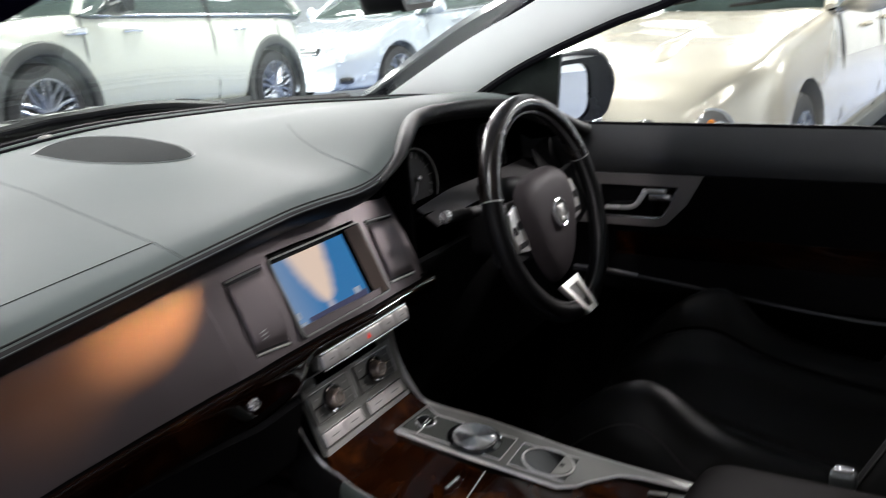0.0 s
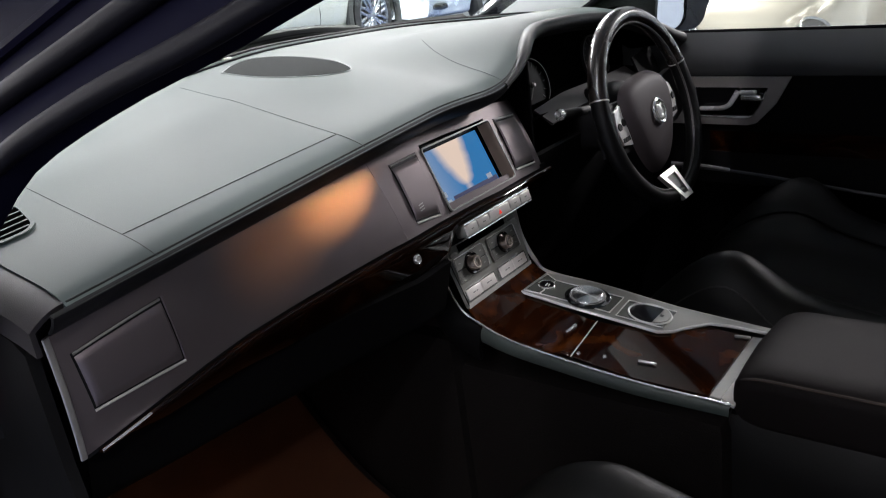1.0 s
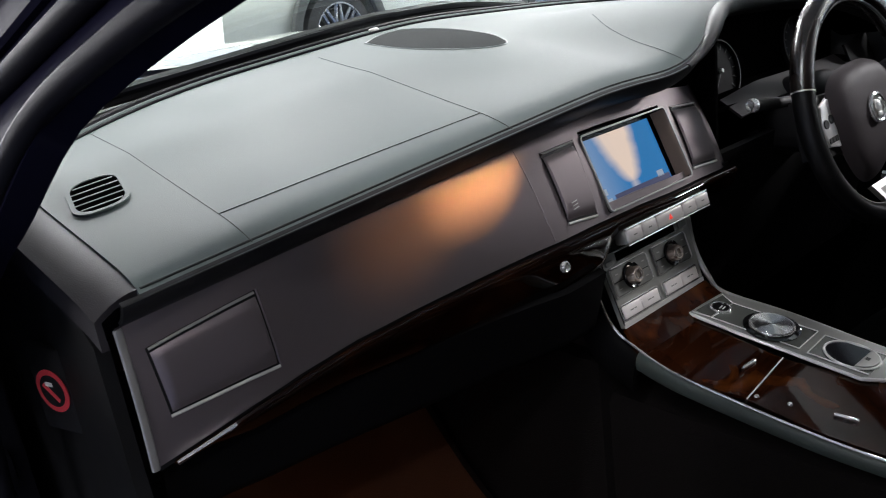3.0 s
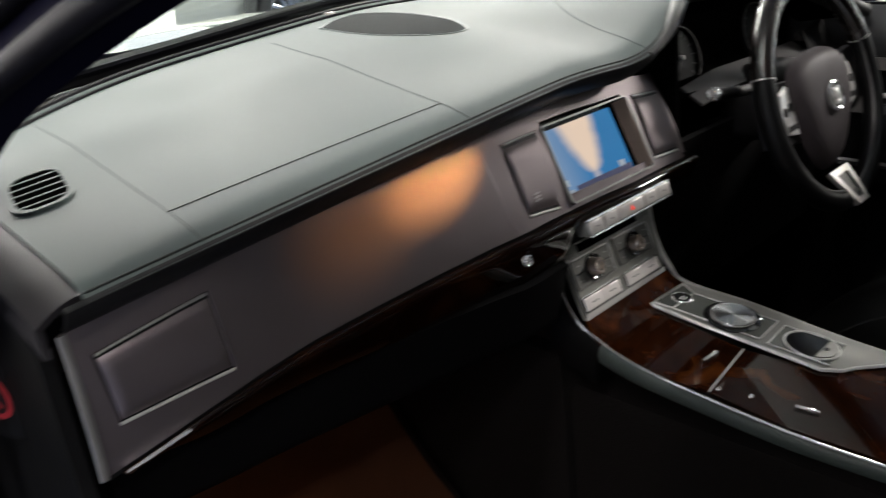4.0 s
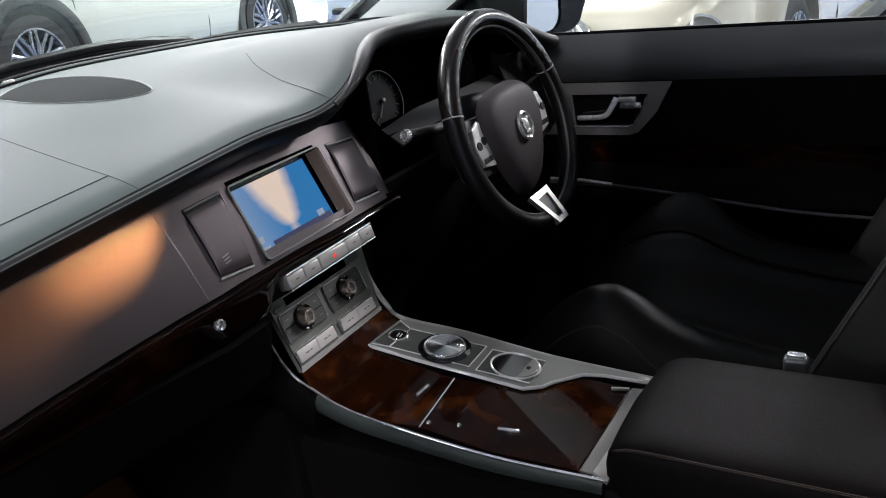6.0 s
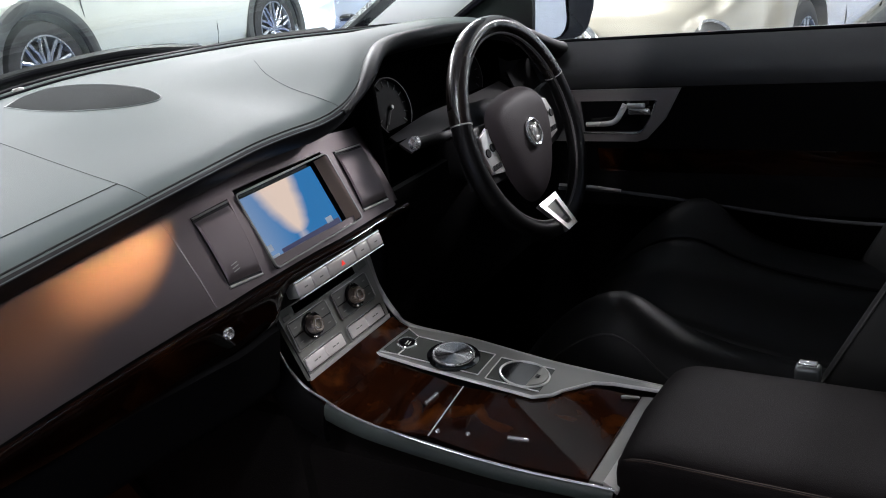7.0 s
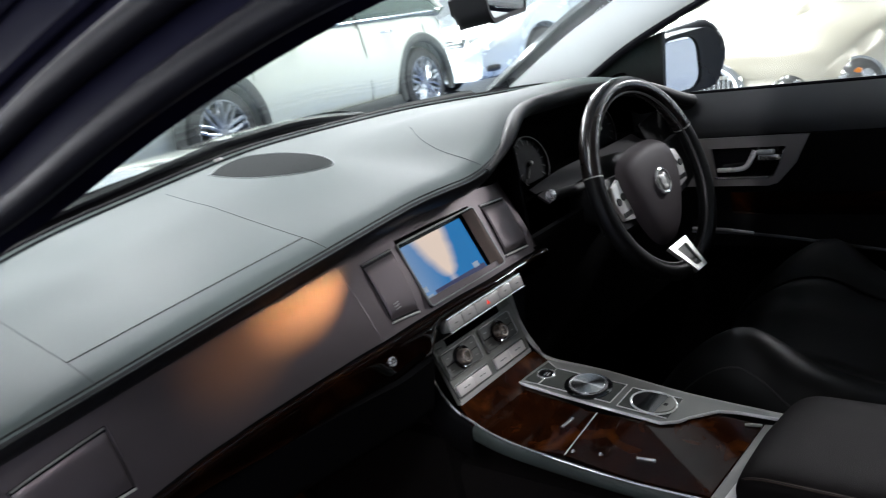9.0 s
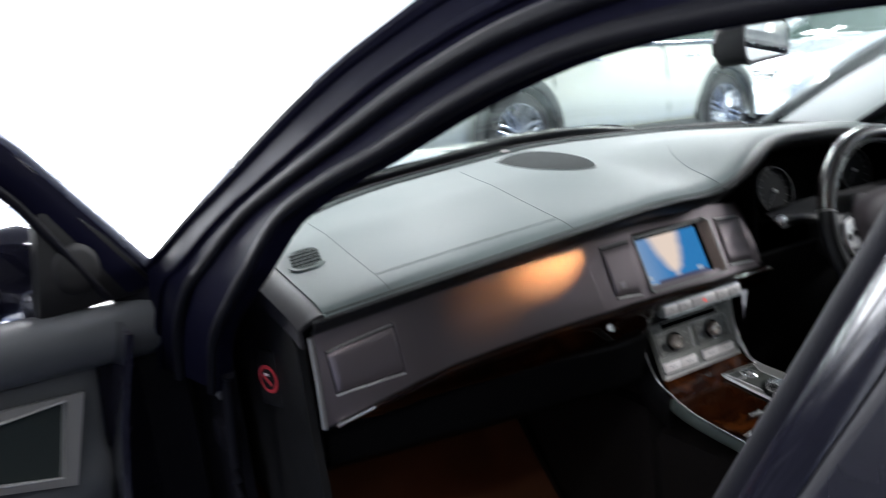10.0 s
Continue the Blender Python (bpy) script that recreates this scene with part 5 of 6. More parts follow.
def between(k, lift=0.0, out=0.0):
    a, b = spline(LI, 6), spline(LO, 6)
    return [p.lerp(q, k) + Vector((-out, 0, lift)) for p, q in zip(a, b)]


part("door_seal", tube(between(0.03, 0.0, 0.004), 0.0085, 10), RUBBER, pil, "black rubber door seal")
part("door_seal", tube(between(0.36, 0.0, 0.006), 0.009, 10), RUBBER, pil, "black rubber door seal")
part("gutter", tube(between(0.62, 0.0, 0.003), 0.006, 8), PILLAR, pil)
part("roof_edge", tube(between(1.0, 0.0, 0.0), 0.010, 8), PILLAR, pil)

# left centre pillar with its seals
BF = [(-0.786, -0.570, 0.78), (-0.785, -0.655, 0.93), (-0.784, -0.733, 1.065), (-0.784, -0.797, 1.172), (-0.784, -0.835, 1.235), (-0.782, -0.885, 1.32)]


def pillar_line(dx, dy):
    return [Vector(p) + Vector((dx, dy, 0)) for p in BF]


bp_ = part("centre_pillar", ribbon(pillar_line(0.006, -0.006), pillar_line(-0.006, -0.027), 24, 0.012, 0.004, (-0.9, -0.4, 0)), PILLAR_GLOSS, car, "glossy dark centre pillar")
part("pillar_return", ribbon(pillar_line(0.004, 0.0), pillar_line(0.075, -0.030), 24, 0.012, 0.004, (0.2, 1, 0)), JAMB, bp_)
part("pillar_skin", ribbon(pillar_line(-0.012, -0.042), pillar_line(-0.020, -0.36), 24, 0.02, 0.01, (-1, 0, 0)), PILLAR_DARK, bp_, "dark frame of the rear door")
part("pillar_seal", tube(spline(BF, 8), 0.0085, 14), RUBBER, bp_, "round black rubber seal")
# lip paler than the pillar: its colour draws the reflected streak
part("pillar_streak", tube(spline(pillar_line(0.000, -0.0125), 8), 0.0022, 10), EDGE_M, bp_, "pillar edge, paler to paint its bright streak")
part("pillar_seal", tube(spline(pillar_line(-0.010, -0.033), 8), 0.0085, 14), SEAL_GREY, bp_, "round grey rubber seal")
part("pillar_seal", tube(spline(pillar_line(-0.014, -0.046), 8), 0.0045, 12), RUBBER, bp_, "round black rubber seal")

# shell: jamb, sills, floor, bulkheads, roof, bonnet
part("door_jamb", prism([(0.36, 0.30), (0.72, 0.30), (0.72, 0.99), (0.60, 1.02), (0.36, 1.03)], 0.02, Matrix(((0, 0, 1, -0.735), (1, 0, 0, 0), (0, 1, 0, 0), (0, 0, 0, 1)))), JAMB, car, "dark painted door jamb")
part("jamb_seal", tube(spline([(-0.757, 0.215, 0.91), (-0.758, 0.235, 0.88), (-0.765, 0.255, 0.70), (-0.768, 0.20, 0.50), (-0.775, 0.05, 0.38), (-0.775, -0.10, 0.36), (-0.775, -0.4, 0.355)], 8), 0.010, 10), RUBBER, car)
part("label_plate", box((-0.747, 0.375, 0.868), (0.004, 0.045, 0.09), 0.002), mat("grey_label", (0.10, 0.10, 0.11), 0.5), car, "small grey label plate")
for hz in (0.52, 0.76):
    part("door_hinge", box((-0.745, 0.37, hz), (0.03, 0.06, 0.05), 0.008), JAMB, car)
for s_ in (-1, 1):
    part("wing", sheet(lambda u, v: Vector((s_ * (0.86 + 0.06 * math.sin(math.pi * v) - 0.10 * u ** 3), 0.42 + 1.45 * u, 0.22 + (0.73 - 0.12 * u ** 2) * v)), lin(0, 1, 16), lin(0, 1, 10), 0.012, seen=(s_ * 5, 1, 1)), NAVY, car, "dark painted front wing")
part("wing_gap", box((-0.80, 0.60, 0.65), (0.10, 0.03, 0.66), 0.004), JAMB, car)
part("sill", box((-0.80, -0.45, 0.30), (0.14, 1.5, 0.14), 0.03, 3), NAVY, car)
part("sill", box((0.80, -0.28, 0.30), (0.14, 1.84, 0.14), 0.03, 3), JAMB, car)
part("floor_pan", box((0, -0.75, 0.26), (1.56, 2.7, 0.06), 0), DARK_CARPET, car)
part("bulkhead", box((0, 0.66, 0.62), (1.5, 0.03, 0.78), 0), BLACK, car)
part("rear_bulkhead", box((0, -2.05, 0.75), (1.5, 0.05, 1.0), 0), BLACK_LEATHER, car)
part("right_quarter", box((0.80, -1.6, 0.65), (0.06, 1.0, 0.70), 0.01), NAVY, car)
part("left_quarter", box((-0.83, -1.55, 0.65), (0.06, 1.0, 0.66), 0.01), NAVY, car)
part("rear_door", prism([(-0.40, 0.33), (-2.15, 0.33), (-2.15, 0.99), (-0.755, 0.99)], -0.05, Matrix(((0, 0, 1, -0.805), (1, 0, 0, 0), (0, 1, 0, 0), (0, 0, 0, 1))), 0.012), PILLAR_DARK, car, "dark painted rear door")
for s_ in (-1, 1):
    rg = part("rear_window", sheet(lambda u, v: Vector((s_ * (0.775 - 0.13 * v), -1.20 - 0.8 * u, 1.0 + 0.32 * v)), lin(0, 1, 6), lin(0, 1, 5), 0.005), TINT, car, "tinted rear side window")
part("rear_shelf", box((0, -2.2, 0.95), (1.5, 0.5, 0.05), 0.01), BLACK_LEATHER, car)
part("rear_screen", sheet(lambda u, v: Vector((-0.68 + 1.36 * u, -2.55 + 0.50 * v, 0.97 + 0.42 * v)), lin(0, 1, 6), lin(0, 1, 5), 0.005), TINT, car, "tinted rear screen")
part("rear_seat", box((0, -1.75, 0.62), (1.36, 0.55, 0.62), 0.08, 4), SEAT_LEATHER, car, "black leather rear bench")
part("right_flank", box((0.815, -0.3, 0.64), (0.10, 1.9, 0.68), 0.02), JAMB, car)


def roof_pt(u, v):
    x = -0.60 + 1.20 * u
    y = -0.24 - 1.85 * v
    c = 1 - (2 * u - 1) ** 2
    return Vector((x, y - 0.0 + 0.06 * c * (1 - v), 1.375 + 0.060 * c + 0.03 * math.sin(v * 2.4) - 0.02 * v))


part("roof", sheet(roof_pt, lin(0, 1, 16), lin(0, 1, 14), 0.012), NAVY, car, "dark painted roof")
part("headliner", sheet(lambda u, v: roof_pt(u, v) - Vector((0, 0, 0.035)), lin(0, 1, 16), lin(0, 1, 14), 0.006), HEADLINER, car, "pale cloth headliner")


def bonnet_pt(u, v):
    a = (u - 0.5) * 2
    y = 0.74 + 1.25 * v - 0.10 * a * a
    z = 1.090 - 0.05 * v - 0.20 * v ** 3 - 0.09 * a * a - 0.16 * smooth(0.85, 1, abs(a)) + 0.020 * math.exp(-((abs(a) - 0.45) / 0.08) ** 2) * (1 - v)
    return Vector((0.86 * a * (1 - 0.08 * v), y, z))


part("bonnet", sheet(bonnet_pt, lin(0, 1, 40), lin(0, 1, 20), 0.01), NAVY, car, "glossy dark bonnet")
part("scuttle", sheet(lambda u, v: Vector(((u - 0.5) * 1.50, pad_back((u - 0.5) * 1.45) + 0.004 + 0.24 * v, pad_z((u - 0.5) * 1.45, pad_back((u - 0.5) * 1.45)) - 0.012 - 0.016 * v)), lin(0, 1, 30), lin(0, 1, 5), 0.01), BLACK, car, "black plastic scuttle")
part("screen_seal", tube([(x, pad_back(x) + 0.016, pad_z(x, pad_back(x)) + 0.002) for x in lin(-0.69, 0.72, 60)], 0.006, 8), RUBBER, car)
part("screen_bead", tube([(x, pad_back(x) + 0.003, pad_z(x, pad_back(x)) + 0.0020) for x in lin(-0.655, 0.70, 60)], 0.0026, 8), PAD, car, "grey bead along the windscreen")
part("bead_gap", tube([(x, pad_back(x) - 0.004, pad_z(x, pad_back(x)) + 0.0006) for x in lin(-0.650, 0.60, 60)], 0.0022, 8), RUBBER, car)
part("screen_clip", box((-0.066, pad_back(-0.066) + 0.002, pad_z(-0.066, pad_back(-0.066)) + 0.003), (0.018, 0.007, 0.007), 0.003, 2), STACK_M, car, "small metal clip")


def screen_pt(u, v):
    x = (u - 0.5) * 2
    yb, zb = 0.615 - 0.12 * x * x, 1.088 - 0.050 * x * x
    yt, zt = -0.20 - 0.06 * x * x, 1.385
    w = 0.76 * (1 - v) + 0.60 * v
    return Vector((w * x, yb + (yt - yb) * v, zb + (zt - zb) * v + 0.02 * math.sin(math.pi * v)))


ws = part("windscreen", sheet(screen_pt, lin(0, 1, 24), lin(0, 1, 12), 0.004), GLASS, car, "clear laminated windscreen")
ws.visible_shadow = False
part("frit_band", sheet(lambda u, v: screen_pt(u, 0.035 * v) - Vector((0, 0.004, 0.006)), lin(0, 1, 30), lin(0, 1, 3), 0.002), BLACK, car, "black band along the foot of the windscreen")
part("header", tube([screen_pt(u, 0.985) for u in lin(0, 1, 24)], 0.03, 8), HEADLINER, car)
dg = part("driver_window", sheet(lambda u, v: Vector((0.765 - 0.13 * v, 0.33 - 1.35 * u - 0.45 * v * (1 - u), 1.0 + 0.30 * v)), lin(0, 1, 8), lin(0, 1, 6), 0.004), clear("side_glass", (0.93, 0.97, 0.95)), car, "clear side window")
dg.visible_shadow = False
part("right_roof_rail", tube(spline([(0.64, -0.32, 1.285), (0.62, -0.55, 1.325), (0.61, -0.85, 1.34), (0.62, -1.15, 1.32)], 6), 0.03, 10), HEADLINER, car)
part("right_centre_pillar", tube(spline([(0.78, -1.0, 0.95), (0.72, -1.05, 1.15), (0.63, -1.10, 1.32)], 6), 0.045, 10, False, 1.4), BLACK, car)
WIPER_M = mat("wiper_paint", (0.010, 0.010, 0.011), 0.5, 0, 0.05, 300, 0.2, spec=0.10)
# wipers at the foot of the windscreen
for pts in (((0.345, 0.575, 1.084), (0.20, 0.585, 1.108), (0.06, 0.590, 1.114), (-0.06, 0.588, 1.113), (-0.48, 0.535, 1.092)), ((0.62, 0.505, 1.060), (0.42, 0.552, 1.078), (0.10, 0.585, 1.090))):
    w = part("wiper", tube(spline(pts, 10), lambda k: 0.018 - 0.006 * k, 8), WIPER_M, car, "black wiper arm and blade")
    part("knuckle", tube(spline(pts, 10)[1:16], lambda k: 0.010 + 0.008 * math.sin(math.pi * min(1.0, 0.15 + k)), 10, False, 0.8), WIPER_M, w, "thicker knuckle of the wiper arm")
    part("blade", tube([p + Vector((0, -0.012, 0.004)) for p in spline(pts, 10)], 0.005, 6), RUBBER, w)

# inner mirror on its stalk
rv = thing("rear_view_mirror", "black inner mirror hanging from the windscreen", "mirror", (0.05, 0.02, 1.26))
RM = basis((0.162, 0.02, 1.277), (0.93, 0.37, 0.0), (0, 0.06, 1))
part("housing", prism(rrect(0.210, 0.064, 0.022, 6), -0.050, RM, 0.012, 3), BLACK, rv)
part("rim", frame_prism(rrect(0.214, 0.068, 0.024, 6), rrect(0.200, 0.054, 0.018, 6), 0.006, RM @ Matrix.Translation((0, 0, -0.003))), BLACK, rv, "black mirror rim")
part("glass", prism(rrect(0.202, 0.056, 0.018, 6), 0.002, RM), MIRROR, rv)
part("stalk", tube(spline([(0.12, 0.045, 1.285), (0.09, 0.04, 1.315), (0.07, 0.02, 1.335)], 5), 0.016, 10), BLACK, rv)

# footwell and roof lamp
def carpet_pt(u, v):
    y = -0.55 + 1.15 * v
    return Vector((-0.72 + 0.58 * u, y, 0.325 + 0.30 * smooth(0.62, 1.0, v) + 0.05 * smooth(0.85, 1, u) + 0.003 * math.sin(40 * u) * math.sin(31 * v)))


part("carpet", sheet(carpet_pt, lin(0, 1, 30), lin(0, 1, 30), 0.01), DARK_CARPET, car, "black carpet in the footwell")
solid("floor_mat", sheet(lambda u, v: carpet_pt(0.03 + 0.95 * u, 0.10 + 0.86 * v) + Vector((0, 0, 0.006)), lin(0, 1, 30), lin(0, 1, 30), 0.006), CARPET, "brown carpet mat on the passenger footwell floor", "floor mat")
fl = thing("footwell_lamp", "small warm courtesy lamp under the glovebox", "lamp", (-0.40, 0.22, 0.75))
part("lens", box((-0.40, 0.22, 0.742), (0.05, 0.03, 0.008), 0.002), AMBER_LAMP, fl)
flamp = bpy.data.lights.new("footwell_light", "SPOT")
flamp.energy, flamp.color, flamp.spot_size, flamp.spot_blend, flamp.shadow_soft_size = 0.22, (1.0, 0.42, 0.16), radians(140), 0.8, 0.03
new("footwell_light", flamp).matrix_basis = look((-0.40, 0.22, 0.73), (-0.40, 0.12, 0.3))
rl = thing("roof_lamp", "warm map reading lamp in the roof console", "lamp", (-0.06, -0.30, 1.37))
part("lamp_frame", box((0.0, -0.33, 1.362), (0.22, 0.16, 0.028), 0.010, 3), HEADLINER, rl)
for lx in (-0.06, 0.06):
    part("lens", lathe([(0.0001, -0.004), (0.016, -0.003), (0.018, 0.002), (0.0001, 0.002)], 20, Matrix.Translation((lx, -0.30, 1.348))), AMBER_LAMP, rl)
# unseen strip, added to keep the reading light off the pad's lip
part("light_cutoff", box((-0.015, -0.2794, 1.3345), (0.20, 0.003, 0.0282), 0), BLACK, rl, "small added black strip that cuts off the reading light")
for lx, aim, watts, spread in ((-0.06, (-0.355, 0.05, 1.022), 20.0, 18), (0.06, (-0.268, 0.05, 1.026), 92.0, 14)):
    rspot = bpy.data.lights.new("reading_light", "SPOT")
    rspot.energy, rspot.color, rspot.spot_size, rspot.spot_blend, rspot.shadow_soft_size = watts, (1.0, 0.48, 0.17), radians(spread), 1.0, 0.002
    new("reading_light", rspot).matrix_basis = look((lx, -0.30, 1.340), aim)

# ---- open passenger door ----
od = thing("passenger_door", "open black leather passenger door with aluminium insert", "car door", (-0.80, 0.52, 0.35))
OD = basis((-0.80, 0.545, 0), (-0.90, -0.436, 0), (0, 0, 1)) @ Matrix.Diagonal((1, 1, -1, 1))   # x runs from the hinge to the latch, y up, z towards the cabin
part("door_skin", prism([(0.0, 0.30), (1.12, 0.32), (1.15, 0.60), (1.12, 0.98), (0.0, 0.965)], 0.05, OD @ Matrix.Translation((0, 0, -0.10))), PILLAR_DARK, od, "dark painted door skin")
part("door_card", sheet(lambda u, v: OD @ Vector((0.100 - 0.05 * v + 1.02 * u, 0.32 + 0.60 * v, -0.040 - 0.05 * (1 - smooth(0.0, 0.05, u)) + 0.016 * math.exp(-((v - 0.62) / 0.06) ** 2))), [0, 0.01, 0.02, 0.03, 0.04, 0.05] + lin(0.08, 1, 18), lin(0, 1, 30), 0.02), DOOR_LEATHER, od)
part("upper_pad", tube([OD @ Vector((k, 0.915 + 0.14 * k - 0.03 * k * k, -0.050)) for k in lin(-0.03, 1.1, 24)], 0.052, 18, False, 1.0), DOOR_LEATHER, od, "padded leather top of the door")
oi = part("aluminium_insert", frame_prism([(0.138, 0.851), (0.278, 0.873), (0.46, 0.884), (0.46, 0.760), (0.307, 0.748), (0.184, 0.704)][::-1], [(0.176, 0.847), (0.282, 0.854), (0.43, 0.862), (0.43, 0.772), (0.300, 0.762), (0.207, 0.729)][::-1], 0.010, OD @ Matrix.Translation((0, 0, -0.030))), STACK_M, od, "satin aluminium insert frame")
part("insert_bead", tube([OD @ Vector(p) for p in ((0.43, 0.864, -0.019), (0.282, 0.856, -0.019), (0.174, 0.849, -0.019), (0.205, 0.727, -0.019), (0.300, 0.760, -0.019))], 0.0024, 8), SILVER, oi)
part("speaker", prism([(0.170, 0.850), (0.435, 0.866), (0.435, 0.768), (0.300, 0.758), (0.203, 0.724)][::-1], 0.004, OD @ Matrix.Translation((0, 0, -0.030))), GRILLE_M, oi)
FRO = [(-0.075, 0.985), (0.058, 1.152), (0.170, 1.284), (0.30, 1.375), (0.50, 1.44), (0.75, 1.465), (1.08, 1.44)]
FRI = [(0.05, 0.985), (0.135, 1.120), (0.192, 1.200), (0.31, 1.30), (0.50, 1.372), (0.75, 1.40), (1.02, 1.37)]
part("window_frame", ribbon([OD @ Vector((x, y, -0.045)) for x, y in FRO], [OD @ Vector((x, y, -0.045)) for x, y in FRI], 30, 0.03, 0.012, tuple(OD.to_3x3() @ Vector((0, 0, 1)))), PILLAR, od, "dark painted window frame")
part("frame_edge", tube(spline([OD @ Vector((x, y, -0.046)) for x, y in FRO], 6), 0.010, 10), EDGE_M, od, "paler edge of the window frame")
part("frame_seal", tube(spline([OD @ Vector((x, y, -0.036)) for x, y in FRI], 6), 0.008, 10), RUBBER, od, "rubber seal of the window frame")
part("sail_panel", prism([(-0.06, 0.975), (0.175, 0.985), (0.145, 1.150), (0.10, 1.165), (0.03, 1.09)], 0.02, OD @ Matrix.Translation((0, 0, -0.055)), 0.004), BLACK, od, "black triangular corner panel")
part("tweeter_grille", lathe([(0.0001, 0), (0.045, 0), (0.042, 0.003), (0.030, 0.005), (0.0001, 0.006)], 32, OD @ Matrix.Translation((0.095, 1.050, -0.036))), BLACK, od, "round dark tweeter cover")
dmir = part("wing_mirror", box((0.21, 1.050, -0.20), (0.30, 0.165, 0.13), 0.05, 4, OD), NAVY, od, "dark wing mirror housing")
part("mirror_arm", box((0.12, 1.00, -0.12), (0.12, 0.06, 0.12), 0.02, 3, OD), NAVY, dmir)


# ---- cars in the showroom ----
TYRE = mat("tyre_rubber", (0.014, 0.014, 0.015), 0.75, 0, 0.3, 150, 0.2)
ALLOY = mat("silver_alloy", (0.34, 0.36, 0.40), 0.28, 0.85, 0, 300, 0.06)
CLAD = mat("grey_black_cladding", (0.040, 0.043, 0.041), 0.7, 0, 0.3, 120, 0.15)
CABIN = mat("dark_car_glass", (0.035, 0.05, 0.045), 0.05, 0, 0, 300, 0.3, 3.0, 0.6, 0.3, rvar=0.02)
LAMP = mat("lamp_glass", (0.55, 0.57, 0.58), 0.08, 0.5, 0, 300, 0.25, 14.0, coat=0.6)
DARK_LAMP = mat("dark_lamp_glass", (0.16, 0.155, 0.15), 0.10, 0.3, 0, 300, 0.3, 20.0, coat=1.0)
ORANGE = mat("amber_lens", (0.65, 0.20, 0.03), 0.2, 0, 0, 300, 0.1, coat=0.5)
PAPER = mat("white_paper", (0.82, 0.82, 0.80), 0.8)


def cut(ob, cutters):
    """Cut openings through a mesh, once and for all."""
    for bm in cutters:
        me = bpy.data.meshes.new("cutter")
        bmesh.ops.recalc_face_normals(bm, faces=bm.faces[:])
        bm.to_mesh(me)
        bm.free()
        c = new("cutter", me)
        md = ob.modifiers.new("cut", "BOOLEAN")
        md.object, md.operation, md.solver = c, "DIFFERENCE", "EXACT"
        bpy.context.view_layer.update()
        done = bpy.data.meshes.new_from_object(ob.evaluated_get(bpy.context.evaluated_depsgraph_get()))
        ob.modifiers.clear()
        ob.data = done
        bpy.data.objects.remove(c)
    return ob


def section(half, zs, k=10):
    """Smooth half section through (y, z) pairs, mirrored to a closed ring, seen along x."""
    line = spline([(0, y, z) for y, z in zip(half, zs)], k)
    return [(p.y, p.z) for p in line] + [(-p.y, p.z) for p in reversed(line)]


def hull(stations):
    """A closed body through rings of equal count: (x, ring)."""
    bm = bmesh.new()
    rings = [[bm.verts.new((x, y, z)) for y, z in ring] for x, ring in stations]
    n = len(rings[0])
    for a, b in zip(rings, rings[1:]):
        for k in range(n):
            bm.faces.new((a[k], a[(k + 1) % n], b[(k + 1) % n], b[k]))
    bm.faces.new(rings[0])
    bm.faces.new(rings[-1][::-1])
    return bm


def turned(m):
    def f(bm):
        bm.transform(m)
        return bm
    return f


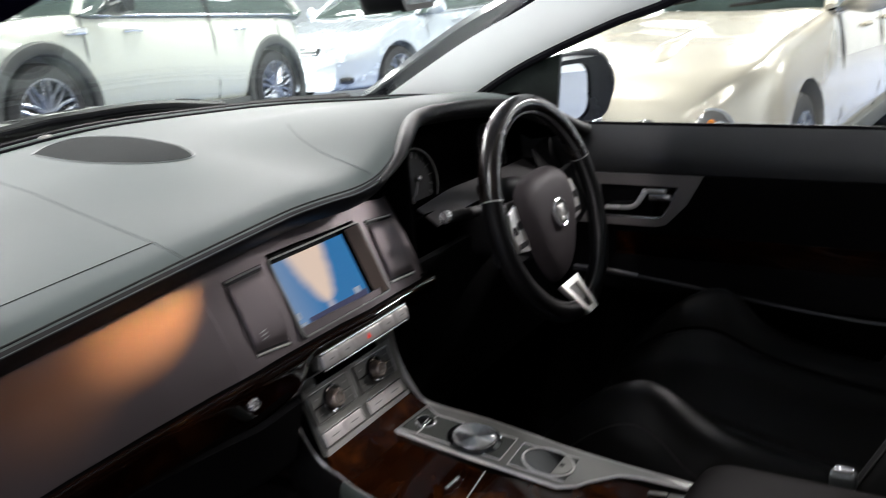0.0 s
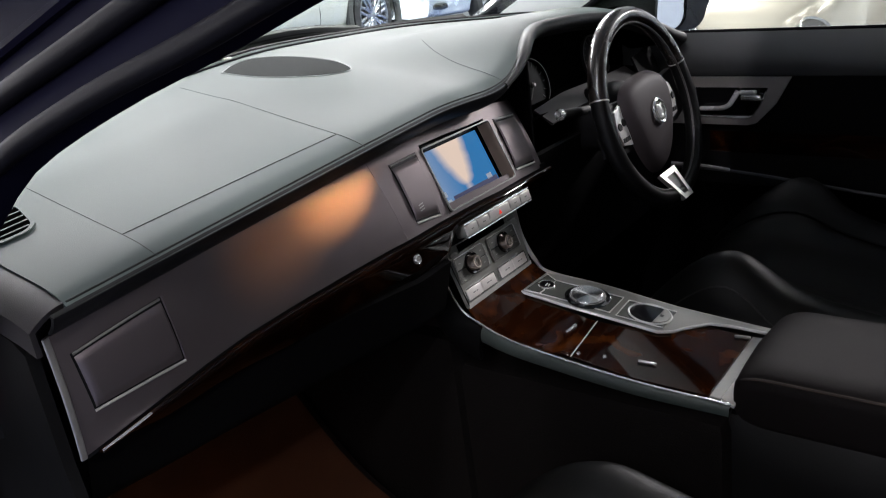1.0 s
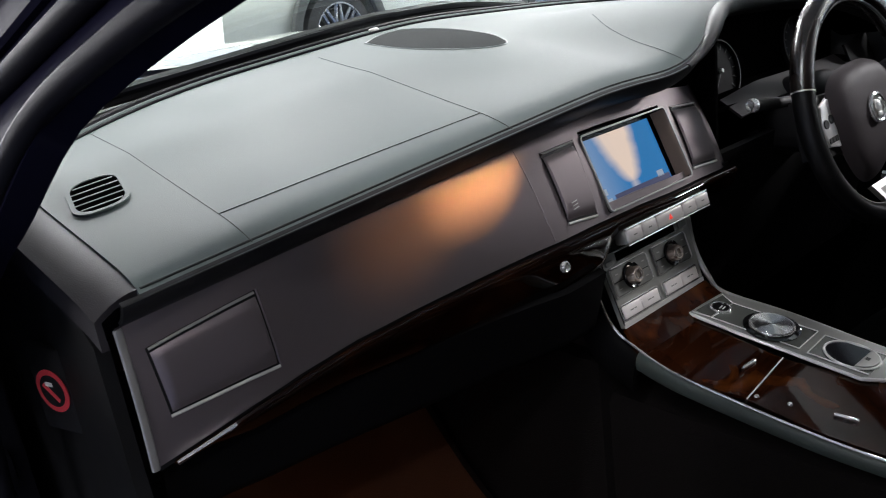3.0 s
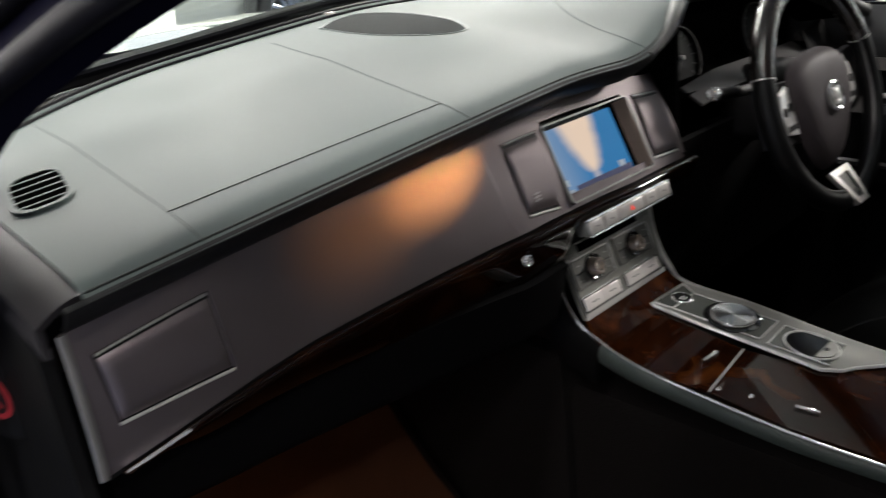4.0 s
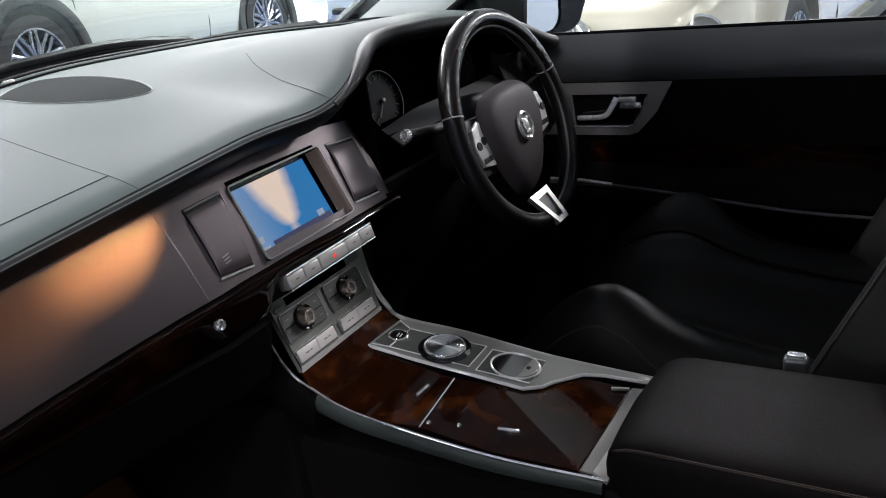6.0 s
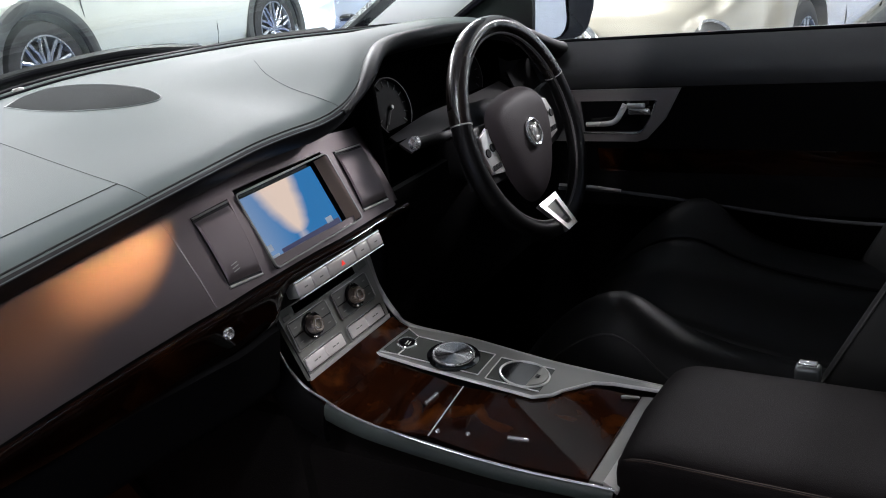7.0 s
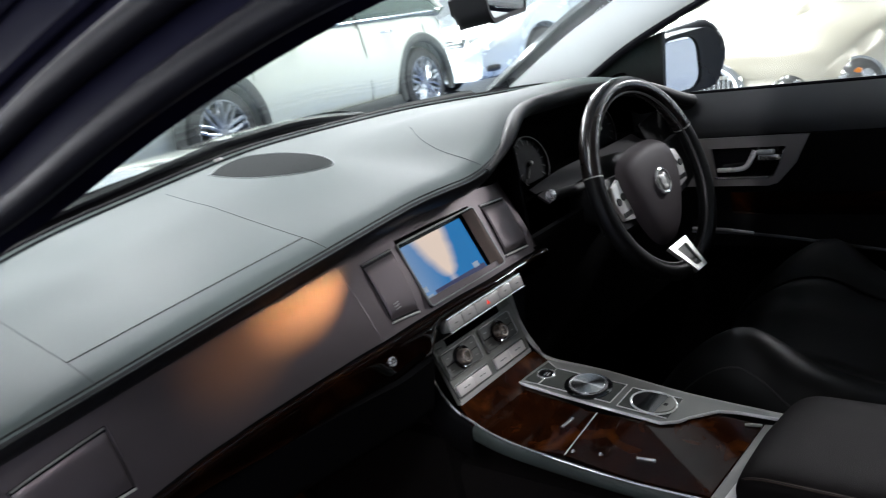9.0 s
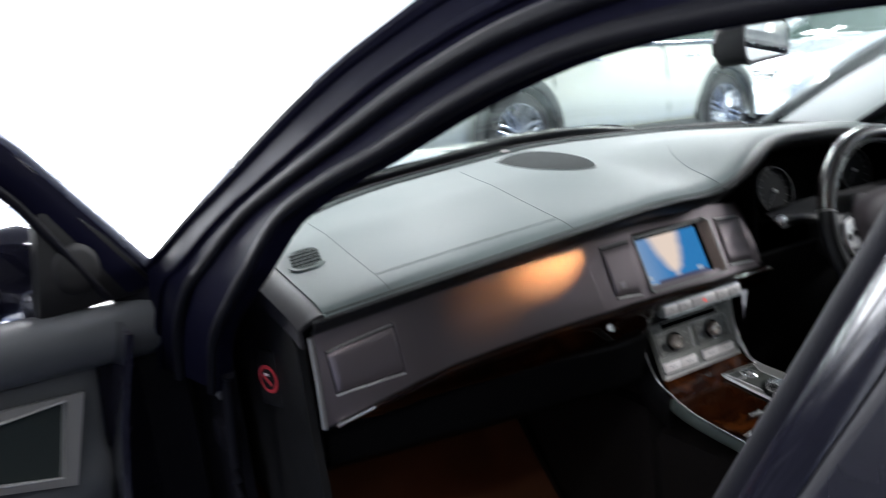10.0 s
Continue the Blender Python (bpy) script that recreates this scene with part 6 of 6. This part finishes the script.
def parked_car(name, label, paint, m, L, Wd, front, wb, R, deck, belt, nose, roof, spokes, arch, style):
    """A car whose local x runs from the rear bumper (0) to the nose (L), y to its left.
    deck: (x, z) along the top of the lower body; nose: how fast the plan narrows; roof: (x, z) of screen foot, roof front, roof rear, rear foot."""
    T = turned(m)
    base = thing(name, label, "car", m.translation, "parked cars")
    w2 = Wd / 2
    xs = sorted(set([round(x, 3) for x in lin(0.0, L, 40)]))
    dx, dz = [p[0] for p in deck], [p[1] for p in deck]

    def ring(x):
        e0 = max(0.0, 1 - x / 0.55)
        e1 = max(0.0, 1 - (L - x) / nose)
        w = w2 * (1 - 0.16 * e0 ** 2.2 - 0.30 * e1 ** 2.2)
        low = 0.20 + 0.06 * e0 ** 2 + 0.03 * e1 ** 2
        top = interp(x, dx, dz)
        zb = min(belt + 0.03 * (1 - x / L), top - 0.03)
        half = (0.0, w * 0.80, w * 0.955, w, w * 0.995, w * 0.955, w * 0.86, w * 0.45, 0.0)
        zs = (low, low, low + 0.10, low + 0.30, (low + zb) / 2 + 0.16, zb - 0.02, (zb + top) / 2 + 0.012, top, top + 0.015)
        return x, section(half, zs, 5)
    body = part("body", T(hull([ring(x) for x in xs])), paint, base, angle=50)
    fx, rx = L - front, L - front - wb
    wells = []
    for ax in (fx, rx):
        for s in (-1, 1):
            wells.append(T(lathe([(0.0001, 0), (R + arch, 0), (R + arch, 0.30), (0.0001, 0.30)], 40, Matrix.Translation((ax, s * (w2 - 0.24), R + 0.005)) @ pose(0, 0, 0, -90 * s, 0, 0))))
    cut(body, wells)
    # cabin
    sf, rf, rr, sr = roof

    def cring(x, z0, z1, k):
        w = w2 * 0.945
        wt = w2 * (0.945 - 0.26 * (z1 - z0) / 0.5)
        return x, section((0, w * 0.6, w, (w + wt) / 2 + 0.02, wt, wt * 0.6, 0), (z0, z0, z0, (z0 + z1) / 2, z1 - 0.03, z1, z1 + 0.012), 5)
    st = [cring(sr[0], sr[1], sr[1] + 0.02, 0)] + [cring(x, interp(x, dx, dz) - 0.04, interp(x, (sr[0], rr[0], rf[0], sf[0]), (sr[1] + 0.02, rr[1], rf[1], sf[1] + 0.02)), 0) for x in lin(sr[0] + 0.08, sf[0] - 0.08, 22)] + [cring(sf[0], sf[1] - 0.02, sf[1], 0)]
    part("windows", T(hull(st)), CABIN, base, "dark glazed cabin", angle=60)

    def roof_sk(u, v):
        x = rr[0] - 0.12 + (rf[0] - rr[0] + 0.16) * u
        z = interp(x, (sr[0], rr[0], rf[0], sf[0]), (sr[1] + 0.02, rr[1], rf[1], sf[1] + 0.02))
        a = (v - 0.5) * 2
        wt = w2 * (0.945 - 0.26 * (z - interp(x, dx, dz) + 0.04) / 0.5) + 0.012
        return m @ Vector((x, a * wt, z + 0.024 - 0.050 * abs(a) ** 4))
    part("roof", sheet(roof_sk, lin(0, 1, 16), lin(0, 1, 16), 0.02, seen=m @ Vector((L / 2, 0, 9))), paint, base)
    for s in (-1, 1):
        for a, b in ((sf, rf), (sr, rr)):
            w0, w1 = w2 * 0.94, w2 * (0.945 - 0.26 * (b[1] - interp(b[0], dx, dz) + 0.04) / 0.5) + 0.004
            part("roof_pillar", T(tube(spline([(a[0], s * w0, a[1] - 0.02), ((a[0] + b[0]) / 2, s * ((w0 + w1) / 2 + 0.012), (a[1] + b[1]) / 2 + 0.02), (b[0], s * w1, b[1] - 0.01)], 5), 0.032, 8)), paint, base)
        xm = (rf[0] + rr[0]) / 2 + 0.05
        part("roof_pillar", T(tube([(xm, s * w2 * 0.950, belt - 0.02), (xm - 0.05, s * (w2 * 0.79), rf[1] - 0.04)], 0.030, 8)), GLOSS, base)
        part("belt_trim", T(tube([(x, s * (w2 * 0.958), belt + 0.03 * (1 - x / L) - 0.01) for x in lin(sr[0] + 0.2, sf[0] - 0.1, 10)], 0.009, 6)), CHROME, base)
        dm = part("wing_mirror", T(tube(spline([(sf[0] - 0.22, s * w2 * 0.93, belt + 0.02), (sf[0] - 0.24, s * (w2 + 0.05), belt + 0.05), (sf[0] - 0.26, s * (w2 + 0.17), belt + 0.09)], 5), lambda k: 0.025 + 0.055 * smooth(0.1, 0.7, k), 12)), paint if style != "hatch" else GLOSS, base, "door mirror")
        for hx in (rf[0] + 0.02, rr[0] + 0.45 if style == "saloon" else rr[0] + 0.62):
            part("door_handle", T(tube(spline([(hx - 0.09, s * (w2 * 0.985), belt - 0.11), (hx, s * (w2 * 0.985 + 0.028), belt - 0.105), (hx + 0.09, s * (w2 * 0.985), belt - 0.11)], 4), 0.012, 8)), CHROME if style == "hatch" else paint, base)
        for gx in (rf[0] + 0.22 + (sf[0] - rf[0]) * 0.55, xm, rr[0] + 0.02):
            part("door_gap", T(tube([(gx, s * (w2 * 0.962), belt - 0.01), (gx, s * (w2 * 1.000), (0.5 + belt) / 2 + 0.05), (gx - 0.02, s * (w2 * 0.992), 0.42), (gx - 0.03, s * (w2 * 0.96), 0.30)], 0.0055, 6)), CLAD, base)
        part("sill", T(box(((fx + rx) / 2, s * (w2 * 0.955), 0.235), (wb - 2 * (R + arch) + 0.05, 0.07, 0.12), 0.02)), CLAD, base, "dark sill cladding")
        for ax in (fx, rx):
            if style == "hatch":
                part("arch_trim", T(tube([(ax + (R + arch + 0.012) * math.cos(a), s * (w2 * 0.985), R + (R + arch + 0.012) * math.sin(a)) for a in lin(radians(-15), radians(195), 26)], 0.048, 8, False, 0.6, (0, 1, 0))), CLAD, base, "dark wheel arch cladding")
            wm_ = m @ Matrix.Translation((ax, s * (w2 - 0.012), R)) @ pose(0, 0, 0, -90 * s, 0, 0)
            wl = part("wheel", lathe([(R * 0.70, -0.20), (R * 0.93, -0.20), (R, -0.17), (R, -0.05), (R * 0.95, -0.015), (R * 0.80, 0.0), (R * 0.715, -0.005), (R * 0.70, -0.03)], 44, wm_), TYRE, base, "road wheel with alloy rim")
            part("rim", join(lathe([(R * 0.60, -0.16), (R * 0.705, -0.16), (R * 0.715, -0.004), (R * 0.685, -0.004), (R * 0.66, -0.025), (R * 0.60, -0.10)], 44, wm_),
                 lathe([(0.0001, -0.05), (R * 0.14, -0.05), (R * 0.13, -0.018), (0.0001, -0.015)], 20, wm_)), ALLOY, wl)
            part("brake_disc", lathe([(0.0001, -0.13), (R * 0.56, -0.13), (R * 0.56, -0.11), (0.0001, -0.11)], 30, wm_), CLAD, wl)
            for k in range(spokes):
                a = 2 * math.pi * k / spokes
                for d in (-0.22, 0.22):
                    p = [wm_ @ Vector((R * r_ * math.cos(a + d * t_), R * r_ * math.sin(a + d * t_), z_)) for r_, t_, z_ in ((0.08, 0, -0.030), (0.40, 0.5, -0.022), (0.69, 1.0, -0.020))]
                    part("spoke", tube(p, 0.0135, 6), ALLOY, wl)
    return base, T, dict(L=L, w2=w2, fx=fx, rx=rx, belt=belt, top=lambda x: interp(x, dx, dz))


CREAM = mat("cream_white_paint", (0.50, 0.51, 0.45), 0.22, 0, 0, 300, 0.02, coat=1.0, rvar=0.03)
SILVERP = mat("pale_silver_paint", (0.44, 0.475, 0.51), 0.26, 0.45, 0, 300, 0.03, coat=1.0, rvar=0.03)
CHAMP = mat("champagne_paint", (0.66, 0.60, 0.49), 0.24, 0.35, 0, 300, 0.03, coat=1.0, rvar=0.03)
DARKP = mat("black_paint", (0.012, 0.013, 0.018), 0.2, 0.2, 0, 300, 0.1, coat=1.0)

# cream hatchback, nose towards the shop window, its left side in view
FH, RH = Vector((2.66, 4.50, 0.665)), Vector((5.27, 4.92, 0.505))
WB = (FH - RH).length
_ax = (FH - RH).normalized()
_ly = Vector((0, 0, 1)).cross(_ax).normalized()
_up = _ax.cross(_ly)
HM = Matrix.Translation(RH - _up * 0.335 - _ly * 0.888 - _ax * (4.11 - 0.80 - WB)) @ Matrix((_ax, _ly, _up)).transposed().to_4x4()
# the low dark ramp on which it is shown
rp = []
for lx in (-0.05, 4.15):
    for lyy in (-1.0, 1.0):
        q = HM @ Vector((lx, lyy, -0.004))
        rp.append(q)
rbm = bmesh.new()
tp = [rbm.verts.new(q) for q in (rp[0], rp[1], rp[3], rp[2])]
bt = [rbm.verts.new((q.x, q.y, 0)) for q in (rp[0], rp[1], rp[3], rp[2])]
rbm.faces.new(tp)
rbm.faces.new(bt[::-1])
for i in range(4):
    rbm.faces.new((tp[i], tp[(i + 1) % 4], bt[(i + 1) % 4], bt[i]))
bmesh.ops.bevel(rbm, geom=rbm.edges[:], offset=0.01, segments=2, profile=0.5, affect="EDGES")
solid("display_ramp", rbm, mat("dark_blue_ramp", (0.012, 0.016, 0.035), 0.35, 0, 0.1, 80, 0.2), "low dark blue display ramp under the hatchback", "ramp")
hb, HT, hd = parked_car("parked_hatchback", "cream white hatchback with dark wheel arches and roof", CREAM, HM, 4.11, 1.80, 0.80, WB, 0.335,
    ((0, 0.93), (0.25, 0.98), (2.85, 0.98), (3.1, 0.97), (3.75, 0.89), (4.0, 0.79), (4.11, 0.64)), 0.965, 0.75, ((2.95, 0.98), (2.45, 1.47), (0.55, 1.49), (0.12, 1.00)), 10, 0.075, "hatch")
for s in (-1, 1):
    hl = part("headlight", HT(lathe([(0.0001, -0.06), (0.155, -0.06), (0.160, 0.0), (0.145, 0.035), (0.09, 0.065), (0.0001, 0.078)], 32, basis((3.74, s * 0.66, 0.775), (-0.35 * s, 1.0, 0), (-0.45, 0, 1)))), LAMP, hb, "large round headlamp")
    part("side_scuttle", HT(box((3.02, s * 0.895, 0.86), (0.20, 0.02, 0.05), 0.008)), CHROME, hb, "chrome side indicator trim")
part("fuel_cap", HT(lathe([(0.0001, 0), (0.075, 0), (0.07, 0.010), (0.0001, 0.012)], 28, Matrix.Translation((0.62, 0.872, 0.86)) @ pose(0, 0, 0, -90, 0, 0))), CREAM, hb)
part("front_grille", HT(box((4.03, 0, 0.66), (0.08, 0.9, 0.14), 0.03)), GLOSS, hb)

# pale silver saloon beyond the hatchback's tail
SDM = Matrix.Translation((6.98, 6.2, 0)) @ pose(0, 0, 0, 0, 0, 177) @ Matrix.Translation((-4.65, 0, 0))
sd, ST, sdd = parked_car("parked_saloon", "pale silver saloon with slim grille and fog lamps", SILVERP, SDM, 4.65, 1.81, 0.86, 2.75, 0.325,
    ((0, 0.90), (0.2, 1.02), (0.9, 1.05), (3.2, 1.0), (3.6, 0.97), (4.3, 0.84), (4.55, 0.70), (4.65, 0.55)), 0.97, 0.85, ((3.35, 0.99), (2.55, 1.41), (1.45, 1.42), (0.75, 1.05)), 7, 0.055, "saloon")


def saloon_face(base, T, L, w2, z0):
    part("grille", T(box((L - 0.10, 0, 0.62), (0.10, 0.70, 0.17), 0.03)), GLOSS, base, "dark slatted grille")
    for k in range(4):
        part("grille_bar", T(box((L - 0.05, 0, 0.56 + 0.04 * k), (0.03, 0.66, 0.012), 0.004)), CHROME, base)
    for s in (-1, 1):
        part("headlight", T(tube(spline([(L - 0.12, s * 0.40, 0.66), (L - 0.22, s * 0.62, 0.69), (L - 0.42, s * 0.78, 0.73)], 6), lambda k: 0.075 - 0.02 * k, 14, False, 0.8)), LAMP, base, "clear swept headlamp")
        part("fog_lamp", T(box((L - 0.10, s * 0.60, 0.34), (0.12, 0.34, 0.075), 0.03)), GLOSS, base)
        part("fog_trim", T(tube([(L - 0.035, s * 0.47, 0.31), (L - 0.05, s * 0.62, 0.315), (L - 0.09, s * 0.76, 0.33)], 0.012, 6)), CHROME, base)
    part("lower_intake", T(box((L - 0.09, 0, 0.33), (0.12, 0.75, 0.10), 0.03)), GLOSS, base)


saloon_face(sd, ST, 4.65, 0.905, 0.6)
S2M = Matrix.Translation((9.4, 4.0, 0)) @ pose(0, 0, 0, 0, 0, 178) @ Matrix.Translation((-4.6, 0, 0))
s2, S2T, s2d = parked_car("parked_saloon", "second pale silver saloon parked behind", SILVERP, S2M, 4.6, 1.80, 0.86, 2.7, 0.32,
    ((0, 0.90), (0.2, 1.02), (0.9, 1.05), (3.2, 1.0), (3.6, 0.97), (4.25, 0.84), (4.5, 0.70), (4.6, 0.55)), 0.97, 0.85, ((3.3, 0.99), (2.5, 1.42), (1.4, 1.43), (0.7, 1.05)), 7, 0.055, "saloon")
saloon_face(s2, S2T, 4.6, 0.90, 0.6)

# champagne classic saloon, nose to the driver's side
CM = Matrix.Translation((2.88, 1.09, 0)) @ pose(0, 0, 0, 0, 0, 176) @ Matrix.Translation((-4.85, 0, 0))
cs, CT, cd_ = parked_car("classic_saloon", "champagne classic-style saloon with oval grille and round lamps", CHAMP, CM, 4.85, 1.82, 0.88, 2.9, 0.325,
    ((0, 0.86), (0.2, 0.98), (1.0, 1.03), (3.2, 1.02), (3.5, 1.00), (4.3, 0.92), (4.68, 0.82), (4.80, 0.74), (4.85, 0.66)), 0.97, 0.45, ((3.35, 1.02), (2.55, 1.42), (1.55, 1.43), (0.85, 1.05)), 9, 0.06, "saloon")


def ridge(y0, y1, r):
    """A raised crest along the bonnet, fading towards the screen."""
    pts = []
    for k in lin(0, 1, 22):
        x = 4.62 - 1.25 * k
        y = y0 + (y1 - y0) * k
        pts.append((x, y, cd_["top"](x) - 0.035 * (abs(y) / 0.9) ** 2 - r * 0.28 + 0.006))
    return tube(pts, lambda k: r * (1.0 - 0.45 * k) * min(1.0, 0.3 + 6 * k), 20, False, 0.42)


for s in (-1, 1):
    for y0, y1, r in ((0.36, 0.34, 0.10), (0.68, 0.62, 0.13)):
        part("bonnet_crest", CT(ridge(s * y0, s * y1, r)), CHAMP, cs, "rounded bonnet crest above a lamp")
    for y, z, r in ((0.46, 0.585, 0.078), (0.71, 0.585, 0.100)):
        LM = basis((4.845 - 0.05 * (y - 0.46) / 0.24, s * y, z), (-0.12 * s, 1, 0), (-0.25, 0, 1))
        part("headlight", CT(lathe([(0.0001, -0.12), (r, -0.12), (r * 1.02, 0.0), (r * 0.85, 0.020), (r * 0.4, 0.036), (0.0001, 0.040)], 32, LM)), DARK_LAMP, cs, "round headlamp")
        for q, rr_ in (((-0.40, 0.15), 0.34), ((0.38, 0.20), 0.36), ((0.0, -0.45), 0.26)):
            part("reflector", CT(lathe([(0.0001, 0), (r * rr_, 0.001), (r * rr_ * 0.8, 0.010), (0.0001, 0.013)], 18, LM @ Matrix.Translation((q[0] * r, q[1] * r, 0.024)))), CHROME, cs, "bright lamp reflector")
        part("headlight_rim", CT(lathe([(r * 1.0, -0.06), (r * 1.12, -0.06), (r * 1.12, 0.004), (r * 1.0, 0.010)], 32, LM)), CHROME, cs, "chrome lamp rim")
        if r > 0.08:
            part("indicator", CT(lathe([(0.0001, 0), (0.020, 0), (0.014, 0.012), (0.0001, 0.014)], 16, LM @ Matrix.Translation((0.01, 0.045, 0.022)))), ORANGE, cs)
GM = basis((4.87, 0, 0.60), (0, 1, 0), (-0.35, 0, 1))
gr = part("grille", CT(prism(ellipse(0.235, 0.13, 40), -0.06, GM)), GLOSS, cs, "oval grille with vertical bars")
part("grille_rim", CT(tube([GM @ Vector((0.245 * math.cos(a), 0.14 * math.sin(a), 0.01)) for a in lin(0, 2 * math.pi, 49)[:-1]], 0.022, 10, True)), CHROME, gr)
for k in range(19):
    y = -0.21 + 0.42 * k / 18
    h = 0.125 * math.sqrt(max(0.05, 1 - (y / 0.235) ** 2))
    part("grille_bar", CT(tube([GM @ Vector((y, -h, 0.008)), GM @ Vector((y, h, 0.008))], 0.0055, 6)), CHROME, gr)
part("bumper", CT(box((4.79, 0, 0.40), (0.14, 1.3, 0.12), 0.05, 3)), CHAMP, cs)
part("price_sheet", CT(prism([(-0.20, 0.0), (0.20, 0.0), (0.20, 0.27), (-0.20, 0.27)], 0.003, basis((3.22, -0.10, 1.10), (0, 1, 0), (-0.86, 0, 0.5)))), PAPER, cs, "white paper sheet behind the screen")
for y0 in (-0.30, 0.35):
    part("wiper", CT(tube(spline([(3.42, y0, 1.045), (3.40, y0 + 0.2, 1.06), (3.30, y0 + 0.42, 1.085)], 5), 0.012, 6)), BLACK, cs)

# dark car past it
D2M = Matrix.Translation((4.3, -1.9, 0)) @ pose(0, 0, 0, 0, 0, 178) @ Matrix.Translation((-4.6, 0, 0))
d2, D2T, d2d = parked_car("parked_saloon", "black saloon parked beyond the champagne car", DARKP, D2M, 4.6, 1.80, 0.86, 2.7, 0.32,
    ((0, 0.90), (0.2, 1.02), (0.9, 1.05), (3.2, 1.0), (3.6, 0.97), (4.25, 0.84), (4.5, 0.70), (4.6, 0.55)), 0.97, 0.85, ((3.3, 0.99), (2.5, 1.42), (1.4, 1.43), (0.7, 1.05)), 7, 0.055, "saloon")
saloon_face(d2, D2T, 4.6, 0.90, 0.6)

# the near car's own wheels, tail and nose
for sx in (-1, 1):
    for wy in (1.38, -1.53):
        om = basis((sx * 0.925, wy, 0.335), (0, sx, 0), (0, 0, 1))
        ow = part("wheel", lathe([(0.235, -0.20), (0.312, -0.20), (0.335, -0.17), (0.335, -0.05), (0.318, -0.015), (0.268, 0.0), (0.240, -0.005), (0.235, -0.03)], 40, om), TYRE, car, "road wheel with alloy rim")
        part("rim", lathe([(0.0001, -0.06), (0.05, -0.05), (0.22, -0.035), (0.236, -0.012), (0.236, -0.18), (0.0001, -0.18)], 40, om), SILVER, ow, "silver alloy rim")
part("boot", box((0, -2.62, 0.64), (1.62, 0.95, 0.70), 0.10, 4), NAVY, car, "dark painted tail")
part("front_bumper", box((0, 1.90, 0.46), (1.66, 0.26, 0.46), 0.09, 4), NAVY, car, "dark painted nose")
